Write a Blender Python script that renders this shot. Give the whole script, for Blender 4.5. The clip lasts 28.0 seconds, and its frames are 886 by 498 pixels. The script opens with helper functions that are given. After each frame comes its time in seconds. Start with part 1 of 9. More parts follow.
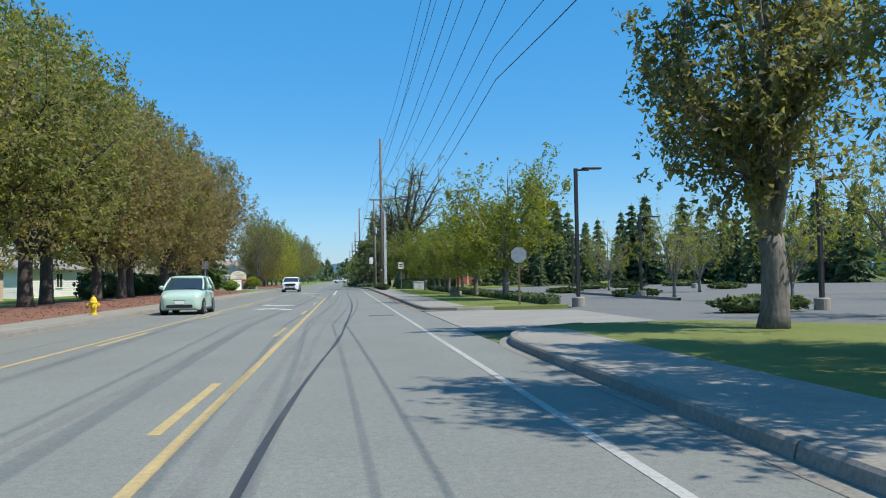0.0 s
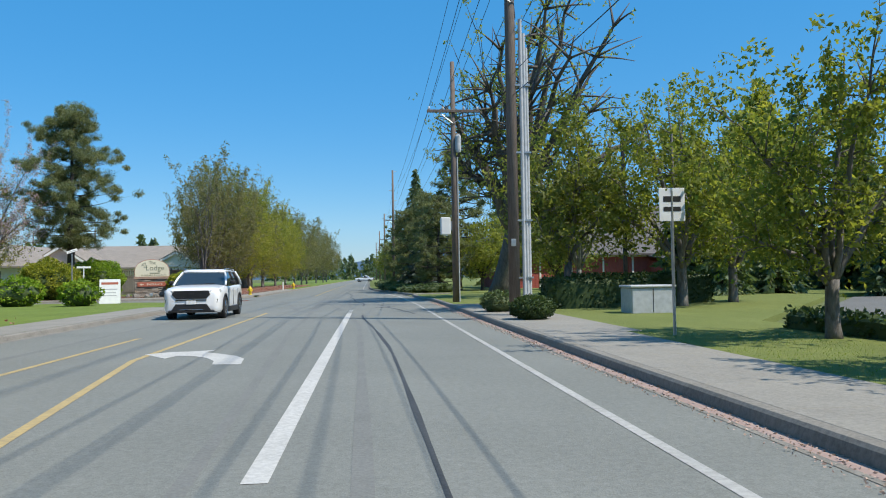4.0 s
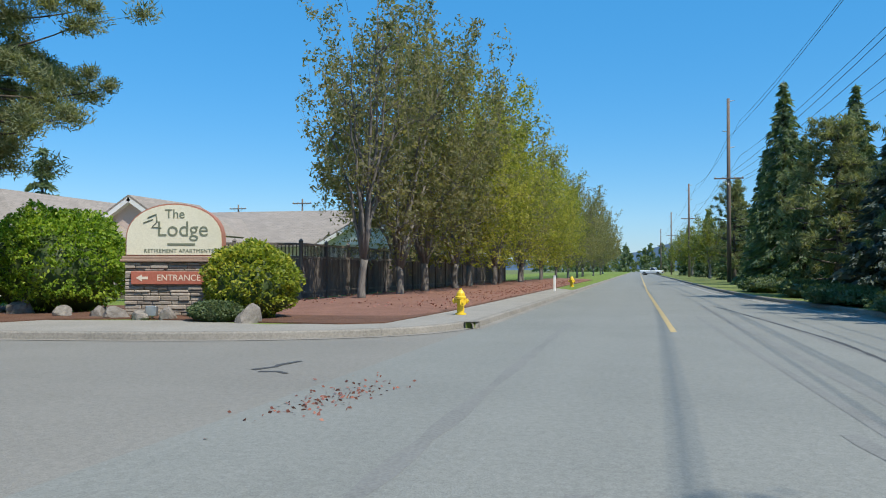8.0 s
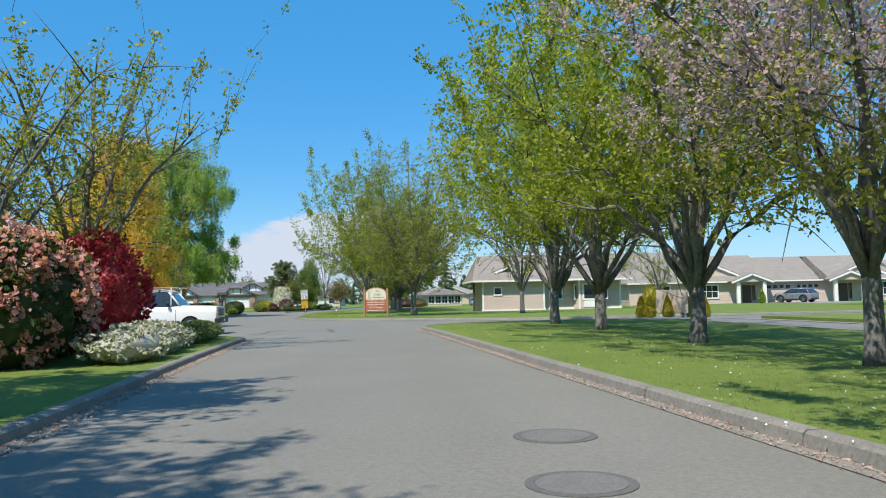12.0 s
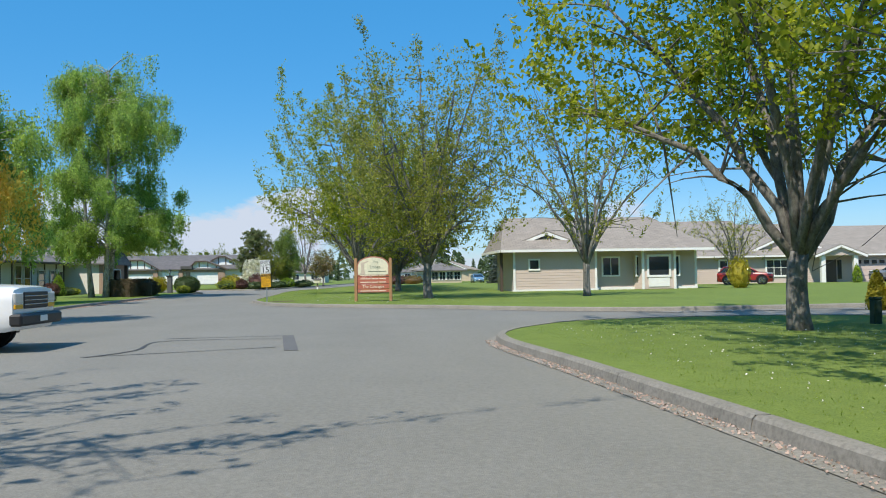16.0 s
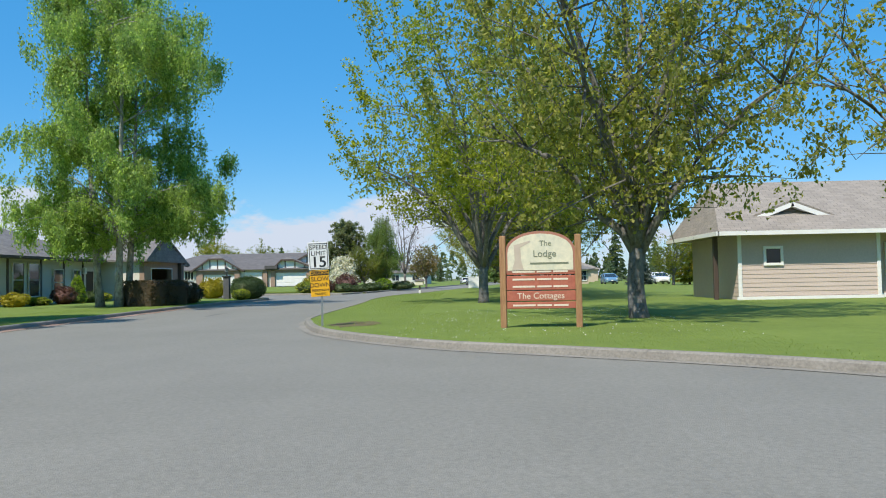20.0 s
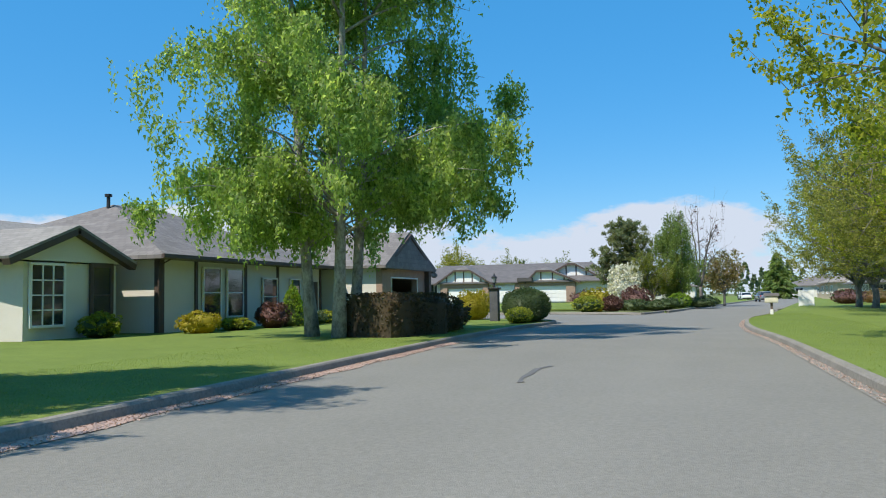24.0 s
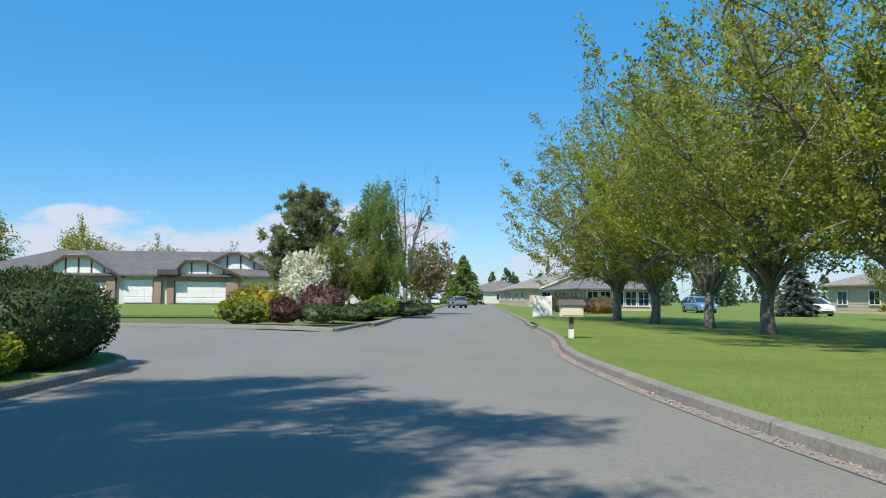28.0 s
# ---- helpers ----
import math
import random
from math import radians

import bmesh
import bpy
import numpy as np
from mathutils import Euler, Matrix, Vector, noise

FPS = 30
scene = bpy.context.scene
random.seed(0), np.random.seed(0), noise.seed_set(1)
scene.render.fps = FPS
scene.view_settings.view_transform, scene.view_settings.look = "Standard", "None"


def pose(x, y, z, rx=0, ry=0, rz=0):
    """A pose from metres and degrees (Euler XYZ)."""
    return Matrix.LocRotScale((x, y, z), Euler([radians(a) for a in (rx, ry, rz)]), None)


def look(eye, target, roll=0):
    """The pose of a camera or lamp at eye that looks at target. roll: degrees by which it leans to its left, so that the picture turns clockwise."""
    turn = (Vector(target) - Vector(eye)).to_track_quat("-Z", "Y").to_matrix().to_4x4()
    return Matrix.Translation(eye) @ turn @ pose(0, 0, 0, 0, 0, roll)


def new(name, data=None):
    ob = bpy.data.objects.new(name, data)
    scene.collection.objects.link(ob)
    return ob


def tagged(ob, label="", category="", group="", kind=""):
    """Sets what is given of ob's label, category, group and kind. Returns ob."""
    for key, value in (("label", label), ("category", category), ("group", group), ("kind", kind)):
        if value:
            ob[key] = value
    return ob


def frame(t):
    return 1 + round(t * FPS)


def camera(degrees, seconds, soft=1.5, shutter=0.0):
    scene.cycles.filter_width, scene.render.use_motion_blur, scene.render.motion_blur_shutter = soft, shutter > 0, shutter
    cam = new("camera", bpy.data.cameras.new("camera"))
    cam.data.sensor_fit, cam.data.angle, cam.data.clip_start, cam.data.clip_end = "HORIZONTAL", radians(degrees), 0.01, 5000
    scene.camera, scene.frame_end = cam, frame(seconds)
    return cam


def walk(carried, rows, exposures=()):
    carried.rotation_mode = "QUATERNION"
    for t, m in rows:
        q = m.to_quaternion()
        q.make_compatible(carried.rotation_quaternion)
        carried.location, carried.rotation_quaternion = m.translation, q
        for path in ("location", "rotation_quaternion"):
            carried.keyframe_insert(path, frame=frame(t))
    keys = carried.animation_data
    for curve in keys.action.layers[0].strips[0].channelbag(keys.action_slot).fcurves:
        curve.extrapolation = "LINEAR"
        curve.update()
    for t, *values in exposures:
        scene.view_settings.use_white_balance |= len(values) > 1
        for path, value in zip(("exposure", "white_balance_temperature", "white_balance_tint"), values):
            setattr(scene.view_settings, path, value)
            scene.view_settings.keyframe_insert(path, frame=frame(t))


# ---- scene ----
# ---- camera ----
PATH = [
    (0.0, (-0.000, 0.000, 1.255), (1.225, 9.918, 1.615), -0.97),
    (0.5, (-0.036, 7.785, 1.255), (1.196, 17.703, 1.618), -1.10),
    (1.0, (-0.082, 15.566, 1.260), (1.153, 25.483, 1.627), -1.33),
    (1.5, (-0.049, 23.286, 1.239), (1.194, 33.203, 1.591), -1.61),
    (2.0, (-0.076, 31.056, 1.243), (1.179, 40.971, 1.591), -1.74),
    (2.5, (0.000, 38.709, 1.237), (1.253, 48.624, 1.578), -1.67),
    (3.0, (0.020, 46.316, 1.250), (1.200, 56.240, 1.598), -1.36),
    (3.5, (-0.034, 53.777, 1.250), (1.027, 63.714, 1.598), -1.13),
    (4.0, (-0.179, 60.989, 1.250), (0.740, 70.941, 1.591), -0.95),
    (4.5, (-0.431, 67.850, 1.246), (0.343, 77.815, 1.573), -0.83),
    (5.0, (-0.807, 74.260, 1.225), (-0.158, 84.233, 1.565), -0.82),
    (5.5, (-1.264, 80.206, 1.259), (-0.719, 90.185, 1.591), -0.86),
    (6.0, (-1.815, 85.768, 1.269), (-1.337, 95.751, 1.605), -0.83),
    (6.5, (-2.375, 90.689, 1.270), (-1.959, 100.675, 1.593), -0.83),
    (7.0, (-2.852, 94.908, 1.268), (-2.683, 104.901, 1.578), -0.74),
    (7.5, (-3.537, 98.581, 1.253), (-4.397, 108.540, 1.543), -0.32),
    (8.0, (-4.672, 101.506, 1.232), (-7.049, 111.216, 1.488), 0.13),
    (8.5, (-6.034, 103.782, 1.221), (-10.078, 112.926, 1.424), 0.32),
    (9.0, (-7.653, 105.447, 1.176), (-13.290, 113.706, 1.314), 0.27),
    (9.5, (-9.489, 106.694, 1.252), (-16.607, 113.712, 1.533), -1.06),
    (10.0, (-11.913, 107.813, 1.250), (-20.277, 113.268, 1.784), -2.01),
    (10.5, (-14.408, 108.419, 1.253), (-23.649, 112.187, 1.896), -2.02),
    (11.0, (-16.908, 108.645, 1.262), (-26.622, 110.910, 1.964), -1.89),
    (11.5, (-19.194, 108.615, 1.261), (-29.084, 109.918, 1.962), -1.63),
    (12.0, (-21.520, 108.554, 1.239), (-31.468, 109.347, 1.877), -1.25),
    (12.5, (-23.913, 108.375, 1.261), (-33.881, 108.966, 1.814), -0.84),
    (13.0, (-26.371, 108.190, 1.250), (-36.343, 108.738, 1.761), -0.77),
    (13.5, (-28.863, 108.012, 1.250), (-38.834, 108.625, 1.722), -0.73),
    (14.0, (-31.360, 107.855, 1.250), (-41.324, 108.585, 1.682), -0.74),
    (14.5, (-33.829, 107.731, 1.267), (-43.786, 108.578, 1.657), -0.79),
    (15.0, (-36.242, 107.652, 1.253), (-46.194, 108.563, 1.624), -0.78),
    (15.5, (-38.651, 107.879, 1.254), (-48.603, 108.799, 1.607), -0.83),
    (16.0, (-41.174, 107.857, 1.254), (-51.120, 108.833, 1.595), -0.93),
    (16.5, (-43.735, 107.832, 1.253), (-53.676, 108.867, 1.587), -1.01),
    (17.0, (-46.283, 107.880, 1.253), (-56.220, 108.952, 1.577), -1.05),
    (17.5, (-48.816, 107.930, 1.250), (-58.751, 109.025, 1.570), -1.03),
    (18.0, (-51.380, 107.920, 1.245), (-61.315, 109.018, 1.543), -1.01),
    (18.5, (-53.925, 107.794, 1.244), (-63.869, 108.812, 1.537), -1.07),
    (19.0, (-56.470, 107.459, 1.238), (-66.439, 108.195, 1.527), -1.12),
    (19.5, (-59.022, 107.134, 1.235), (-69.014, 107.391, 1.547), -1.10),
    (20.0, (-61.579, 106.588, 1.239), (-71.569, 106.314, 1.611), -1.06),
    (20.5, (-63.967, 105.988, 1.248), (-73.918, 105.103, 1.684), -0.79),
    (21.0, (-66.333, 105.307, 1.239), (-76.213, 103.842, 1.741), -0.63),
    (21.5, (-68.605, 104.422, 1.247), (-78.400, 102.479, 1.775), -0.61),
    (22.0, (-70.669, 103.717, 1.257), (-80.367, 101.343, 1.813), -0.50),
    (22.5, (-72.822, 102.859, 1.234), (-82.406, 100.065, 1.820), -0.53),
    (23.0, (-74.932, 101.811, 1.250), (-84.426, 98.723, 1.838), -0.63),
    (23.5, (-77.100, 100.680, 1.250), (-86.555, 97.478, 1.848), -0.76),
    (24.0, (-79.424, 99.575, 1.250), (-88.917, 96.492, 1.864), -0.93),
    (24.5, (-82.002, 98.601, 1.240), (-91.618, 95.931, 1.878), -1.16),
    (25.0, (-84.933, 97.867, 1.242), (-94.731, 95.971, 1.882), -0.81),
    (25.5, (-87.980, 97.564, 1.245), (-97.894, 96.430, 1.891), -0.30),
    (26.0, (-90.957, 97.394, 1.254), (-100.928, 97.006, 1.906), 0.22),
    (26.5, (-93.771, 97.276, 1.257), (-103.748, 97.421, 1.920), 0.57),
    (27.0, (-96.522, 97.264, 1.259), (-106.491, 97.705, 1.915), 0.61),
    (27.5, (-99.258, 97.304, 1.250), (-109.217, 97.956, 1.883), 0.59),
    (28.0, (-102.107, 97.318, 1.251), (-112.054, 98.146, 1.863), 0.48),
]
cam = camera(57.99, 28.0, 1.05)
EXPOSURES = [(0.0, 0.22), (3.0, 0.16), (6.5, 0.14), (8.0, 0.22), (9.0, 0.34), (10.2, 0.34), (11.5, 0.26), (17.0, 0.18), (22.0, 0.24), (28.0, 0.24)]
walk(cam, [(t, look(eye, target, roll)) for t, eye, target, roll in PATH], EXPOSURES)

# ---- sky, sun ----
SUN_FROM = Vector((0.85 * 0.588, -0.53 * 0.588, 0.809))
world = bpy.data.worlds.new("sky")
scene.world = world
world.use_nodes = True
wn, wl = world.node_tree.nodes, world.node_tree.links
wn.clear()
sky = wn.new("ShaderNodeTexSky")
sky.sky_type = "NISHITA"
sky.sun_disc = False
sky.sun_elevation = math.asin(0.809)
sky.sun_rotation = math.atan2(SUN_FROM.x, SUN_FROM.y)
sky.air_density, sky.dust_density, sky.ozone_density = 1.0, 0.25, 2.2
hue = wn.new("ShaderNodeHueSaturation")
hue.inputs["Saturation"].default_value = 1.45
wl.new(sky.outputs[0], hue.inputs["Color"])
# low cumulus banks along the horizon
tc = wn.new("ShaderNodeTexCoord")
sep = wn.new("ShaderNodeSeparateXYZ")
wl.new(tc.outputs["Generated"], sep.inputs[0])
mp = wn.new("ShaderNodeMapping")
mp.inputs["Scale"].default_value = (3.2, 3.2, 7.5)
wl.new(tc.outputs["Generated"], mp.inputs[0])
cn = wn.new("ShaderNodeTexNoise")
cn.inputs["Scale"].default_value, cn.inputs["Detail"].default_value, cn.inputs["Roughness"].default_value = 1.7, 9.0, 0.6
wl.new(mp.outputs[0], cn.inputs["Vector"])
band = wn.new("ShaderNodeValToRGB")
be = band.color_ramp.elements
be[0].position, be[0].color = 0.02, (0.62, 0.62, 0.62, 1)
be[1].position, be[1].color = 0.158, (0, 0, 0, 1)
e = be.new(0.097)
e.color = (0.54, 0.54, 0.54, 1)
wl.new(sep.outputs[2], band.inputs[0])
add = wn.new("ShaderNodeMath")
add.operation = "ADD"
wl.new(cn.outputs["Fac"], add.inputs[0])
wl.new(band.outputs[0], add.inputs[1])
west = wn.new("ShaderNodeMath")
west.operation = "MULTIPLY_ADD"
wl.new(sep.outputs[0], west.inputs[0])
west.inputs[1].default_value, west.inputs[2].default_value = -0.17, -0.135
add2 = wn.new("ShaderNodeMath")
add2.operation = "ADD"
wl.new(add.outputs[0], add2.inputs[0])
wl.new(west.outputs[0], add2.inputs[1])
cm = wn.new("ShaderNodeValToRGB")
half = wn.new("ShaderNodeMath")
half.operation = "MULTIPLY"
half.inputs[1].default_value = 0.5
south = wn.new("ShaderNodeMath")
south.operation = "MULTIPLY_ADD"
wl.new(sep.outputs[1], south.inputs[0])
south.inputs[1].default_value = -0.16
wl.new(add2.outputs[0], south.inputs[2])
wl.new(south.outputs[0], half.inputs[0])
cm.color_ramp.elements[0].position, cm.color_ramp.elements[1].position = 0.529, 0.572
wl.new(half.outputs[0], cm.inputs[0])
mixc = wn.new("ShaderNodeMixRGB")
wl.new(cm.outputs[0], mixc.inputs[0])
# thin even haze lifts the upper sky and tames the horizon
air = wn.new("ShaderNodeMixRGB")
air.inputs[0].default_value = 0.6
wl.new(hue.outputs[0], air.inputs[1])
air.inputs[2].default_value = (0.46, 2.2, 4.6, 1)
wl.new(air.outputs[0], mixc.inputs[1])
mixc.inputs[2].default_value = (3.7, 4.15, 4.9, 1)
bg = wn.new("ShaderNodeBackground")
bg.inputs["Strength"].default_value = 0.15
wl.new(mixc.outputs[0], bg.inputs["Color"])
wo = wn.new("ShaderNodeOutputWorld")
wl.new(bg.outputs[0], wo.inputs["Surface"])
sun = new("sun", bpy.data.lights.new("sun", "SUN"))
sun.data.energy, sun.data.angle, sun.data.color = 4.8, radians(0.55), (1.0, 0.92, 0.79)
sun.matrix_world = look(SUN_FROM * 50, (0, 0, 0))

# ---- materials ----
def nodes(name):
    m = bpy.data.materials.new(name)
    m.use_nodes = True
    return m, m.node_tree.nodes, m.node_tree.links, m.node_tree.nodes["Principled BSDF"]


def noise_of(n, l, vec, scale, detail=4, rough=0.6):
    t = n.new("ShaderNodeTexNoise")
    t.inputs["Scale"].default_value, t.inputs["Detail"].default_value, t.inputs["Roughness"].default_value = scale, detail, rough
    l.new(vec, t.inputs["Vector"])
    return t.outputs["Fac"]


def ramp(n, l, fac, stops):
    r = n.new("ShaderNodeValToRGB")
    el = r.color_ramp.elements
    while len(el) < len(stops):
        el.new(0.5)
    for e, (p, c) in zip(el, stops):
        e.position, e.color = p, (*c, 1)
    l.new(fac, r.inputs[0])
    return r.outputs[0]


def mixed(n, l, a, b, fac, mode="MIX"):
    m = n.new("ShaderNodeMixRGB")
    m.blend_type = mode
    for s, v in ((0, fac), (1, a), (2, b)):
        if isinstance(v, (int, float)):
            m.inputs[s].default_value = v
        elif isinstance(v, tuple):
            m.inputs[s].default_value = (*v, 1)
        else:
            l.new(v, m.inputs[s])
    return m.outputs[0]


def stone(name, c1, c2, c3=None, coarse=0.6, fine=30.0, rough=0.85, bump=0.15, metal=0.0, stretch=(1, 1, 1), spec=0.3, island=0.0):
    """A rough surface: two base colours in large patches, fine grain over them, relief."""
    m, n, l, p = nodes(name)
    g = n.new("ShaderNodeNewGeometry")
    mp = n.new("ShaderNodeMapping")
    mp.inputs["Scale"].default_value = stretch
    l.new(g.outputs["Position"], mp.inputs[0])
    a = noise_of(n, l, mp.outputs[0], coarse, 5)
    b = noise_of(n, l, mp.outputs[0], fine, 6, 0.7)
    c3 = c3 or tuple(v * 0.6 for v in c1)
    col = ramp(n, l, a, [(0.32, c1), (0.68, c2)])
    col = mixed(n, l, col, ramp(n, l, b, [(0.35, c3), (0.6, tuple(min(1, v * 1.12) for v in c2))]), 0.38)
    if island:
        v = ramp(n, l, g.outputs["Random Per Island"], [(0, (1 - island,) * 3), (1, (1 + island * 0.4,) * 3)])
        col = mixed(n, l, col, v, 1.0, "MULTIPLY")
        oi = n.new("ShaderNodeObjectInfo")
        v = ramp(n, l, oi.outputs["Random"], [(0, (1 - island,) * 3), (1, (1 + island * 0.4,) * 3)])
        col = mixed(n, l, col, v, 1.0, "MULTIPLY")
    l.new(col, p.inputs["Base Color"])
    p.inputs["Roughness"].default_value, p.inputs["Metallic"].default_value = rough, metal
    p.inputs["Specular IOR Level"].default_value = spec
    bp = n.new("ShaderNodeBump")
    bp.inputs["Strength"].default_value, bp.inputs["Distance"].default_value = bump, 0.03
    l.new(b, bp.inputs["Height"])
    l.new(bp.outputs[0], p.inputs["Normal"])
    return m


def leaf(name, c1, c2, c3, glow=0.58, patch=0.5, tint=(1.35, 1.35, 0.6)):
    """Foliage: a colour for each leaf, drifting in patches through the crown, with some light let through."""
    m, n, l, p = nodes(name)
    g = n.new("ShaderNodeNewGeometry")
    a = noise_of(n, l, g.outputs["Position"], patch, 3)
    t = n.new("ShaderNodeMath")
    t.operation = "MULTIPLY_ADD"
    l.new(g.outputs["Random Per Island"], t.inputs[0])
    t.inputs[1].default_value = 0.55
    s = n.new("ShaderNodeMath")
    s.operation = "MULTIPLY_ADD"
    l.new(a, s.inputs[0])
    s.inputs[1].default_value, s.inputs[2].default_value = 0.9, -0.22
    l.new(s.outputs[0], t.inputs[2])
    col = ramp(n, l, t.outputs[0], [(0.1, c1), (0.5, c2), (0.92, c3)])
    l.new(col, p.inputs["Base Color"])
    p.inputs["Roughness"].default_value = 0.55
    p.inputs["Specular IOR Level"].default_value = 0.35
    tr = n.new("ShaderNodeBsdfTranslucent")
    l.new(mixed(n, l, col, tint, 1.0, "MULTIPLY"), tr.inputs["Color"])
    mx = n.new("ShaderNodeMixShader")
    mx.inputs[0].default_value = glow
    l.new(p.outputs[0], mx.inputs[1])
    l.new(tr.outputs[0], mx.inputs[2])
    l.new(mx.outputs[0], n["Material Output"].inputs["Surface"])
    return m


def plain(name, c, rough=0.5, metal=0.0, coat=0.0, fleck=0.06, scale=6.0, bump=0.0):
    m, n, l, p = nodes(name)
    g = n.new("ShaderNodeNewGeometry")
    a = noise_of(n, l, g.outputs["Position"], scale, 5)
    lo, hi = tuple(v * (1 - fleck) for v in c), tuple(min(1, v * (1 + fleck)) for v in c)
    l.new(ramp(n, l, a, [(0.3, lo), (0.7, hi)]), p.inputs["Base Color"])
    p.inputs["Roughness"].default_value, p.inputs["Metallic"].default_value, p.inputs["Coat Weight"].default_value = rough, metal, coat
    if bump:
        bp = n.new("ShaderNodeBump")
        bp.inputs["Strength"].default_value = bump
        l.new(a, bp.inputs["Height"])
        l.new(bp.outputs[0], p.inputs["Normal"])
    return m


def shingles(name, c1, c2, rows=5.5, tile=2.2):
    """Roof covering: staggered shingles with a shade each and a step at every course."""
    m, n, l, p = nodes(name)
    t = n.new("ShaderNodeTexCoord")
    mp = n.new("ShaderNodeMapping")
    mp.inputs["Scale"].default_value = (tile, rows, 1)
    l.new(t.outputs["UV"], mp.inputs[0])
    b = n.new("ShaderNodeTexBrick")
    b.inputs["Scale"].default_value, b.inputs["Mortar Size"].default_value = 1.0, 0.03
    b.inputs["Brick Width"].default_value, b.inputs["Row Height"].default_value = 1.0, 1.0
    b.inputs["Color1"].default_value, b.inputs["Color2"].default_value = (*c1, 1), (*c2, 1)
    b.inputs["Mortar"].default_value = (*[v * 0.45 for v in c1], 1)
    l.new(mp.outputs[0], b.inputs["Vector"])
    a = noise_of(n, l, t.outputs["Object"], 1.2, 6)
    l.new(mixed(n, l, b.outputs["Color"], ramp(n, l, a, [(0.3, c1), (0.7, c2)]), 0.4), p.inputs["Base Color"])
    p.inputs["Roughness"].default_value = 0.9
    bp = n.new("ShaderNodeBump")
    bp.inputs["Strength"].default_value, bp.inputs["Distance"].default_value = 0.5, 0.02
    l.new(b.outputs["Fac"], bp.inputs["Height"])
    bp.invert = True
    l.new(bp.outputs[0], p.inputs["Normal"])
    return m


def road_surface(name, c1, c2, stretch):
    """Worn asphalt: fine chippings, patchy tone, faint long wheel bands."""
    m, n, l, p = nodes(name)
    g = n.new("ShaderNodeNewGeometry")
    mp = n.new("ShaderNodeMapping")
    mp.inputs["Scale"].default_value = stretch
    l.new(g.outputs["Position"], mp.inputs[0])
    long = noise_of(n, l, mp.outputs[0], 1.0, 3, 0.5)
    patch = noise_of(n, l, g.outputs["Position"], 0.35, 6, 0.65)
    chips = n.new("ShaderNodeTexVoronoi")
    chips.inputs["Scale"].default_value = 85
    l.new(g.outputs["Position"], chips.inputs["Vector"])
    fine = noise_of(n, l, g.outputs["Position"], 14, 8, 0.75)
    col = ramp(n, l, long, [(0.3, c1), (0.7, c2)])
    col = mixed(n, l, col, ramp(n, l, patch, [(0.3, tuple(v * 0.88 for v in c1)), (0.7, tuple(v * 1.08 for v in c2))]), 0.5)
    col = mixed(n, l, col, ramp(n, l, fine, [(0.3, tuple(v * 0.6 for v in c1)), (0.7, tuple(v * 1.3 for v in c2))]), 0.35)
    v = ramp(n, l, chips.outputs["Color"], [(0, (0.72,) * 3), (1, (1.2,) * 3)])
    col = mixed(n, l, col, v, 0.6, "MULTIPLY")
    l.new(col, p.inputs["Base Color"])
    p.inputs["Roughness"].default_value = 0.82
    p.inputs["Specular IOR Level"].default_value = 0.35
    bp = n.new("ShaderNodeBump")
    bp.inputs["Strength"].default_value, bp.inputs["Distance"].default_value = 0.25, 0.01
    l.new(chips.outputs["Distance"], bp.inputs["Height"])
    l.new(bp.outputs[0], p.inputs["Normal"])
    return m


def lawn_surface(name, c1, c2, c3):
    """Mown turf: blades at three scales, dry patches, faint mowing bands."""
    m, n, l, p = nodes(name)
    g = n.new("ShaderNodeNewGeometry")
    a = noise_of(n, l, g.outputs["Position"], 0.35, 5, 0.6)
    b = noise_of(n, l, g.outputs["Position"], 3.0, 6, 0.7)
    f = noise_of(n, l, g.outputs["Position"], 60, 4, 0.7)
    w = n.new("ShaderNodeTexWave")
    w.inputs["Scale"].default_value, w.inputs["Distortion"].default_value = 0.28, 3.0
    l.new(g.outputs["Position"], w.inputs["Vector"])
    col = ramp(n, l, a, [(0.34, tuple(v * 0.85 for v in c1)), (0.62, c2), (0.8, tuple(v * 0.9 for v in c3))])
    col = mixed(n, l, col, ramp(n, l, b, [(0.3, c1), (0.55, c2), (0.8, c3)]), 0.5)
    col = mixed(n, l, col, ramp(n, l, f, [(0.35, tuple(v * 0.55 for v in c1)), (0.65, tuple(v * 1.2 for v in c3))]), 0.4)
    col = mixed(n, l, col, ramp(n, l, w.outputs["Fac"], [(0.2, (0.9,) * 3), (0.8, (1.06,) * 3)]), 0.2, "MULTIPLY")
    l.new(col, p.inputs["Base Color"])
    p.inputs["Roughness"].default_value = 0.9
    p.inputs["Specular IOR Level"].default_value = 0.15
    bp = n.new("ShaderNodeBump")
    bp.inputs["Strength"].default_value, bp.inputs["Distance"].default_value = 0.45, 0.03
    l.new(f, bp.inputs["Height"])
    l.new(bp.outputs[0], p.inputs["Normal"])
    return m


ASPHALT = road_surface("worn_asphalt", (0.182, 0.191, 0.175), (0.233, 0.242, 0.222), (0.75, 0.02, 1))
ASPHALT_SIDE = road_surface("smooth_asphalt", (0.19, 0.185, 0.164), (0.235, 0.228, 0.203), (0.03, 0.6, 1))
LOT = road_surface("lot_asphalt", (0.14, 0.14, 0.135), (0.185, 0.185, 0.175), (0.1, 0.1, 1))
TAR = stone("tar", (0.045, 0.045, 0.045), (0.085, 0.085, 0.082), rough=0.6, bump=0.05)
TYRE_MARK = stone("tyre_mark", (0.165, 0.17, 0.16), (0.212, 0.217, 0.205), coarse=1.5, rough=0.8, bump=0.05)
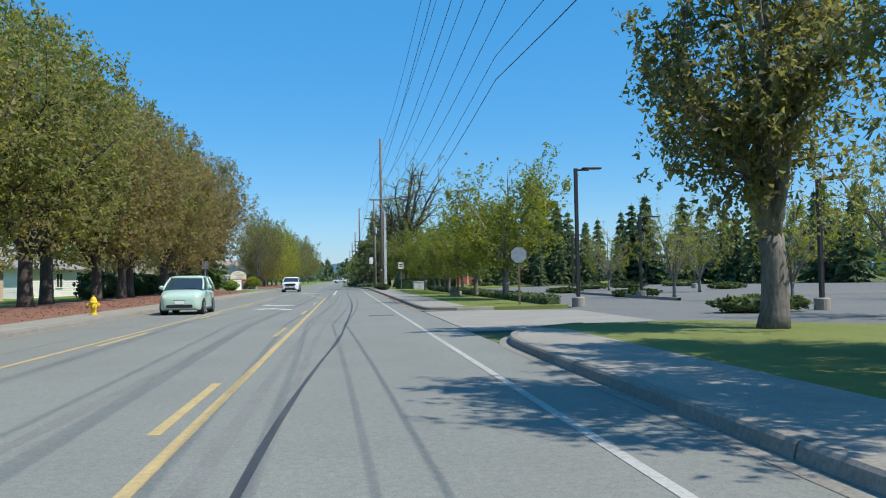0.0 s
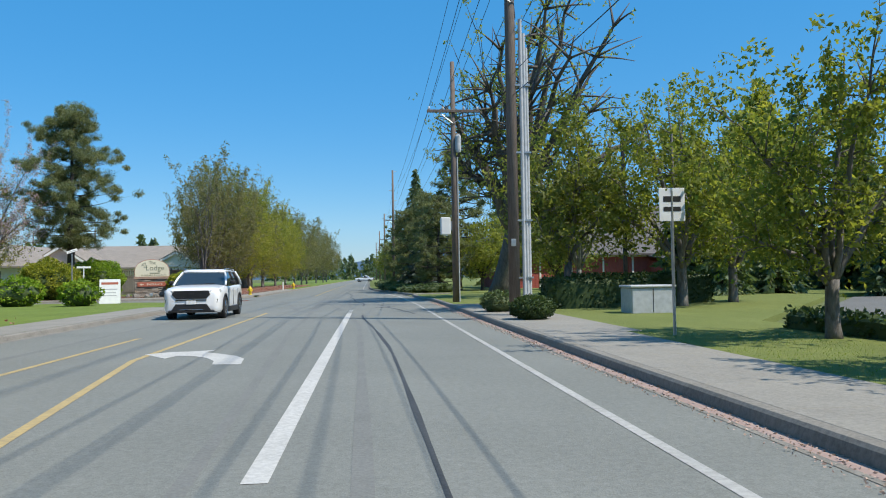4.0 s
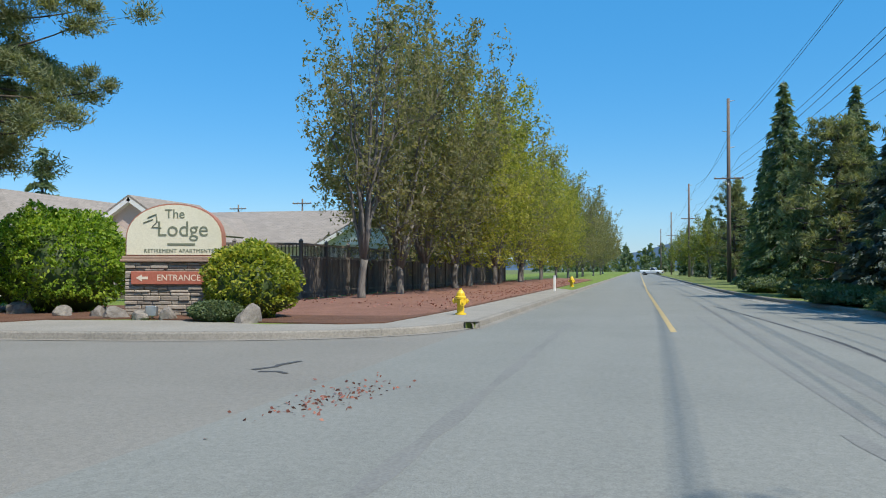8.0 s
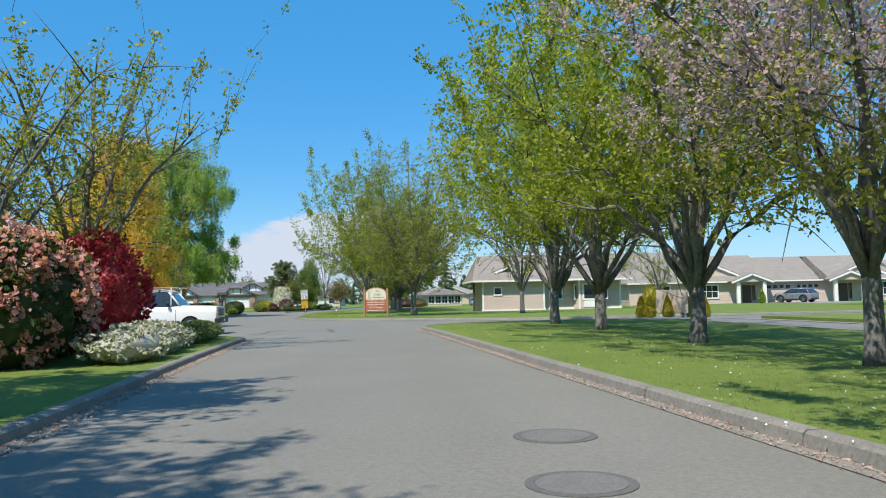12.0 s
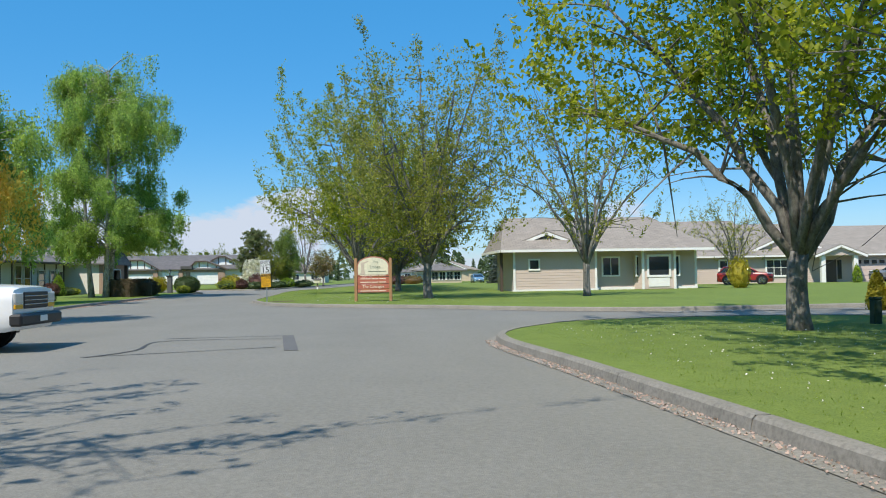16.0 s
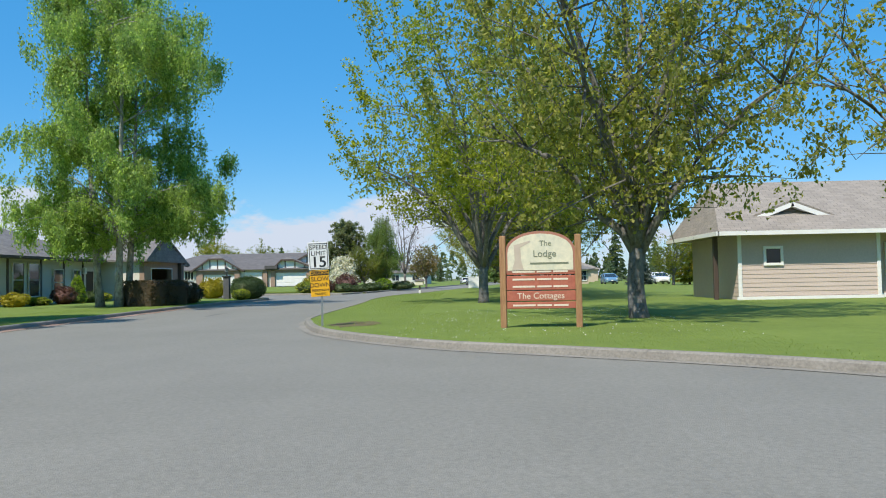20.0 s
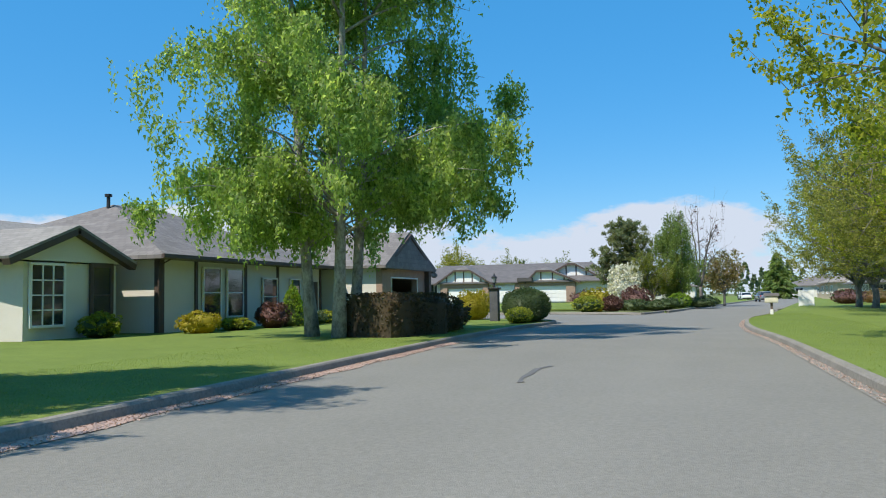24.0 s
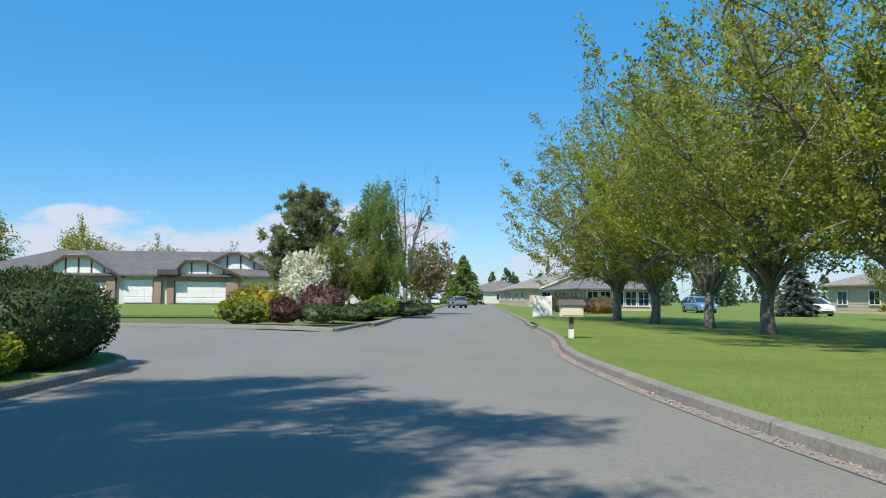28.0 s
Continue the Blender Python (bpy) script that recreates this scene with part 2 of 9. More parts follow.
IRON = stone("worn_iron", (0.15, 0.148, 0.14), (0.2, 0.196, 0.185), (0.09, 0.088, 0.084), coarse=3, fine=30, rough=0.7)
PATCH = stone("patch_asphalt", (0.11, 0.11, 0.11), (0.15, 0.15, 0.15), rough=0.85)
YELLOW_LINE = stone("yellow_line", (0.36, 0.28, 0.14), (0.5, 0.38, 0.17), (0.23, 0.215, 0.18), coarse=2.0, fine=18, bump=0.1)
WHITE_LINE = stone("white_line", (0.44, 0.44, 0.42), (0.56, 0.56, 0.54), (0.25, 0.25, 0.24), coarse=2.0, fine=18, bump=0.1)
EDGE_LINE = stone("worn_edge_line", (0.3, 0.3, 0.285), (0.46, 0.46, 0.44), (0.2, 0.2, 0.19), coarse=0.9, fine=14, bump=0.1)
CONCRETE = stone("concrete", (0.235, 0.225, 0.20), (0.315, 0.30, 0.265), (0.16, 0.152, 0.135), coarse=0.8, fine=25)
SLATE_PIER = stone("slate_pier", (0.07, 0.073, 0.08), (0.13, 0.135, 0.145), (0.04, 0.04, 0.045), coarse=2.5, fine=20, bump=0.3)
GLASS_PALE = plain("lantern_glass", (0.35, 0.38, 0.4), 0.15)
KERB = stone("kerb_concrete", (0.19, 0.18, 0.158), (0.285, 0.268, 0.236), (0.10, 0.094, 0.08), coarse=1.2, fine=22, bump=0.2)
LITTER = leaf("fallen_petals", (0.36, 0.25, 0.21), (0.46, 0.33, 0.28), (0.54, 0.41, 0.36), 0.1)
LEAFFALL = leaf("fallen_leaves", (0.16, 0.055, 0.04), (0.24, 0.09, 0.065), (0.30, 0.15, 0.10), 0.05)
LAWN = lawn_surface("lawn", (0.088, 0.148, 0.028), (0.16, 0.232, 0.046), (0.25, 0.295, 0.085))
LAWN_DRY = lawn_surface("verge_grass", (0.11, 0.16, 0.04), (0.17, 0.21, 0.06), (0.26, 0.26, 0.10))
FIELD = lawn_surface("far_ground", (0.10, 0.14, 0.05), (0.14, 0.17, 0.07), (0.2, 0.2, 0.1))
MULCH = stone("bark_mulch", (0.10, 0.052, 0.034), (0.17, 0.09, 0.06), (0.04, 0.022, 0.016), coarse=1.5, fine=28, rough=0.95, bump=0.9)
SOIL = stone("bare_soil", (0.13, 0.085, 0.05), (0.16, 0.15, 0.07), (0.06, 0.04, 0.026), coarse=2.2, fine=25, rough=0.95, bump=0.7)
MULCH_RED = stone("leafy_mulch", (0.17, 0.085, 0.06), (0.26, 0.14, 0.10), (0.07, 0.035, 0.03), coarse=1.5, fine=20, rough=0.95, bump=0.9)
BLADE = leaf("grass_blades", (0.16, 0.235, 0.045), (0.23, 0.31, 0.065), (0.32, 0.37, 0.11), 0.5)
BARK = stone("grey_bark", (0.105, 0.096, 0.088), (0.23, 0.215, 0.195), (0.045, 0.04, 0.036), coarse=3, fine=16, stretch=(1, 1, 0.3), bump=0.9)
BARK_DARK = stone("dark_bark", (0.055, 0.045, 0.04), (0.11, 0.095, 0.08), (0.025, 0.02, 0.018), coarse=3, fine=16, stretch=(1, 1, 0.3), bump=0.9)
BARK_OAK = stone("oak_bark", (0.085, 0.075, 0.068), (0.16, 0.145, 0.13), (0.035, 0.03, 0.027), coarse=3, fine=16, stretch=(1, 1, 0.3), bump=0.9)
BARK_BIRCH = stone("birch_bark", (0.13, 0.12, 0.11), (0.52, 0.50, 0.46), (0.04, 0.035, 0.03), coarse=3.2, fine=9, stretch=(1.2, 1.2, 0.8), bump=0.5)
BARK_LICHEN = stone("lichen_bark", (0.075, 0.068, 0.062), (0.27, 0.262, 0.245), (0.04, 0.036, 0.033), coarse=4.5, fine=14, stretch=(1.3, 1.3, 0.7), bump=0.9)
L_OLIVE = leaf("olive_leaves", (0.14, 0.18, 0.065), (0.24, 0.25, 0.10), (0.36, 0.29, 0.14), 0.62)
L_RED = leaf("bronze_leaves", (0.16, 0.165, 0.08), (0.26, 0.22, 0.12), (0.37, 0.24, 0.16), 0.62)
L_ROW = leaf("row_leaves", (0.12, 0.15, 0.045), (0.205, 0.23, 0.068), (0.32, 0.315, 0.11), 0.6)
L_GREY = leaf("grey_green_leaves", (0.13, 0.14, 0.075), (0.21, 0.205, 0.105), (0.31, 0.28, 0.15), 0.58)
L_LIME = leaf("spring_leaves", (0.135, 0.18, 0.026), (0.275, 0.32, 0.044), (0.54, 0.54, 0.078), 0.6, 0.8)
L_LIME2 = leaf("spring_leaves_bronze", (0.13, 0.16, 0.035), (0.27, 0.285, 0.062), (0.52, 0.47, 0.12), 0.62, 0.9)
L_BIRCH = leaf("birch_leaves", (0.14, 0.215, 0.07), (0.30, 0.405, 0.13), (0.54, 0.64, 0.215), 0.65, 0.8, (1.3, 1.35, 0.75))
L_SOFT = leaf("soft_grey_leaves", (0.13, 0.17, 0.075), (0.20, 0.25, 0.12), (0.30, 0.34, 0.17), 0.55)
L_GOLDTREE = leaf("golden_green_leaves", (0.15, 0.16, 0.03), (0.28, 0.29, 0.05), (0.44, 0.42, 0.08), 0.58, 0.8)
L_EAST = leaf("street_tree_leaves", (0.115, 0.15, 0.035), (0.215, 0.25, 0.055), (0.38, 0.38, 0.09), 0.58, 0.8)
L_ROWLAWN = leaf("row_lawn_leaves", (0.125, 0.15, 0.045), (0.265, 0.28, 0.078), (0.53, 0.50, 0.15), 0.62, 1.1)
L_SOFTPINE = leaf("grey_pine_needles", (0.10, 0.13, 0.07), (0.19, 0.22, 0.12), (0.33, 0.35, 0.2), 0.5, 1.0)
L_BIRCHFAR = leaf("far_birch_leaves", (0.11, 0.17, 0.05), (0.19, 0.27, 0.085), (0.32, 0.40, 0.13), 0.58, 0.8)
L_BALL = leaf("tinted_shrub_leaves", (0.08, 0.125, 0.025), (0.26, 0.33, 0.045), (0.60, 0.54, 0.09), 0.5, 1.3)
L_WILLOW = leaf("golden_willow", (0.5, 0.38, 0.07), (0.68, 0.52, 0.11), (0.8, 0.63, 0.17), 0.62, 0.5, (1.35, 1.2, 0.6))
L_PINK = leaf("pink_blossom", (0.5, 0.35, 0.37), (0.63, 0.48, 0.5), (0.75, 0.62, 0.64), 0.55, 0.5, (1.15, 1.1, 1.1))
L_PINE = leaf("pine_needles", (0.10, 0.13, 0.07), (0.19, 0.215, 0.115), (0.32, 0.335, 0.185), 0.48, 1.0)
L_FIR = leaf("fir_needles", (0.07, 0.11, 0.062), (0.125, 0.18, 0.10), (0.21, 0.27, 0.155), 0.48, 0.7)
L_BLUE = leaf("blue_spruce", (0.061, 0.091, 0.085), (0.104, 0.140, 0.128), (0.159, 0.195, 0.177), 0.3, 0.9)
L_OAK = leaf("oak_leaves", (0.15, 0.19, 0.055), (0.26, 0.29, 0.08), (0.40, 0.40, 0.13), 0.64)
L_GREEN = leaf("shrub_leaves", (0.06, 0.125, 0.02), (0.21, 0.34, 0.038), (0.50, 0.60, 0.08), 0.5, 1.4)
L_RHODO = leaf("rhododendron_leaves", (0.075, 0.11, 0.02), (0.27, 0.315, 0.045), (0.64, 0.60, 0.11), 0.5, 1.6)
# dark hedge foliage; also the painted shade inside the bright shrubs
L_HEDGE_SHADE = leaf("hedge_leaves", (0.031, 0.056, 0.022), (0.059, 0.098, 0.036), (0.105, 0.147, 0.059), 0.35, 1.4)
L_BROWNHEDGE = leaf("bronze_hedge_leaves", (0.052, 0.049, 0.031), (0.098, 0.078, 0.047), (0.169, 0.111, 0.072), 0.35, 1.4)
L_GOLD = leaf("golden_shrub", (0.200, 0.190, 0.020), (0.340, 0.300, 0.030), (0.470, 0.400, 0.050), 0.4, 1.5)
L_PLUM = leaf("plum_shrub", (0.073, 0.037, 0.034), (0.134, 0.067, 0.061), (0.220, 0.122, 0.104), 0.35, 1.4)
L_REDSHRUB = leaf("red_shrub", (0.24, 0.02, 0.03), (0.40, 0.045, 0.06), (0.56, 0.11, 0.11), 0.45, 1.4, (1.3, 0.9, 0.9))
L_PINKSHRUB = leaf("pink_rhododendron", (0.5, 0.2, 0.2), (0.66, 0.33, 0.32), (0.8, 0.55, 0.52), 0.4, 2.0)
L_WHITEFL = leaf("white_heather", (0.240, 0.260, 0.160), (0.420, 0.430, 0.340), (0.620, 0.620, 0.550), 0.2, 2.0)
L_MAGN = leaf("white_blossom", (0.450, 0.450, 0.360), (0.650, 0.650, 0.570), (0.800, 0.800, 0.750), 0.25, 1.0)
L_JUNIPER = leaf("juniper", (0.061, 0.104, 0.049), (0.104, 0.152, 0.067), (0.171, 0.207, 0.104), 0.35, 1.5)
WOOD_POLE = stone("weathered_pole", (0.12, 0.092, 0.075), (0.20, 0.165, 0.14), (0.06, 0.046, 0.04), coarse=1, fine=10, stretch=(3, 3, 0.25), bump=0.6)
FENCE_WOOD = stone("weathered_fence", (0.12, 0.105, 0.095), (0.215, 0.19, 0.17), (0.05, 0.043, 0.04), coarse=1.3, fine=14, stretch=(2, 2, 0.3), bump=0.5, island=0.35)
POST_WOOD = stone("cedar_post", (0.30, 0.155, 0.075), (0.42, 0.25, 0.13), (0.18, 0.09, 0.05), coarse=2, fine=14, stretch=(3, 3, 0.3), bump=0.4)
GALV = plain("galvanised_steel", (0.45, 0.47, 0.48), 0.4, 0.8, 0, 0.15)
PVC = plain("grey_conduit", (0.44, 0.46, 0.47), 0.45, 0, 0, 0.15)
DARK_METAL = plain("dark_bronze_metal", (0.045, 0.045, 0.045), 0.45, 0.5, 0, 0.2)
BLACK = plain("black_plastic", (0.02, 0.02, 0.022), 0.5)
RUBBER = stone("tyre_rubber", (0.02, 0.02, 0.02), (0.035, 0.035, 0.035), rough=0.8, bump=0.2)
CHROME = plain("alloy", (0.55, 0.56, 0.58), 0.25, 1.0)
WHITE = plain("white_paint", (0.78, 0.78, 0.76), 0.55, 0, 0, 0.05, 2.0)
WHITE_CAR = plain("white_car_paint", (0.80, 0.81, 0.82), 0.28, 0, 0.6, 0.02)
MINT_CAR = plain("mint_car_paint", (0.42, 0.58, 0.50), 0.28, 0, 0.6, 0.02)
RED_CAR = plain("red_car_paint", (0.34, 0.03, 0.03), 0.28, 0, 0.6, 0.02)
GREY_CAR = plain("grey_car_paint", (0.27, 0.28, 0.31), 0.25, 0.4, 0.6, 0.02)
BLUE_CAR = plain("blue_car_paint", (0.16, 0.30, 0.45), 0.28, 0.2, 0.6, 0.02)
HYDRANT = plain("yellow_enamel", (0.75, 0.52, 0.03), 0.4, 0, 0.2, 0.1)
SIGN_WHITE = plain("sign_white", (0.78, 0.79, 0.78), 0.4)
SIGN_YELLOW = plain("sign_yellow", (0.85, 0.44, 0.02), 0.4)
SIGN_BLACK = plain("sign_black", (0.02, 0.02, 0.02), 0.5)
SIGN_RED = plain("sign_red", (0.5, 0.03, 0.03), 0.4)
CREAM = stone("cream_panel", (0.62, 0.58, 0.44), (0.72, 0.69, 0.55), (0.55, 0.52, 0.4), coarse=0.9, fine=30, bump=0.05)
CREAM_WORN = stone("faded_panel", (0.52, 0.53, 0.42), (0.72, 0.66, 0.5), (0.5, 0.5, 0.4), coarse=1.6, fine=8, bump=0.05)
RED_BOARD = stone("red_sign_board", (0.35, 0.10, 0.07), (0.44, 0.15, 0.10), (0.3, 0.09, 0.06), coarse=2, fine=20, bump=0.1)
SIGN_TEXT = plain("sign_lettering", (0.17, 0.19, 0.13), 0.6)
SIGN_TEXT_LIGHT = plain("light_lettering", (0.72, 0.62, 0.5), 0.6)
TRIM_RED = plain("red_brown_trim", (0.36, 0.16, 0.11), 0.6)
STACKED = stone("ledge_stone", (0.30, 0.25, 0.20), (0.45, 0.40, 0.34), (0.18, 0.15, 0.13), coarse=1.5, fine=14, bump=0.5, island=0.35)
BOULDER = stone("boulder", (0.17, 0.155, 0.14), (0.26, 0.24, 0.215), (0.09, 0.082, 0.075), coarse=1.5, fine=9, bump=0.8)
SIDING = stone("taupe_siding", (0.51, 0.42, 0.375), (0.56, 0.465, 0.415), (0.49, 0.40, 0.355), coarse=0.6, fine=12, bump=0.06)
STUCCO = stone("cream_stucco", (0.60, 0.58, 0.52), (0.68, 0.66, 0.60), (0.54, 0.52, 0.46), coarse=0.6, fine=40, bump=0.2)
STUCCO_TAN = stone("tan_stucco", (0.52, 0.42, 0.31), (0.58, 0.48, 0.36), (0.45, 0.36, 0.27), coarse=0.6, fine=40, bump=0.2)
BARN_RED = stone("barn_red_boards", (0.32, 0.075, 0.065), (0.41, 0.11, 0.095), (0.24, 0.06, 0.05), coarse=1.0, fine=12, stretch=(3, 3, 0.4), bump=0.2)
BRICK = stone("tan_brick", (0.28, 0.19, 0.145), (0.36, 0.26, 0.20), (0.2, 0.14, 0.11), coarse=2, fine=15, bump=0.4)
BROWN_TRIM = plain("dark_brown_trim", (0.075, 0.052, 0.042), 0.6)
ROOF_TAUPE = shingles("taupe_shingles", (0.23, 0.205, 0.18), (0.32, 0.285, 0.25))
ROOF_GREY = shingles("grey_shakes", (0.13, 0.12, 0.115), (0.22, 0.205, 0.195), 4.0, 3.0)
ROOF_LIGHT = shingles("pale_shakes", (0.21, 0.20, 0.185), (0.30, 0.285, 0.265), 4.0, 3.0)
ROOF_DARK = shingles("dark_shingles", (0.10, 0.095, 0.095), (0.16, 0.15, 0.15))
MOUNTAIN = stone("far_hills", (0.12, 0.2, 0.33), (0.16, 0.25, 0.38), coarse=0.003, fine=0.02, bump=0)
CLOTH_TAN = plain("tan_panel", (0.50, 0.42, 0.34), 0.8)
WIRE = plain("cable", (0.03, 0.03, 0.03), 0.6)
LAMP_GLASS = plain("lamp_lens", (0.6, 0.6, 0.58), 0.2, 0, 0.5)
TAIL = plain("tail_lens", (0.45, 0.02, 0.02), 0.2, 0, 0.5)
INSIDE = plain("dark_interior", (0.035, 0.033, 0.032), 0.9)


def glass(name, c):
    m, n, l, p = nodes(name)
    p.inputs["Base Color"].default_value = (*c, 1)
    p.inputs["Roughness"].default_value, p.inputs["Specular IOR Level"].default_value = 0.06, 0.8
    p.inputs["Coat Weight"].default_value, p.inputs["Coat Roughness"].default_value = 0.6, 0.03
    return m


GLASS = glass("window_glass", (0.03, 0.036, 0.042))
CAR_GLASS = glass("tinted_glass", (0.025, 0.032, 0.035))

TAN_BOARD = stone("tan_board", (0.56, 0.46, 0.36), (0.62, 0.52, 0.41), (0.52, 0.42, 0.33), coarse=0.8, fine=14, bump=0.05)
GREEN_BOX = stone("green_box", (0.035, 0.06, 0.04), (0.045, 0.075, 0.05), (0.03, 0.05, 0.035), coarse=0.8, fine=14, bump=0.05)

import mathutils

# ---- mesh building ----
class Shape:
    """Vertices and faces gathered from simple solids, to become one mesh."""

    def __init__(self):
        self.v, self.f = [], []

    def add(self, verts, faces, m=None):
        k = len(self.v)
        self.v += [tuple(m @ Vector(p)) for p in verts] if m else [tuple(p) for p in verts]
        self.f += [[i + k for i in q] for q in faces]
        return self

    def box(self, x0, y0, z0, x1, y1, z1, m=None):
        v = [(x, y, z) for z in (z0, z1) for x, y in ((x0, y0), (x1, y0), (x1, y1), (x0, y1))]
        return self.add(v, [(3, 2, 1, 0), (4, 5, 6, 7), (0, 1, 5, 4), (1, 2, 6, 5), (2, 3, 7, 6), (3, 0, 4, 7)], m)

    def cbox(self, x0, y0, z0, x1, y1, z1, b=0.02, m=None):
        """A box with chamfered edges."""
        b = min(b, (x1 - x0) * 0.45, (y1 - y0) * 0.45, (z1 - z0) * 0.45)
        bm = bmesh.new()
        bmesh.ops.create_cube(bm, size=1)
        for q in bm.verts:
            q.co = ((x0 + x1) / 2 + q.co.x * (x1 - x0), (y0 + y1) / 2 + q.co.y * (y1 - y0), (z0 + z1) / 2 + q.co.z * (z1 - z0))
        bmesh.ops.bevel(bm, geom=list(bm.edges), offset=b, segments=1, affect="EDGES")
        bm.verts.index_update()
        v, f = [q.co.copy() for q in bm.verts], [[q.index for q in p.verts] for p in bm.faces]
        bm.free()
        return self.add(v, f, m)

    def lathe(self, profile, n=16, m=None):
        """Turned solid: rows of (radius, z)."""
        v = [(r * math.cos(6.28319 * i / n), r * math.sin(6.28319 * i / n), z) for r, z in profile for i in range(n)]
        f = [(k * n + i, k * n + (i + 1) % n, (k + 1) * n + (i + 1) % n, (k + 1) * n + i) for k in range(len(profile) - 1) for i in range(n)]
        f += [tuple(range(n))[::-1], tuple(range((len(profile) - 1) * n, len(profile) * n))]
        return self.add(v, f, m)

    def tube(self, pts, radii, n=6):
        """A round bar along points."""
        pts = [Vector(p) for p in pts]
        v, f = [], []
        for i, p in enumerate(pts):
            d = (pts[min(i + 1, len(pts) - 1)] - pts[max(i - 1, 0)]).normalized()
            a = d.orthogonal().normalized() if abs(d.z) < 0.95 else Vector((1, 0, 0))
            a = (a - d * a.dot(d)).normalized()
            b = d.cross(a)
            r = radii[i] if isinstance(radii, (list, tuple)) else radii
            v += [p + (a * math.cos(6.28319 * k / n) + b * math.sin(6.28319 * k / n)) * r for k in range(n)]
        for i in range(len(pts) - 1):
            f += [(i * n + k, i * n + (k + 1) % n, (i + 1) * n + (k + 1) % n, (i + 1) * n + k) for k in range(n)]
        f += [tuple(range(n))[::-1], tuple(range((len(pts) - 1) * n, len(pts) * n))]
        return self.add(v, f)

    def prism(self, poly, z0, z1, m=None):
        """A flat outline (x, y) given thickness from z0 to z1."""
        n = len(poly)
        v = [(x, y, z0) for x, y in poly] + [(x, y, z1) for x, y in poly]
        f = [(i, (i + 1) % n, n + (i + 1) % n, n + i) for i in range(n)]
        if n <= 8:
            f += [tuple(range(n))[::-1], tuple(range(n, 2 * n))]
        else:
            for a, b, c in mathutils.geometry.tessellate_polygon([[Vector((x, y, 0)) for x, y in poly]]):
                up = (poly[b][0] - poly[a][0]) * (poly[c][1] - poly[a][1]) - (poly[b][1] - poly[a][1]) * (poly[c][0] - poly[a][0]) > 0
                t = (a, b, c) if up else (c, b, a)
                f += [tuple(n + q for q in t), t[::-1]]
        return self.add(v, f, m)

    def mesh(self, name, material, smooth=False, uv=False):
        me = bpy.data.meshes.new(name)
        me.from_pydata(self.v, [], self.f)
        me.materials.append(material)
        me.update()
        if smooth:
            me.polygons.foreach_set("use_smooth", [True] * len(me.polygons))
        if uv:
            slope_uv(me)
        return me

    def make(self, name, material, parent=None, label="", smooth=False, uv=False):
        ob = new(name, self.mesh(name, material, smooth, uv))
        if parent:
            ob.parent = parent
        return tagged(ob, label)


def slope_uv(me):
    """Metres along the level and up the slope of each face."""
    lay = me.uv_layers.new(name="uv")
    for p in me.polygons:
        n = p.normal
        u = Vector((-n.y, n.x, 0))
        u = u.normalized() if u.length > 1e-4 else Vector((1, 0, 0))
        w = n.cross(u)
        for li in p.loop_indices:
            co = me.vertices[me.loops[li].vertex_index].co
            lay.data[li].uv = (co.dot(u), co.dot(w))


def part(name, shape, material, parent, label="", smooth=False, uv=False):
    return shape.make(name, material, parent, label, smooth, uv)


def thing(name, m, label, category, group="", kind=""):
    ob = new(name)
    ob.matrix_world = m
    return tagged(ob, label, category, group, kind)


def setting(name, shape, material, label, category, kind="structure", smooth=False):
    return tagged(shape.make(name, material, None, "", smooth), label, category, "", kind)


def cards(name, C, size, material, rng, long=1.8, up=0.3, flat=0.25, axis=None, kite=True):
    """Leaves: one folded kite for each centre in C, each turned its own way."""
    n = len(C)
    if axis is None:
        d = rng.normal(size=(n, 3))
        d[:, 2] += up
    else:
        d = np.array(axis) + rng.normal(size=(n, 3)) * 0.25
    d /= np.linalg.norm(d, axis=1, keepdims=True) + 1e-9
    s = rng.normal(size=(n, 3))
    s -= d * (s * d).sum(1, keepdims=True)
    s /= np.linalg.norm(s, axis=1, keepdims=True) + 1e-9
    k = np.cross(d, s)
    w = (np.asarray(size) * rng.uniform(0.65, 1.3, n))[:, None]
    c = 4 if kite else 3
    if not kite:
        V = np.stack([C - d * w * long * 0.5 - s * w * 0.5, C - d * w * long * 0.42 + s * w * 0.5, C + d * w * long * 0.5], 1).reshape(-1, 3)
    else:
        V = np.stack([C - d * w * long * 0.5, C + s * w * 0.5 + k * w * flat, C + d * w * long * 0.5, C - s * w * 0.5 + k * w * flat], 1).reshape(-1, 3)
    F = np.arange(n * c)
    me = bpy.data.meshes.new(name)
    me.vertices.add(n * c)
    me.vertices.foreach_set("co", V.astype(np.float32).ravel())
    me.loops.add(n * c)
    me.loops.foreach_set("vertex_index", F.astype(np.int32))
    me.polygons.add(n)
    me.polygons.foreach_set("loop_start", (np.arange(n) * c).astype(np.int32))
    me.polygons.foreach_set("loop_total", np.full(n, c, np.int32))
    me.materials.append(material)
    me.update()
    me.validate()
    return me


def smoothed(pts, step=0.6):
    """A curve through points on the ground."""
    P = [Vector((*p, 0)) for p in pts]
    out = []
    for i in range(len(P) - 1):
        a, b, c, d = P[max(i - 1, 0)], P[i], P[i + 1], P[min(i + 2, len(P) - 1)]
        k = max(1, min(40, int((c - b).length / step)))
        if (c - b).length > 12:
            k = max(k // 4, 6)
        for j in range(k):
            t = j / k
            q = 0.5 * ((2 * b) + (c - a) * t + (2 * a - 5 * b + 4 * c - d) * t * t + (3 * b - a - 3 * c + d) * t * t * t)
            out.append((q.x, q.y))
    return out + [tuple(P[-1][:2])]


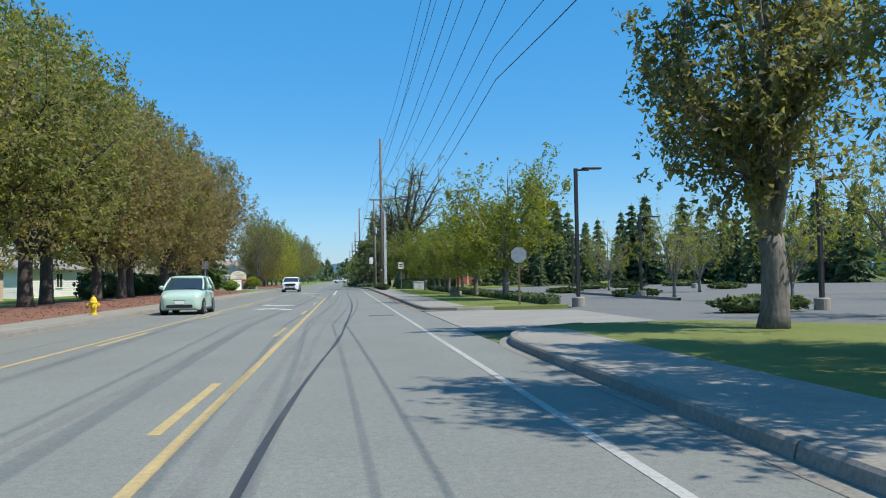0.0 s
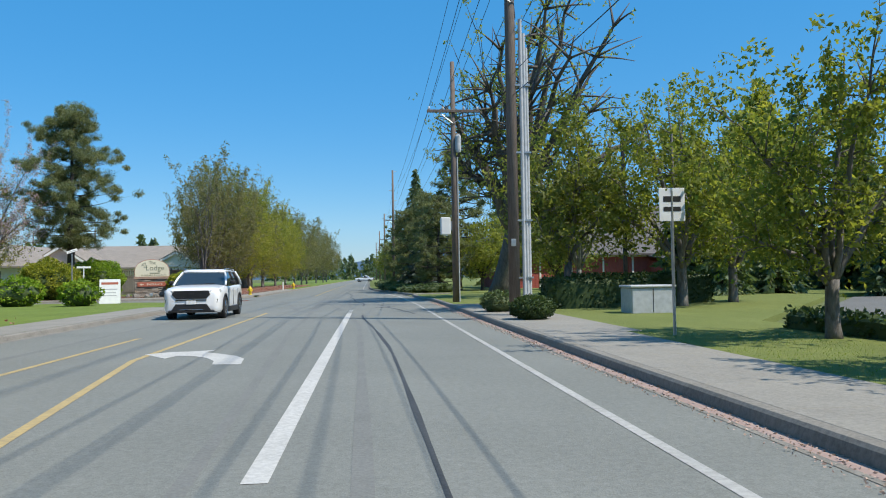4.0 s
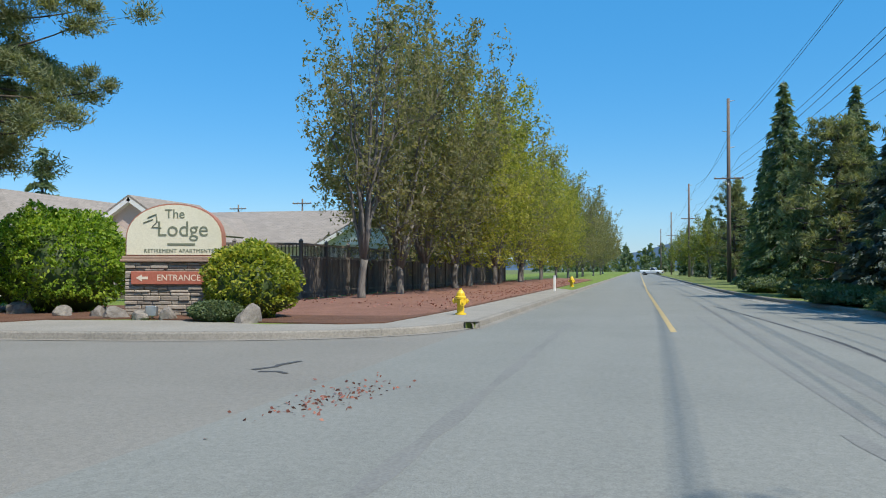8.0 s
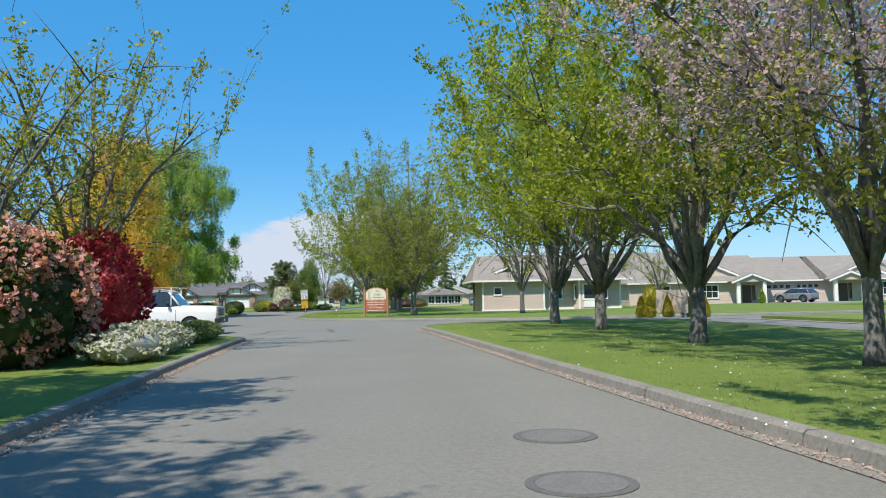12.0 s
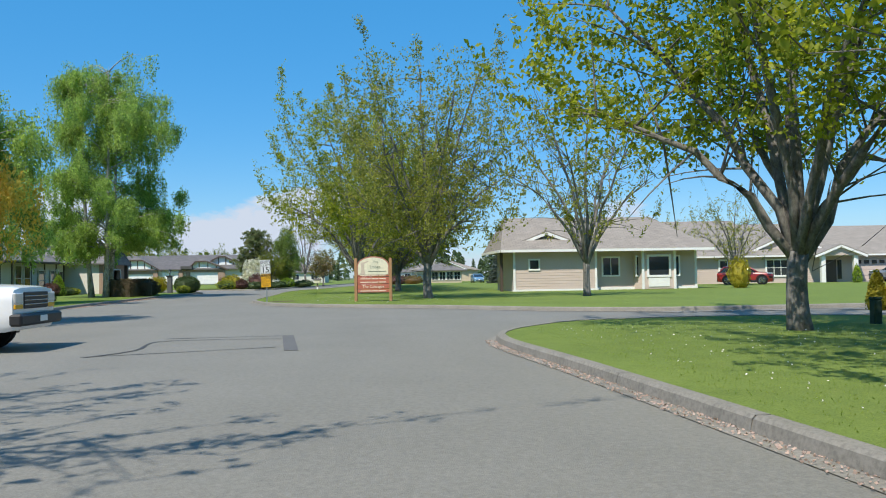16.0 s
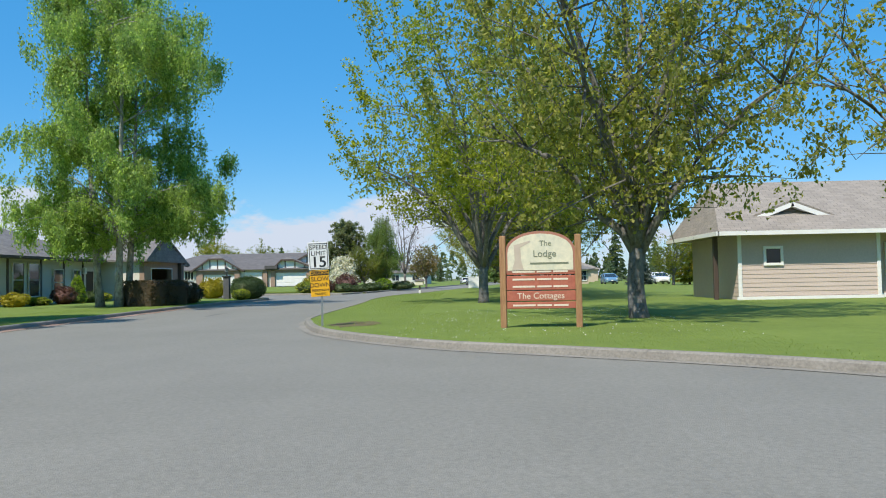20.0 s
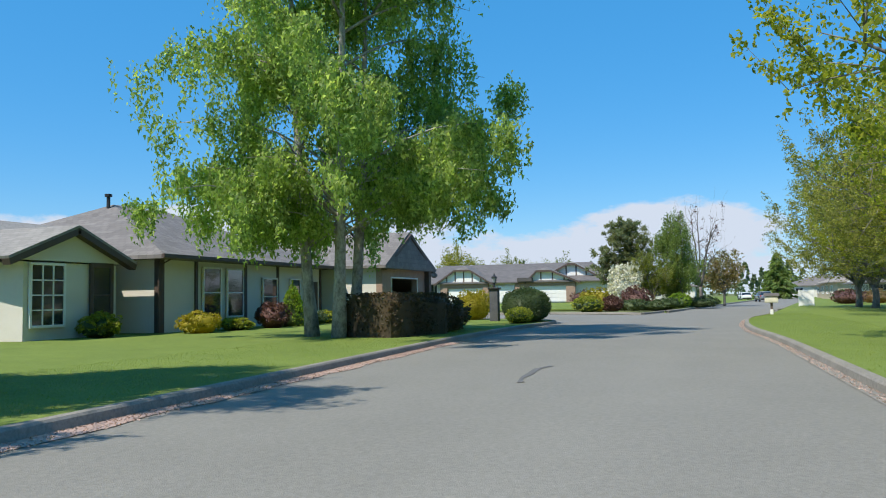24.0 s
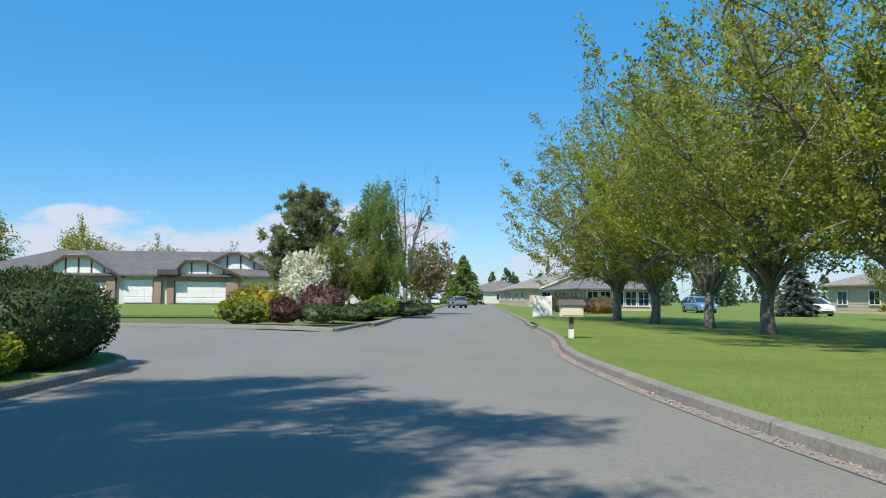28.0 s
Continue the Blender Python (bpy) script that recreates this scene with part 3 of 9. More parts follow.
def ribbon(path, offs, zs, closed=False):
    """Sweeps a profile, rows of side offset (to the left) and height, along a ground path."""
    s = Shape()
    n, k = len(path), len(offs)
    rows = []
    for i in range(n):
        a, b = Vector(path[max(i - 1, 0)]), Vector(path[min(i + 1, n - 1)])
        d = (b - a).normalized()
        rows += [(path[i][0] - d.y * o, path[i][1] + d.x * o, z) for o, z in zip(offs, zs)]
    f = [(i * k + j, (i + 1) * k + j, (i + 1) * k + j + 1, i * k + j + 1) for i in range(n - 1) for j in range(k - 1)]
    return s.add(rows, f)


def words(text, size, material, parent, m, name="lettering", align="CENTER", label="", depth=0.004, stretch=1.0):
    cu = bpy.data.curves.new(name, "FONT")
    cu.body, cu.size, cu.align_x, cu.align_y, cu.extrude = text, size, align, "CENTER", depth
    cu.space_character = stretch
    tmp = bpy.data.objects.new(name, cu)
    scene.collection.objects.link(tmp)
    me = bpy.data.meshes.new_from_object(tmp.evaluated_get(bpy.context.evaluated_depsgraph_get()))
    bpy.data.objects.remove(tmp)
    me.materials.clear()
    me.materials.append(material)
    ob = new(name, me)
    ob.parent = parent
    ob.matrix_local = m
    return tagged(ob, label)

# ---- ground, roads, kerbs, lawns ----
setting("ground", Shape().box(-2500, -2500, -0.6, 2500, 2500, -0.05), FIELD, "flat grassy open ground reaching to the horizon", "ground")
main_edge_east = [(2.85, -80), (2.85, 60), (2.85, 100), (2.4, 112), (0.7, 132), (-0.3, 145), (-0.4, 260), (-0.4, 900)]
main_edge_west = [(-8, 900), (-8, 118), (-8, 95), (-8, -80)]
setting("road_main", Shape().prism(main_edge_east + main_edge_west, -0.3, 0.0), ASPHALT, "worn grey asphalt main road with faded lane lines", "road")
side = [(-7.99, 92), (-7.99, 118.5), (-12, 114.5), (-24, 112.4), (-57.5, 111.6), (-62, 126), (-66, 126), (-66.5, 116.8), (-72, 111), (-79, 103.6), (-86, 102.0),
        (-100, 101.7), (-112, 101.4), (-127, 103.2), (-160, 107), (-420, 141), (-420, 132), (-160, 99.8), (-146, 98.0), (-131, 95.6), (-134.5, 91), (-136, 80), (-138, 40), (-128, 40), (-120, 84), (-115.5, 92.0),
        (-100, 92.6), (-81, 93.6), (-68, 96.4), (-61.5, 96), (-61, 70), (-52.2, 70), (-52.2, 99), (-50.2, 103.6), (-44, 103.7), (-29, 104.7), (-16, 104.9), (-11, 103.5), (-8.2, 97)]
setting("road_side", Shape().prism(side, -0.3, -0.004), ASPHALT_SIDE, "smooth grey asphalt residential street", "road")
setting("road_north", Shape().prism([(-59, 112), (-67, 112), (-66.8, 146), (-59, 146), (-59.5, 128), (-41.5, 127.5), (-41.5, 160), (-34, 160), (-34, 122.0), (-57, 122.0)], -0.3, -0.008), ASPHALT_SIDE, "grey asphalt lane in front of the low houses", "road")
setting("parking_lot", Shape().prism([(8.9, 18.6), (8.9, 78), (22, 96), (60, 96), (60, 5), (14, 5), (14, 13), (5.5, 18.6), (2.84, 18.4), (2.84, 29.8), (5.5, 29.8), (8.9, 30.2)], -0.3, -0.006), LOT, "pale asphalt parking lot and driveway", "parking lot")


def kerb(name, pts, side_left=True, wide=0.16, high=0.14, label="weathered concrete kerb with a rounded edge", near=None):
    """A kerb whose face stands on the path; the raised ground lies on its left (or right)."""
    path = smoothed(pts)
    sgn = 1 if side_left else -1

    def strip(pp, grow):
        offs = [o * sgn for o in (-0.2, -0.02 + grow, grow, 0.025 + grow, wide - grow, wide + 0.01)]
        sh = ribbon(pp, offs, (0.004, 0.012, high * 0.8 - grow, high - grow, high - grow, -0.1))
        if not side_left:
            sh.f = [q[::-1] for q in sh.f]
        return sh

    core = setting(name, strip(path, 0.009), KERB, label, "kerb", smooth=False)
    k = 0
    for i in range(0, len(path) - 1, 5):
        pp = [Vector((*p[:2], 0)) for p in path[i:i + 6]]
        if near and not (near[0] < pp[0].x < near[2] and near[1] < pp[0].y < near[3]) or k >= 300 or len(pp) < 2:
            continue
        d0, d1 = (pp[1] - pp[0]).normalized(), (pp[-1] - pp[-2]).normalized()
        pp[0], pp[-1] = pp[0] + d0 * 0.009, pp[-1] - d1 * 0.009
        offs = [o * sgn for o in (-0.02, 0.0, 0.028, wide, wide + 0.002)]
        sh = ribbon([(p.x, p.y) for p in pp], offs, (0.013, high * 0.8, high, high, -0.05))
        if not side_left:
            sh.f = [q[::-1] for q in sh.f]
        part("kerb_stone", sh, KERB, core)
        k += 1
    return path


def lawn(name, poly, label, material=None, z=0.125, category="lawn"):
    return setting(name, Shape().prism(poly, -0.2, z), material or LAWN, label, category)


def off(path, d):
    out = []
    for i in range(len(path)):
        a, b = Vector(path[max(i - 1, 0)]), Vector(path[min(i + 1, len(path) - 1)])
        t = (b - a).normalized()
        out.append((path[i][0] - t.y * d, path[i][1] + t.x * d))
    return out


# east side of the main road
k1 = kerb("kerb_east_south", [(2.95, -70), (2.95, -20), (2.95, 5), (2.95, 12), (3.1, 15), (3.9, 17.2), (5.5, 18.6)], False, near=(-140, -15, 7, 135))
k2 = kerb("kerb_east", [(5.6, 29.9), (4.2, 29.9), (3.25, 30.6), (2.98, 32.5), (2.95, 45), (2.95, 80), (2.95, 100), (2.6, 104), (2.5, 111.5)], False, near=(-140, -15, 7, 135))
k3 = kerb("kerb_east_north", [(5.2, 114.3), (3.3, 114.6), (2.35, 116.2), (1.0, 130), (-0.1, 145), (-0.3, 200), (-0.3, 500)], False, near=(-140, -15, 7, 135))
lawn("lawn_east_south", off(k1, -0.15) + [(8.5, 18.6), (13.8, 13), (13.8, -70)], "mown lawn on the street corner", LAWN_DRY)
lawn("lawn_east", off(k2, -0.15) + [(9, 113), (30, 113), (60, 113), (60, 97), (21.5, 96.8), (8.7, 78.5), (8.7, 30.6)], "mown lawn with dry patches along the road", LAWN_DRY)
lawn("lawn_east_north", off(k3, -0.15) + [(70, 500), (70, 114.3)], "rough grass in front of the barn", LAWN_DRY)
setting("driveway_barn", Shape().prism([(2.5, 111.2), (2.4, 115), (9, 114.4), (40, 114.4), (40, 112.9), (9, 112.9), (5, 112)], -0.2, 0.003), LAWN_DRY, "worn gravel entrance beside the lawn", "driveway")
sw = Shape()
setting("pavement_east", sw.prism([(3.12, -70), (4.65, -70), (4.65, 16.4), (4.2, 17.2), (3.4, 16), (3.12, 14)], -0.1, 0.134), CONCRETE, "pale concrete pavement beside the kerb", "pavement")
slabs = setting("pavement_east_slabs", Shape().box(3.14, 31.2, 0.0, 4.74, 92, 0.122), CONCRETE, "pale concrete pavement slabs with joints", "pavement")
y = 31.2
slab = [Shape().cbox(0, 0, 0.02, 1.62 + 0.35 * k, 1.488, 0.134, 0.008).mesh("slab", CONCRETE) for k in (0, 1)]
while y < 92:
    o = new("slab", slab[int(y > 76)])
    o.parent, o.matrix_local = slabs, Matrix.Translation((3.13, y, 0))
    y += 1.5
setting("driveway_apron", Shape().prism([(2.9, 18.5), (5.6, 18.7), (8.4, 21), (8.4, 28.5), (5.6, 29.8), (2.9, 29.8)], -0.2, 0.006), CONCRETE, "pale concrete driveway apron", "driveway")

# west side of the main road
k4 = kerb("kerb_west", [(-8.0, -70), (-8.0, 20), (-8.0, 80), (-8.0, 95), (-8.5, 99.5), (-10.2, 103.2), (-13.2, 105.0), (-18, 105.3), (-29, 105.1), (-38, 104.5), (-46, 104.1), (-49.4, 103.9), (-51.3, 102.4), (-51.9, 99), (-52, 70)], True, near=(-140, -15, 7, 135), high=0.13)
lawn("lawn_west", off(k4, 0.15) + [(-60, 40), (-60, -70)], "lawn between the road and the low buildings")
setting("pavement_west", ribbon([(-8.16, -70), (-8.16, 40), (-8.16, 96)], (0, 1.55), (0.132, 0.132)), CONCRETE, "pale concrete pavement strip beside the road", "pavement")
setting("mulch_bed_west", ribbon([(-9.75, -60), (-9.75, 0), (-9.75, 40), (-9.75, 82)], (0, 0.3, 3, 5.5, 6.5), (0.13, 0.18, 0.34, 0.3, 0.128)), MULCH_RED, "red-brown bark bed scattered with fallen leaves", "garden bed")

# north corner and lawn
k5 = kerb("kerb_north", [(-8.0, 600), (-8.0, 300), (-8.0, 160), (-8.0, 122), (-8.2, 118), (-9.3, 115.6), (-12.0, 114.0), (-16, 113.2), (-20, 112.6), (-25, 112.1), (-35, 111.5), (-45, 110.95), (-51, 110.6), (-55.5, 110.28), (-57.6, 110.75), (-59.2, 111.8), (-60.4, 113.0), (-60.9, 115.4), (-60.7, 118.5), (-59.2, 121.2), (-56.5, 122.1), (-40, 122.1), (-36, 122.9), (-34.4, 126), (-34.2, 160)], False, near=(-140, -15, 7, 135))
lawn("lawn_north", off(k5, -0.15) + [(-34.2, 600)], "bright mown lawn under the street trees")
i0 = next(i for i, p in enumerate(k5) if p[1] < 150)
i1 = next(i for i, p in enumerate(k5) if p[0] < -19.5)
setting("pavement_north", Shape().prism(off(k5, -0.16)[i0:i1] + [(-18.8, 113.7), (-17.6, 116.0), (-14.2, 116.8), (-11.9, 116.2), (-10.0, 117.0), (-9.6, 122), (-9.6, 150)], -0.1, 0.132), CONCRETE, "pale concrete pavement around the corner", "pavement")
bed = [(-19.6, 112.95), (-18.5, 113.15), (-18.0, 113.6), (-17.5, 114.6), (-17.0, 116.2), (-15.4, 116.9), (-12.2, 116.6), (-10.5, 116.5), (-9.7, 117.1), (-9.5, 122), (-9.5, 190), (-16.2, 190), (-16.2, 128), (-17.5, 123), (-22.6, 121), (-22.7, 115.4), (-22.2, 113.3), (-21.0, 112.8)]
setting("mulch_bed_corner", Shape().prism(bed, -0.1, 0.155), MULCH, "dark brown bark mulch bed on the corner", "garden bed")
nx, ny = 13, 60
mound = [(-16.0 + 6.4 * i / (nx - 1), 119.0 + 71.0 * (j / (ny - 1)) ** 2) for j in range(ny) for i in range(nx)]
mound = [(x, y, 0.15 + 0.16 * max(0.0, math.sin(math.pi * (x + 16.0) / 6.4)) ** 0.7 * min(1, (y - 119) / 4.5) + 0.012 * math.sin(x * 5 + y * 3) * min(1, (y - 119) / 4.5)) for x, y in mound]
setting("mulch_bed_row", Shape().add(mound, [(j * nx + i, j * nx + i + 1, (j + 1) * nx + i + 1, (j + 1) * nx + i) for j in range(ny - 1) for i in range(nx - 1)]), MULCH_RED, "red-brown mulch with fallen leaves under the tree row", "garden bed", smooth=True)

# island and far side
k6 = kerb("kerb_island", [(-66.3, 140), (-66.3, 122), (-66.5, 117.5), (-68.5, 114), (-72.0, 110.9), (-74.2, 108.2), (-76.0, 105.9), (-78.6, 104.0), (-80.6, 103.0), (-83.5, 102.2), (-87, 101.7), (-100, 101.4), (-108, 101.0), (-114, 101.1), (-120, 101.6), (-127, 102.9), (-140, 104.6), (-160, 107.2), (-420, 141)], False, near=(-140, -15, 7, 135))
lawn("lawn_island", off(k6, -0.15) + [(-420, 330), (-90, 330), (-90, 148), (-66.3, 146)], "bright mown lawn around the entrance board")
setting("walk_pale", ribbon([(-66.1, 116.5), (-65.9, 121), (-64.5, 126), (-58, 127.0), (-41.5, 127.2)], (-0.5, 0.0), (0.012, 0.012)), CONCRETE, "pale concrete gutter strip along the lane", "pavement")
lawn("lawn_court", [(-60, 146), (-60, 127.4), (-41, 127.4), (-41, 300), (-60, 300)], "mown lawn in front of the low houses")
k7 = kerb("kerb_south", [(-61.3, 70), (-61.3, 92), (-62.3, 95), (-65, 96.2), (-68.5, 96.2), (-75, 94.6), (-81, 93.8), (-90, 93.3), (-100, 92.8), (-108, 92.7), (-113, 93.0), (-116.3, 93.05), (-118.4, 92.1), (-120.0, 90.4), (-120.8, 88.0), (-121.4, 86.0)], True, near=(-140, -15, 7, 135))
lawn("lawn_south", off(k7, 0.15) + [(-118.6, 84.4), (-118.6, 60), (-127, 60), (-127, -40), (-61.3, -40)], "striped mown front lawn")
k8 = kerb("kerb_west_island", [(-137.5, 40), (-136, 80), (-134.4, 90.5), (-132.8, 94.6), (-131.0, 95.8), (-134, 96.4), (-144.5, 98.0), (-160, 100), (-420, 132)], True)
lawn("lawn_west_far", off(k8, 0.15) + [(-420, -200), (-137.5, -200)], "lawn in front of the garages")
setting("driveway_south", Shape().prism([(-121.6, 86.0), (-122.4, 88.2), (-127.6, 86.0), (-126.0, 83.4), (-118.5, 83.4), (-118.7, 84.5)], -0.1, 0.05), CONCRETE, "pale concrete driveway in front of an open garage", "driveway")
setting("rise", Shape().prism([(-150, 40), (-150, 93), (-175, 92), (-215, 92), (-215, 40)], 0.0, 0.135).add([(-160, 45, 0.13), (-160, 90, 0.13), (-174, 90, 0.5), (-174, 45, 0.5)], [(0, 1, 2, 3)][:: -1]), LAWN, "gently rising lawn below the garages", "lawn")

# painted lines
def stripe(name, pts, w, material, label, z=0.004):
    setting(name, ribbon(pts, (-w / 2, w / 2), (z, z)), material, label, "road marking")


stripe("line_edge_east", [(1.9, -60), (1.9, 60), (1.95, 97), (1.7, 112), (0.2, 132), (-0.9, 146), (-1.0, 300)], 0.1, EDGE_LINE, "worn white edge line")
stripe("line_yellow_solid", [(-1.32, -60), (-1.3, 55)], 0.11, YELLOW_LINE, "faded solid yellow line")
dash = Shape()
for y0 in np.arange(-50.4, 50, 11.45):
    dash.box(-1.63, y0, 0.001, -1.52, y0 + 3.3, 0.005)
setting("line_yellow_dashes", dash, YELLOW_LINE, "faded broken yellow line", "road marking")
stripe("line_yellow_taper", [(-1.5, 55), (-2.6, 64), (-3.9, 74), (-3.95, 91)], 0.11, YELLOW_LINE, "faded yellow line of the turning pocket")
stripe("line_yellow_west", [(-5.2, -60), (-5.2, 60), (-5.2, 79)], 0.11, YELLOW_LINE, "faded yellow line of the centre lane")
dash = Shape()
for y0 in np.arange(-52, 60, 11.45):
    dash.box(-4.98, y0, 0.001, -4.88, y0 + 4.2, 0.005)
setting("line_yellow_west_dashes", dash, YELLOW_LINE, "faded broken yellow line", "road marking")
stripe("line_turn_pocket", [(-0.9, 66), (-0.9, 89.4)], 0.17, WHITE_LINE, "wide white lane line")
dash = Shape()
for y0 in (90.1, 91.7):
    dash.box(-0.98, y0, 0.001, -0.82, y0 + 0.6, 0.005)
setting("line_short_dashes", dash, WHITE_LINE, "short white guide dashes", "road marking")
stripe("line_centre_north", [(-4.0, 118), (-4.2, 150), (-4.2, 400)], 0.12, YELLOW_LINE, "faded yellow centre line")


def arrow(name, x, y, turn):
    a = [(-0.22, 0.03), (0.21, -0.03), (0.13, 0.8), (-0.08, 1.3), (-0.4, 1.72), (-0.74, 2.1), (-0.62, 2.52), (-0.98, 2.32), (-1.36, 2.3), (-1.7, 1.95), (-1.18, 1.12), (-1.08, 1.56), (-0.75, 1.4), (-0.48, 1.02), (-0.28, 0.5)]
    s = Shape().prism(a, 0.001, 0.005, pose(x, y, 0, 0, 0, turn))
    setting(name, s, WHITE_LINE, "white turn arrow painted on the asphalt", "road marking")


arrow("arrow_north", -4.1, 42.55, 180)
arrow("arrow_south", -2.41, 34.45, 0)
arrow("arrow_pocket", -2.3, 73.1, 0)

# tar seams, wheel marks and repairs
rs = random.Random(4)


def wiggle(a, b, k, amp):
    return smoothed([(a[0] + (b[0] - a[0]) * i / k + rs.uniform(-amp, amp), a[1] + (b[1] - a[1]) * i / k + rs.uniform(-amp, amp)) for i in range(k + 1)], 0.5)


def smear(name, pts, w, material, label, z=0.003, dense=2):
    """A strip of uneven width."""
    s = Shape()
    out = []
    for i, p in enumerate(pts):
        a, b = Vector(pts[max(i - 1, 0)]), Vector(pts[min(i + 1, len(pts) - 1)])
        d = (b - a).normalized()
        ww = w * rs.uniform(0.6, 1.3) / 2
        out += [(p[0] + d.y * ww, p[1] - d.x * ww, z), (p[0] - d.y * ww, p[1] + d.x * ww, z)]
    s.add(out, [(2 * i, 2 * i + 2, 2 * i + 3, 2 * i + 1)[::-1] for i in range(len(pts) - 1)])
    s.f = [q[::-1] for q in s.f]
    setting(name, s, material, label, "road repair")


smear("tar_seam", smoothed([(-0.7, -10), (-0.63, 6), (-0.14, 17), (0.0, 22), (0.2, 30), (0.33, 38), (0.36, 46), (0.3, 56), (0.25, 66), (0.18, 74), (0.08, 77), (-0.1, 81), (-0.4, 86), (-0.42, 88)], 1.0), 0.06, TAR, "dark tar-sealed crack along the lane")
smear("tar_seam_mid", wiggle((0.25, 98), (1.4, 88), 8, 0.12), 0.09, TAR, "dark tar-sealed crack along the lane")
smear("tar_seam_far", wiggle((-0.4, 96), (-2.2, 130), 10, 0.15), 0.08, TAR, "dark tar-sealed crack along the lane")
for i, (x, ya, yb) in enumerate(((-2.6, -50, 60), (-6.2, -50, 120), (-2.3, 92, 130))):
    smear("tyre_track", wiggle((x, ya), (x - 0.02 * (ya > 50) * (yb - ya) * 0.4, yb), 30, 0.03), 0.16, TYRE_MARK, "faint dark wheel track worn into the asphalt", 0.0016 + 0.0002 * i)
for i, pts in enumerate(([(-0.6, -20), (-0.6, 8), (-0.6, 19), (-0.31, 37), (-0.2, 60), (-0.43, 80), (-0.7, 86), (-1.1, 98), (-1.6, 124)], [(-0.95, -20), (-0.95, 8), (-0.95, 19), (-0.76, 37), (-1.1, 60), (-2.03, 80), (-2.15, 86), (-2.6, 98), (-3.2, 124)])):
    smear("tyre_track", smoothed(pts, 1.0), 0.12, TYRE_MARK, "faint dark wheel track worn into the asphalt", 0.0022 + 0.0002 * i)
smear("tar_seam_turn", wiggle((-1.2, 92), (-3.2, 108), 8, 0.08), 0.16, TYRE_MARK, "dark curving wheel track", 0.0028)
smear("tar_seam_turn", wiggle((-2.9, 92), (-5.0, 106), 8, 0.08), 0.16, TYRE_MARK, "dark curving wheel track", 0.0029)
for crack in ([(-9.27, 110.5), (-9.13, 110.85), (-9.17, 111.05), (-9.08, 111.5)], [(-9.12, 110.35), (-8.9, 110.42), (-8.72, 110.28)]):
    smear("tar_corner", crack, 0.09, TAR, "ragged crack in the asphalt at the corner")
smear("tar_side", smoothed([(-93.8, 96.92), (-93.2, 96.78), (-92.4, 96.84), (-91.6, 96.86), (-91.0, 96.98)], 0.3), 0.1, PATCH, "short tar-sealed crack in the street")
smear("tar_square", smoothed([(-55, 103.2), (-56.2, 103.7), (-58.2, 103.6), (-58.4, 105), (-58.2, 106.3)], 0.4), 0.07, TAR, "thin tar line around a trench repair")
smear("trench_seam", wiggle((-59.15, 106.0), (-59.0, 103.6), 5, 0.02), 0.07, TAR, "thin tar seam beside the trench strip")
setting("trench_patch", Shape().prism([(-55.4, 106.43), (-59.2, 106.02), (-59.2, 106.27), (-55.4, 106.68)], 0.0005, 0.0035), PATCH, "dark asphalt trench strip", "road repair")
smear("tar_square", smoothed([(-55.1, 103.1), (-55.6, 104.6), (-56.2, 106.2)], 0.4), 0.06, TAR, "thin tar line around a trench repair", 0.0032)


def manhole(x, y, r=0.36):
    t = thing("manhole_cover", pose(x, y, 0.0), "round cast-iron manhole cover set in the street", "manhole cover", "manhole covers")
    part("rim", Shape().lathe([(r + 0.07, -0.02), (r + 0.07, 0.004), (r + 0.01, 0.006), (r, 0.002)], 24), PATCH, t)
    prof = [(r, -0.02), (r, 0.006)]
    for k in range(5):
        q = r * (0.9 - 0.19 * k)
        prof += [(q + 0.012, 0.006), (q + 0.006, 0.0048), (q - 0.008, 0.0048), (q - 0.014, 0.006)]
    c = Shape().lathe(prof + [(0.004, 0.006)], 24)
    part("lid", c, IRON, t, "patterned iron lid")


manhole(-28.7, 110.1, 0.31)
manhole(-26.85, 109.87, 0.31)
manhole(0.45, 94.7)
manhole(-59.4, 98.9)
gr = thing("storm_drain", pose(1.25, 27.6, 0.0), "rectangular iron storm grate flush with the asphalt", "drain grate")
part("rim", Shape().box(-0.45, -0.25, -0.02, 0.45, 0.25, 0.003), PATCH, gr)
for i in range(9):
    part("bar", Shape().box(-0.4 + i * 0.095, -0.2, 0.0, -0.36 + i * 0.095, 0.2, 0.007), DARK_METAL, gr)

# ---- plants ----
def bezier(a, b, c, k):
    return [a * (1 - t) ** 2 + b * 2 * t * (1 - t) + c * t * t for t in [i / k for i in range(k + 1)]]


def round_crown(u):
    return math.sqrt(max(0.0, 1 - (2 * u - 1) ** 2)) * 0.8 + 0.2 * (1 - u)


def vase_crown(u):
    return (0.35 + 1.1 * u) if u < 0.5 else math.sqrt(max(0.0, 1 - ((u - 0.5) / 0.52) ** 2)) * 0.9 + 0.02


def wide_crown(u):
    return (0.62 + 0.95 * u) if u < 0.4 else math.sqrt(max(0.0, 1 - ((u - 0.4) / 0.66) ** 2)) * 0.98 + 0.02


def flare_crown(u):
    return (0.5 + 0.8 * u) if u < 0.62 else math.sqrt(max(0.0, 1 - ((u - 0.62) / 0.45) ** 2))


def birch_crown(u):
    return (0.88 + 0.8 * u) if u < 0.15 else 1.0 - (u - 0.15) * 0.58


def egg_crown(u):
    return math.sin(math.pi * min(1, max(0, u)) ** 0.75) ** 0.7 * (1 - 0.25 * u)


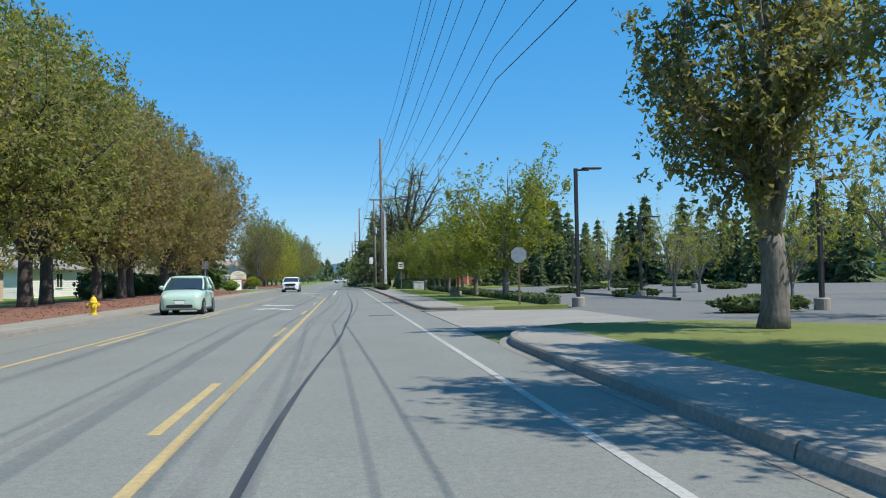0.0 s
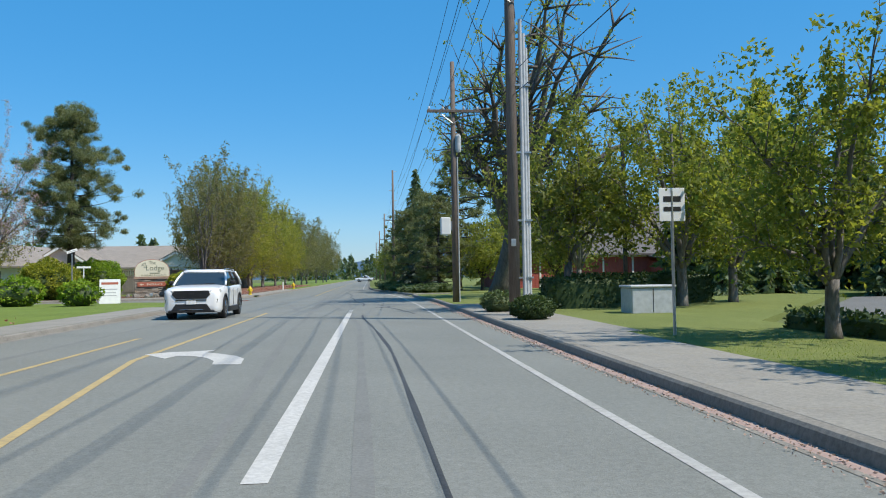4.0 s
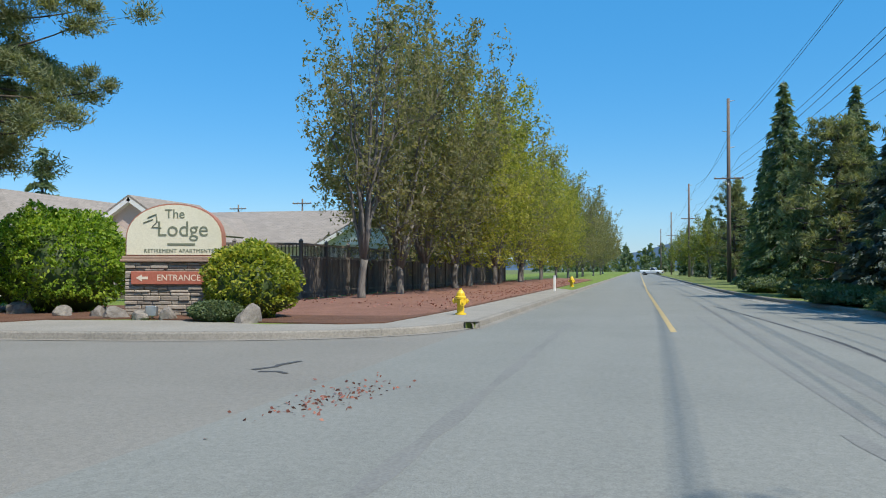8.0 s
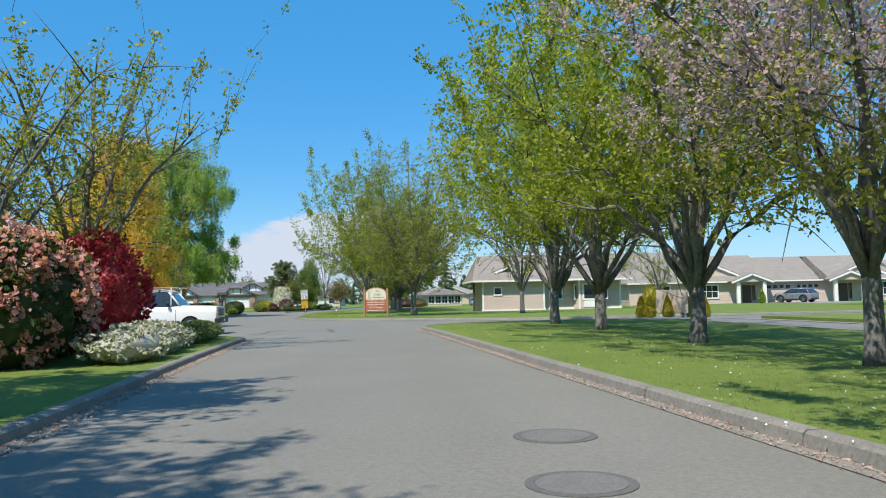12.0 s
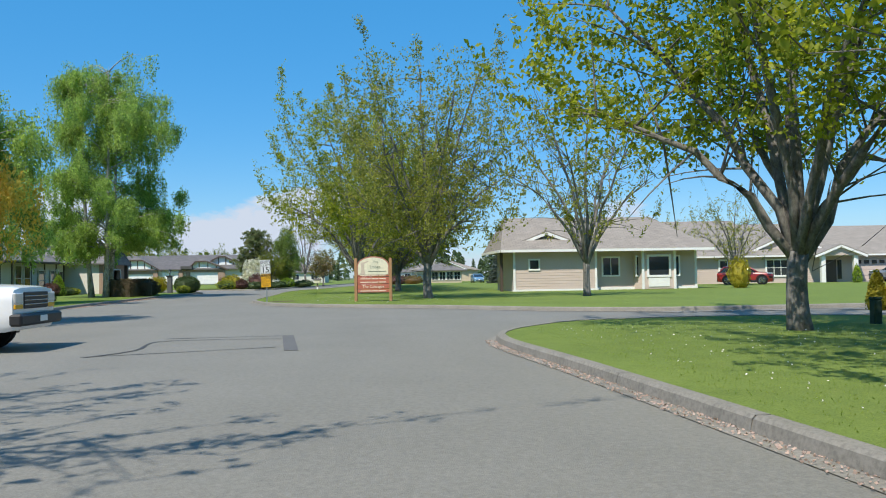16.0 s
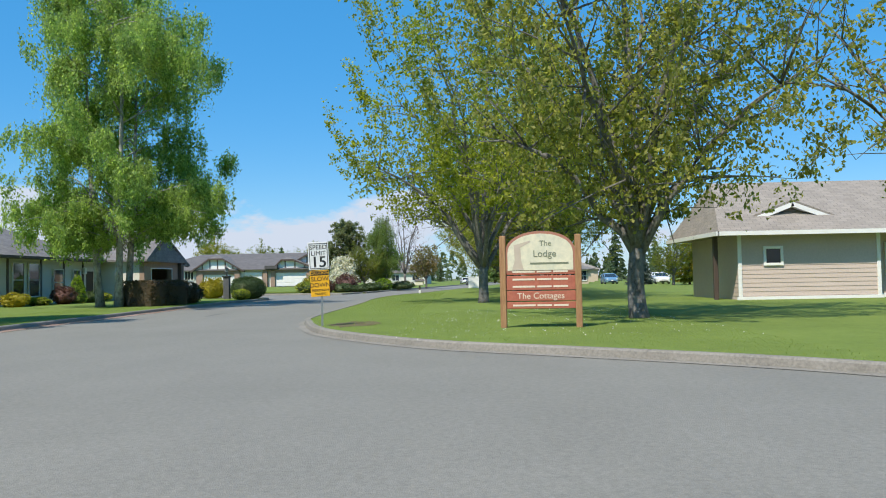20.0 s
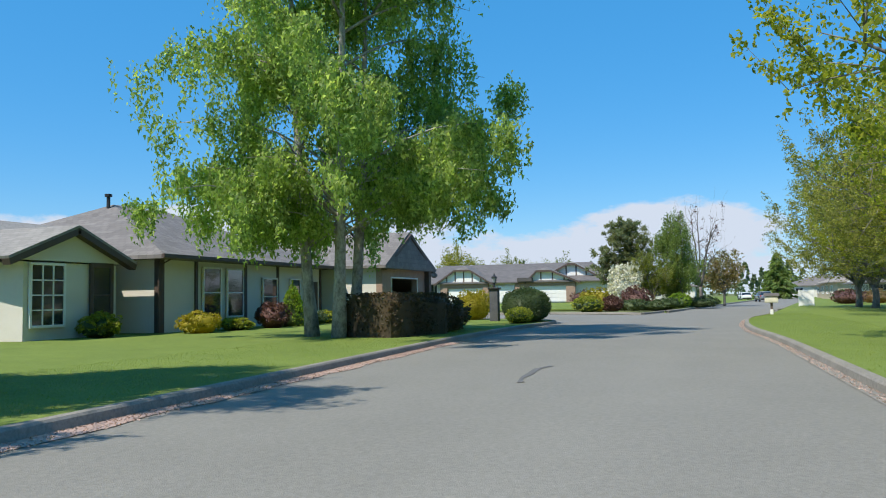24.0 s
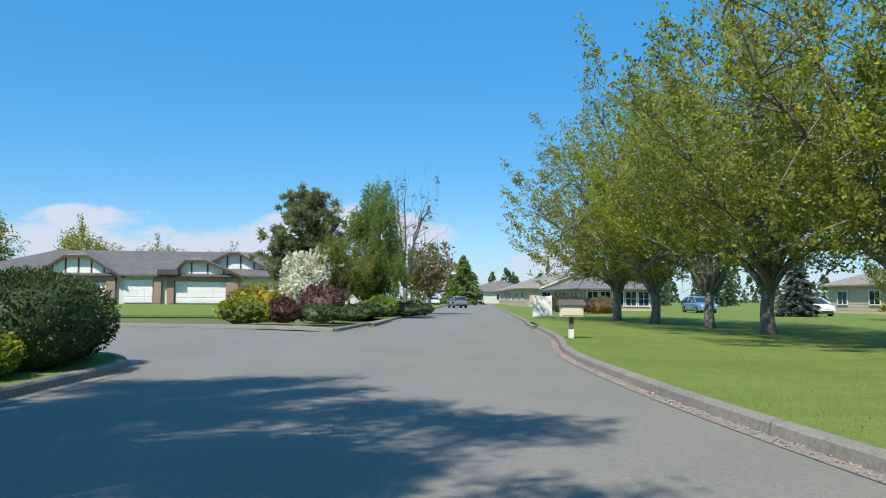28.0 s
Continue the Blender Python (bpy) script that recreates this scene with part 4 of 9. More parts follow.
def broadleaf(seed, h, fork, r0, spread, crown, bark, foliage, leaves=9000, size=0.13, limbs=7, sub=9, shoots=0, lean=(0, 0), clump=0.45, stems=1, blossom=None, fill=0.25, up=1.0, low=0.3, arms=(), kite=False, skirt=0.62, ray=0.0, flat=1.0):
    """Meshes of one tree: tapered trunk with limbs and twigs, and a crown of single leaves held by the twigs."""
    rng = np.random.default_rng(seed)
    wood = Shape()
    L = Vector((lean[0], lean[1], 0))
    twigs = []
    ends = []
    for st in range(stems):
        base = Vector((rng.normal() * 0.18 * (stems > 1), rng.normal() * 0.18 * (stems > 1), -0.08))
        rr = r0 / math.sqrt(stems)
        top = Vector((base.x * 2.5, base.y * 2.5, fork)) + L * fork
        mid = (base + top) / 2 + Vector((rng.normal() * 0.08, rng.normal() * 0.08, 0))
        tr = bezier(base, mid, top, 5)
        wood.tube(tr, [rr * 1.3, rr * 1.08, rr, rr * 0.95, rr * 0.92, rr * 0.95], 9)
        n = max(2, limbs // stems)
        for i in range(n + len(arms)):
            az = 6.283 * (i + rng.uniform(-0.3, 0.3)) / n + st
            u = (low + (0.97 - low) * ((i * 0.618) % 1)) if i else 0.97
            rad = crown(u) * spread * rng.uniform(0.72, 0.96) * (0.2 if i == 0 else 1)
            end = Vector((math.cos(az) * rad, math.sin(az) * rad, fork + (h - fork) * u)) + L * (fork + (h - fork) * u)
            if i >= n:
                end = Vector(arms[i - n])
                rad = 0.0
            start = tr[4].lerp(top, rng.uniform(0, 1))
            ctl = start.lerp(end, 0.45) + Vector((0, 0, (h - fork) * 0.10 * up)) - Vector((math.cos(az), math.sin(az), 0)) * rad * 0.08
            k = 8
            pts = [p + Vector(rng.normal(size=3) * 0.05 * h / 9) for p in bezier(start, ctl, end, k)]
            pts[0] = start
            wood.tube(pts, [rr * ((0.52 if i < n else 0.75) * (1 - q / k) ** 0.8 + 0.035) for q in range(k + 1)], 7)
            for j in range(sub if i < n else sub * 2):
                s = rng.uniform(0.3, 1.0)
                p = pts[int(s * k)]
                ub = min(1, max(0, (p.z - fork) / (h - fork)))
                d = Vector((rng.normal(), rng.normal(), rng.normal() * 0.6 + 0.35 * up))
                out = Vector((p.x - L.x * p.z, p.y - L.y * p.z, 0))
                d = (d.normalized() + (out.normalized() if out.length > 0.1 else Vector()) * 0.5).normalized()
                e = p + d * rng.uniform(0.12, 0.27) * (h - fork) * (0.6 + spread / h)
                q = Vector((e.x - L.x * e.z, e.y - L.y * e.z, 0))
                ue = (e.z - fork) / (h - fork)
                lim = crown(min(1, max(0.03, ue))) * spread
                if q.length > lim:
                    q2 = q * (lim / q.length)
                    e = Vector((q2.x + L.x * e.z, q2.y + L.y * e.z, e.z))
                e.z = min(e.z, h * 0.99)
                e.z = max(e.z, fork * 0.75)
                m = p.lerp(e, 0.5) + Vector((0, 0, 0.12))
                tw = bezier(p, m, e, 3)
                wood.tube(tw, [rr * 0.16, rr * 0.11, rr * 0.07, rr * 0.03], 4)
                twigs.append((p, m, e))
                ends.append(e)
    soft = [clump] * len(twigs)
    for i in range(shoots):
        e = ends[int(rng.integers(len(ends)))]
        t = e + Vector((rng.normal() * 0.25 + e.x * 0.08, rng.normal() * 0.25 + e.y * 0.08, rng.uniform(0.5, 1.4) * h / 9))
        if ray:
            way = (e - Vector((0, 0, fork * 0.8)) - L * e.z).normalized() * ray + Vector((rng.normal() * 0.22, rng.normal() * 0.22, 0.45))
            t = e + way.normalized() * rng.uniform(0.5, 1.5) * h / 9
        soft.append(clump * 0.35)
        wood.tube([e, e.lerp(t, 0.5), t], [r0 * 0.05, r0 * 0.035, r0 * 0.012], 3)
        twigs.append((e, e.lerp(t, 0.5), t))
        ends.append(t)
    P, E = np.array([t[0] for t in twigs]), np.array([t[2] for t in twigs])
    each = 7
    n = int(leaves * (1 - fill) / each)
    k = rng.integers(len(P), size=n)
    s = rng.uniform(0.2, 1.1, n)[:, None]
    C = P[k] * (1 - s) + E[k] * s + rng.normal(size=(n, 3)) * np.array(soft)[k][:, None] * (0.4 + 0.6 * rng.random((n, 1)))
    nf = (leaves - n * each) // each
    if nf:
        u = rng.beta(1.5, 1.3, nf)
        ra = np.array([crown(q) for q in u]) * spread * np.sqrt(rng.uniform(0.25, 1, nf))
        az = rng.uniform(0, 6.283, nf)
        z = fork * 0.9 + (h - fork * 0.9) * u
        bump = 1 + 0.14 * np.sin(az * 3 + seed) * np.sin(u * 9) + 0.08 * np.sin(az * 7 + 2 * seed)
        F = np.stack([np.cos(az) * ra * bump + lean[0] * z, np.sin(az) * ra * bump + lean[1] * z, z], 1)
        near = F[rng.integers(nf, size=nf)]
        C = np.concatenate([C, F * 0.999 + (near - F) * 0.0 + rng.normal(size=F.shape) * 0.15])
    # each centre carries a short spray of leaves
    d = (rng.normal(size=C.shape) + np.array([0, 0, 0.35])) * np.array([1, 1, flat])
    d /= np.linalg.norm(d, axis=1, keepdims=True)
    run = np.repeat(d, each, 0) * np.tile(np.linspace(-0.5, 0.5, each), len(C))[:, None] * size * 5.0
    C = np.repeat(C, each, 0) + run + rng.normal(size=(len(C) * each, 3)) * size * 0.7
    C = C[C[:, 2] > fork * skirt + 0.25 * np.sin(C[:, 0] * 2) * np.sin(C[:, 1] * 2)]
    wm = wood.mesh("trunk", bark, smooth=True)
    if blossom:
        top = rng.random(len(C)) < np.clip((C[:, 2] - h * 0.26) / (h * 0.2), 0, 0.8)
        return wm, cards("crown", C[~top], size, foliage, rng, kite=kite), cards("blossom", C[top], size * 0.95, blossom, rng, 1.2, kite=kite)
    return wm, cards("crown", C, size, foliage, rng, kite=kite)


def conifer(seed, h, spread, bark, foliage, bare=0.12, whorls=22, per=8, needles=7000, size=0.22, droop=0.25, ragged=0.25, r0=0.2, tip=0.1):
    """A spire of whorled branches with sprays of needles."""
    rng = np.random.default_rng(seed)
    wood = Shape().tube([(0, 0, -0.1), (0, 0, h * 0.5), (0, 0, h * 0.98)], [r0 * 1.2, r0 * 0.7, 0.02], 8)
    A, B = [], []
    for i in range(whorls):
        u = i / whorls
        z = h * (bare + (1 - bare) * u)
        for j in range(per):
            az = 6.283 * (j + rng.uniform(-0.4, 0.4)) / per + i * 0.7
            r = spread * ((1 - u) ** 0.85 + tip * 0.2) * rng.uniform(1 - ragged, 1.08)
            a = Vector((0, 0, z))
            e = Vector((math.cos(az) * r, math.sin(az) * r, z - droop * r + rng.normal() * 0.1))
            wood.tube([a, a.lerp(e, 0.5) + Vector((0, 0, 0.06 * r)), e], [r0 * 0.14 * (1.2 - u), r0 * 0.09 * (1.2 - u), 0.008], 3)
            A.append(a)
            B.append(e)
    A, B = np.array(A), np.array(B)
    w = np.linalg.norm(B - A, axis=1)
    k = rng.choice(len(A), size=needles, p=w / w.sum())
    s = rng.uniform(0.12, 1.05, needles)[:, None] ** 0.75
    D = B[k] - A[k]
    side = np.stack([-D[:, 1], D[:, 0], 0 * D[:, 0]], 1) / (np.linalg.norm(D[:, :2], axis=1, keepdims=True) + 1e-6)
    lat = rng.normal(size=(needles, 1)) * 0.2 * w[k][:, None] * (1.1 - s)
    C = A[k] + D * s + side * lat + np.stack([0 * s[:, 0], 0 * s[:, 0], -np.abs(rng.normal(size=needles)) * 0.14 * h / 10], 1)
    ax = D / (np.linalg.norm(D, axis=1, keepdims=True) + 1e-6) + side * np.sign(lat) * 0.7
    ax[:, 2] -= 0.35
    return wood.mesh("trunk", bark, smooth=True), cards("needles", C, size, foliage, rng, 2.6, flat=0.12, axis=ax, kite=False)


def pine(seed, h, fork, spread, bark, foliage, tufts=150, per=60, size=0.2, r0=0.3, lean=(0, 0), slim=2.4, puff=1.0, limb=1.0, low=1.0):
    """An open pine: bare trunk, crooked limbs, dense tufts of long needles at their ends."""
    rng = np.random.default_rng(seed)
    L = Vector((lean[0], lean[1], 0))
    trunk = [Vector((rng.normal() * 0.08, rng.normal() * 0.08, h * q / 8)) + L * (h * q / 8) for q in range(9)]
    trunk[0] = Vector((0, 0, -0.1))
    wood = Shape().tube(trunk, [r0 * (1.35 if q == 0 else 1.0) * (1 - 0.105 * q) for q in range(9)], 9)
    T = []
    n = tufts // 5
    for i in range(n):
        u = (i + rng.random()) / n
        z = fork + (h - fork) * u
        az = i * 2.4 + rng.uniform(-0.5, 0.5)
        r = spread * (0.45 + 0.75 * math.sin(math.pi * min(1, 0.18 + 0.8 * u))) * rng.uniform(0.45, 1.05) * (1 - 0.35 * u) * min(1.0, low + 3.0 * u)
        a = trunk[min(8, int(8 * z / h))] * 1.0
        a.z = z
        e = a + Vector((math.cos(az) * r, math.sin(az) * r, r * rng.uniform(-0.2, 0.35)))
        m = a.lerp(e, 0.55) + Vector((rng.normal() * 0.2, rng.normal() * 0.2, -0.12 * r))
        pts = bezier(a, m, e, 5)
        wood.tube(pts, [r0 * limb * (0.3 - 0.045 * q) * (1.2 - 0.5 * u) for q in range(6)], 5)
        T.append(e)
        for j in range(4):
            b = pts[int(rng.integers(2, 6))]
            q = b + Vector((rng.normal() * 0.5, rng.normal() * 0.5, rng.uniform(-0.1, 0.55))) * (0.5 + spread * 0.16)
            wood.tube([b, q], [r0 * limb * 0.07, r0 * limb * 0.025], 3)
            T.append(q)
    T = np.array(T)
    N = len(T) * per
    k = np.repeat(np.arange(len(T)), per)
    d = rng.normal(size=(N, 3))
    d /= np.linalg.norm(d, axis=1, keepdims=True)
    rad = rng.uniform(0.05, 0.42, (N, 1)) * (0.75 + spread * 0.06) * puff * rng.uniform(0.6, 1.3, len(T))[k][:, None]
    d[:, 2] = d[:, 2] * 0.75 + 0.15
    return wood.mesh("trunk", bark, smooth=True), cards("needles", T[k] + d * rad, size, foliage, rng, slim, flat=0.1, axis=d * 0.8 + rng.normal(size=(N, 3)) * 0.6 + np.array([0, 0, 0.25]), kite=False)


def weeping(seed, h, fork, spread, bark, foliage, strands=420, per=34, size=0.1, r0=0.25, stems=3, hang=3.0, apart=0.9, crown=egg_crown, drift=(0, 0)):
    """Leaning stems and arching limbs with long hanging strands of small leaves."""
    rng = np.random.default_rng(seed)
    wood = Shape()
    P = []
    for s in range(stems):
        az = 6.283 * s / stems + 0.6
        base = Vector((math.cos(az) * apart * 0.5, math.sin(az) * apart * 0.5, -0.1)) if stems > 1 else Vector((0, 0, -0.1))
        top = Vector((base.x * 1.2 + rng.normal() * 0.3, base.y * 1.2 + rng.normal() * 0.3, h * (0.98 if s == 0 else rng.uniform(0.8, 0.93))))
        tr = bezier(base, (base + top) / 2 + Vector((base.x, base.y, 0)) * 0.4, top, 9)
        wood.tube(tr, [r0 * (1.3 if q == 0 else 1) * (1.02 - 0.107 * q) for q in range(10)], 8)
        for i in range(90 // stems + 12):
            u = 0.02 + 0.95 * rng.random() ** 1.35
            z = fork + (h - fork) * u
            a = tr[min(8, int(9 * z / top.z))].lerp(tr[min(9, int(9 * z / top.z) + 1)], (9 * z / top.z) % 1) if z < top.z else tr[9]
            aa = rng.uniform(0, 6.283)
            r = spread * crown(u) * rng.uniform(0.45, 1.0)
            e = Vector((a.x * 0.4 + math.cos(aa) * r + drift[0], a.y * 0.4 + math.sin(aa) * r + drift[1], z + r * 0.12))
            c = a.lerp(e, 0.5) + Vector((0, 0, 0.35 * r))
            br = bezier(a, c, e, 6)
            wood.tube(br[:6], [r0 * 0.25 * (1 - 0.17 * q) for q in range(6)], 4)
            P += br[2:]
    P = np.array(P)
    bunch = 12
    strands = strands // bunch * bunch
    k = np.repeat(rng.integers(len(P), size=strands // bunch), bunch)
    S = P[k] + rng.normal(size=(strands, 3)) * np.array([0.26, 0.26, 0.2])
    ln = np.repeat(rng.uniform(0.3, 1.0, strands // bunch), bunch) * rng.uniform(0.55, 1.0, strands) * hang * np.clip(S[:, 2] / h * 1.3, 0.35, 1)
    ln = np.minimum(ln, S[:, 2] - fork * 0.75)
    ln = np.maximum(ln, 0.4)
    t = np.tile(np.linspace(0, 1, per), strands)
    kk = np.repeat(np.arange(strands), per)
    sway = np.repeat(rng.normal(size=(strands // bunch, 2)) * 0.3, bunch, 0)
    C = S[kk].copy()
    C[:, 2] -= t * ln[kk]
    C[:, :2] += sway[kk] * t[:, None] * ln[kk][:, None] * 0.4
    C += rng.normal(size=C.shape) * 0.08
    ax = np.tile(np.array([0, 0, -1.0]), (len(C), 1)) + rng.normal(size=C.shape) * 0.55
    return wood.mesh("trunk", bark, smooth=True), cards("crown", C, size, foliage, rng, 1.7, axis=ax, kite=False)


def plant_tree(name, meshes, x, y, label, turn=0, scale=1.0, z=0.12, category="tree", group="", tall=1.0):
    t = thing(name, Matrix.Translation((x, y, z)) @ pose(0, 0, 0, 0, 0, turn) @ Matrix.Diagonal((scale, scale, scale * tall, 1)), label, category, group)
    for me in meshes:
        o = new(me.name.split(".")[0], me)
        o.parent = t
    return t


def shrub(name, x, y, rx, ry, h, foliage, label, seed=1, n=2600, size=0.09, z=0.13, square=0.0, turn=0, bloom=None, category="shrub", group="", rough=0.12, conical=False):
    """A dense bush: an inner leafy mass, coloured dark as gap shade in bright shrubs, and a shell of single leaves,
    with an uneven outline.
    """
    rng = np.random.default_rng(seed)
    t = thing(name, pose(x, y, z, 0, 0, turn), label, category, group)
    bm = bmesh.new()
    bmesh.ops.create_icosphere(bm, subdivisions=3, radius=1)

    def warp(p):
        a = np.asarray(p, float)
        a /= np.linalg.norm(a, axis=-1, keepdims=True) + 1e-9
        if square:
            m = np.max(np.abs(a), axis=-1, keepdims=True)
            a = a * (1 - square) + a / m * square
        f = 1 + rough * (np.sin(a[..., :1] * 5 + seed) * np.sin(a[..., 1:2] * 6 + 2 * seed) + 0.5 * np.sin(a[..., 2:] * 9 + a[..., :1] * 8))
        a = a * f
        zz = (a[..., 2] + 0.92) / 1.92
        q = np.ones_like(zz)
        if conical:
            q = np.clip(1.02 - zz, 0.0, 1.0) ** 0.6 * (0.82 + 0.18 * np.clip(zz * 5, 0, 1)) / (np.hypot(a[..., 0], a[..., 1]) + 0.05)
        return np.stack([a[..., 0] * rx * q, a[..., 1] * ry * q, np.maximum(zz, -0.02) * h], -1)

    s = Shape()
    co = warp([v.co[:] for v in bm.verts]) * (np.array([0.82, 0.82, 0.86]) if rough >= 0.07 else np.array([0.88, 0.88, 0.9]))
    bm.verts.index_update()
    s.add([tuple(c) for c in co], [[v.index for v in f.verts] for f in bm.faces])
    bm.free()
    # bright shrubs: shade in the gaps is painted by a darker inner mass
    part("inner_growth", s, L_HEDGE_SHADE if foliage in (L_RHODO, L_GREEN, L_BALL) else foliage, t, smooth=True)
    d = rng.normal(size=(n, 3))
    d[:, 2] = np.where(d[:, 2] < -0.9, -d[:, 2], d[:, 2])
    k = 10 if rough >= 0.07 else 1
    d0 = d[: n // 9] if k > 1 else d
    d = np.repeat(d0, k, 0)[:n] + rng.normal(size=(min(n, len(d0) * k), 3)) * min(0.3, 1.5 * size / max(rx, 0.3))
    n = len(d)
    lift = np.repeat(rng.uniform(0.86 if k > 1 else 0.9, 1.03, (len(d0), 1)), k, 0)[:n]
    C = warp(d) * (lift + 0.05 * rng.random((n, 1)))
    C[:, 2] = np.maximum(C[:, 2], 0.03)
    ax = d / np.linalg.norm(d, axis=1, keepdims=True) + rng.normal(size=(n, 3)) * 0.8
    me = cards("foliage", C, size, foliage, rng, 1.9, axis=ax)
    o = new("foliage", me)
    o.parent = t
    if bloom:
        c0 = warp(rng.normal(size=(n // 12, 3)) + np.array([0, 0, 0.4]))
        B = np.repeat(c0, 16, 0) + rng.normal(size=(len(c0) * 16, 3)) * 0.075
        o = new("blossom", cards("blossom", B * 1.02, size * 1.15, bloom, rng, 1.1))
        o.parent = t
    return t


def hedge(name, x0, y0, x1, y1, wide, h, foliage, label, seed=1, size=0.07, dens=170, z=0.12, category="hedge"):
    """A clipped hedge between two points, with a slightly wavy face."""
    rng = np.random.default_rng(seed)
    ln = math.hypot(x1 - x0, y1 - y0)
    t = thing(name, pose(x0, y0, z, 0, 0, math.degrees(math.atan2(y1 - y0, x1 - x0))), label, category)
    k = max(4, int(ln / 0.4))
    s = Shape()
    rows = []
    for i in range(k + 1):
        w = wide / 2 * (1 + 0.06 * math.sin(i * 1.3 + seed)) * (0.85 if i in (0, k) else 1)
        hh = h * (1 + 0.03 * math.sin(i * 0.9)) - 0.05
        rows += [(ln * i / k, -w, 0), (ln * i / k, -w, hh * 0.85), (ln * i / k, -w * 0.75, hh), (ln * i / k, w * 0.75, hh), (ln * i / k, w, hh * 0.85), (ln * i / k, w, 0)]
    f = [(i * 6 + j, i * 6 + j + 1, i * 6 + j + 7, i * 6 + j + 6)[::-1] for i in range(k) for j in range(5)]
    f += [(0, 1, 2, 3, 4, 5), tuple(range(k * 6, k * 6 + 6))[::-1]]
    part("inner_growth", s.add(rows, f), foliage, t)
    area = ln * (2 * h + wide) + 2 * wide * h
    n = min(12000, int(area * dens))
    a = rng.random(n) * (2 * h + wide)
    xx = rng.random(n) * ln
    yy = np.where(a < h, -wide / 2, np.where(a < h + wide, a - h - wide / 2, wide / 2))
    zz = np.where(a < h, a, np.where(a < h + wide, h, 2 * h + wide - a))
    end = rng.random(n) < (2 * wide * h) / area
    xx = np.where(end, np.where(rng.random(n) < 0.5, 0, ln), xx)
    yy = np.where(end, rng.uniform(-wide / 2, wide / 2, n), yy)
    zz = np.where(end, rng.uniform(0, h, n), zz)
    C = np.stack([xx, yy, zz], 1) + rng.normal(size=(n, 3)) * 0.035
    o = new("foliage", cards("foliage", C, size, foliage, rng, 1.7))
    o.parent = t
    return t


# main road, west row: broad bronze-green street trees
row_a = broadleaf(11, 12.4, 2.2, 0.30, 5.2, round_crown, BARK_DARK, L_OLIVE, 17500, 0.125, 10, 13, 30, clump=0.5, fill=0.35)
row_b = broadleaf(12, 12.6, 2.1, 0.28, 5.0, round_crown, BARK_DARK, L_RED, 17500, 0.125, 10, 13, 36, clump=0.5, fill=0.32)
WEST_ROW = [(12, 0), (18, 1), (24, 0), (29.5, 0), (35, 0), (39.5, 0), (44.5, 1), (50, 1), (54, 0), (60, 1), (66, 1), (71.5, 1), (76.6, 1)]
for i, (y, k) in enumerate(WEST_ROW):
    plant_tree("street_tree", (row_a, row_b)[k], -13.4 + 0.5 * math.sin(i * 2.2), y, ("olive-green", "bronze-red")[k] + " leafed street tree standing in the bark bed", i * 67, 0.97 + 0.06 * math.sin(i * 1.7), 0.28, group="street trees west of the road")
# the tree row along the wooden fence: upright, thin at the tips
row_c = broadleaf(21, 9.8, 1.3, 0.125, 2.0, vase_crown, BARK, L_GREY, 5200, 0.085, 10, 12, 120, clump=0.2, fill=0.0, up=1.9, lean=(0.07, 0), low=0.45)
row_d = broadleaf(22, 11.6, 1.3, 0.16, 4.2, wide_crown, BARK, L_GREY, 19000, 0.1, 11, 14, 260, clump=0.38, fill=0.22, low=0.05, up=1.8)
row_e = broadleaf(23, 11.2, 1.3, 0.16, 4.2, wide_crown, BARK, L_LIME2, 19000, 0.1, 11, 14, 110, clump=0.42, fill=0.24, low=0.05, up=1.6)
for i, y in enumerate([126.1, 130.8, 135, 140, 145, 150, 155.5, 161, 167, 173, 180, 187]):
    plant_tree("fence_tree", row_c if i == 0 else (row_d, row_e)[i > 2 and i != 6], -13.6 + (0.4 * math.sin(i * 3)) + (0.2 if i == 0 else 0), y, "upright twiggy tree with small olive leaves by the fence", 0 if i == 0 else i * 81 + 40, (1.0, 0.86, 0.98)[min(i, 2)] - 0.008 * i, 0.25, group="trees along the fence")
# lawn trees along the side street: stout forked trunks, bright young leaves
lime_a = broadleaf(31, 10.4, 1.35, 0.185, 5.2, wide_crown, BARK_LICHEN, L_LIME, 42000, 0.07, 12, 14, 150, clump=0.36, fill=0.22, skirt=2.3, low=0.12, up=1.5, ray=1.0, flat=0.4, kite=True)
lime_b = broadleaf(32, 10.7, 1.3, 0.185, 5.3, wide_crown, BARK_LICHEN, L_LIME, 42000, 0.07, 12, 14, 150, clump=0.36, fill=0.22, skirt=2.3, low=0.12, up=1.5, ray=1.0, flat=0.4, kite=True)
lime_c = broadleaf(34, 10.6, 1.5, 0.21, 5.1, wide_crown, BARK_LICHEN, L_ROWLAWN, 44000, 0.066, 13, 16, 200, clump=0.4, fill=0.2, skirt=1.3, low=0.06, up=1.1, ray=1.0, flat=0.25, kite=True)
pink = broadleaf(33, 9.8, 1.5, 0.15, 5.0, flare_crown, BARK_LICHEN, L_LIME2, 46000, 0.058, 13, 15, 160, clump=0.32, fill=0.06, skirt=1.4, low=0.12, up=1.4, blossom=L_PINK, ray=1.0, kite=True)
plant_tree("blossom_tree", pink, -33.0, 115.9, "old cherry tree with fading pink blossom and bronze leaves", 20, 1.0)
plant_tree("blossom_tree", pink, -25.25, 115.05, "old cherry tree with fading pink blossom and bronze leaves", 150, 1.0)
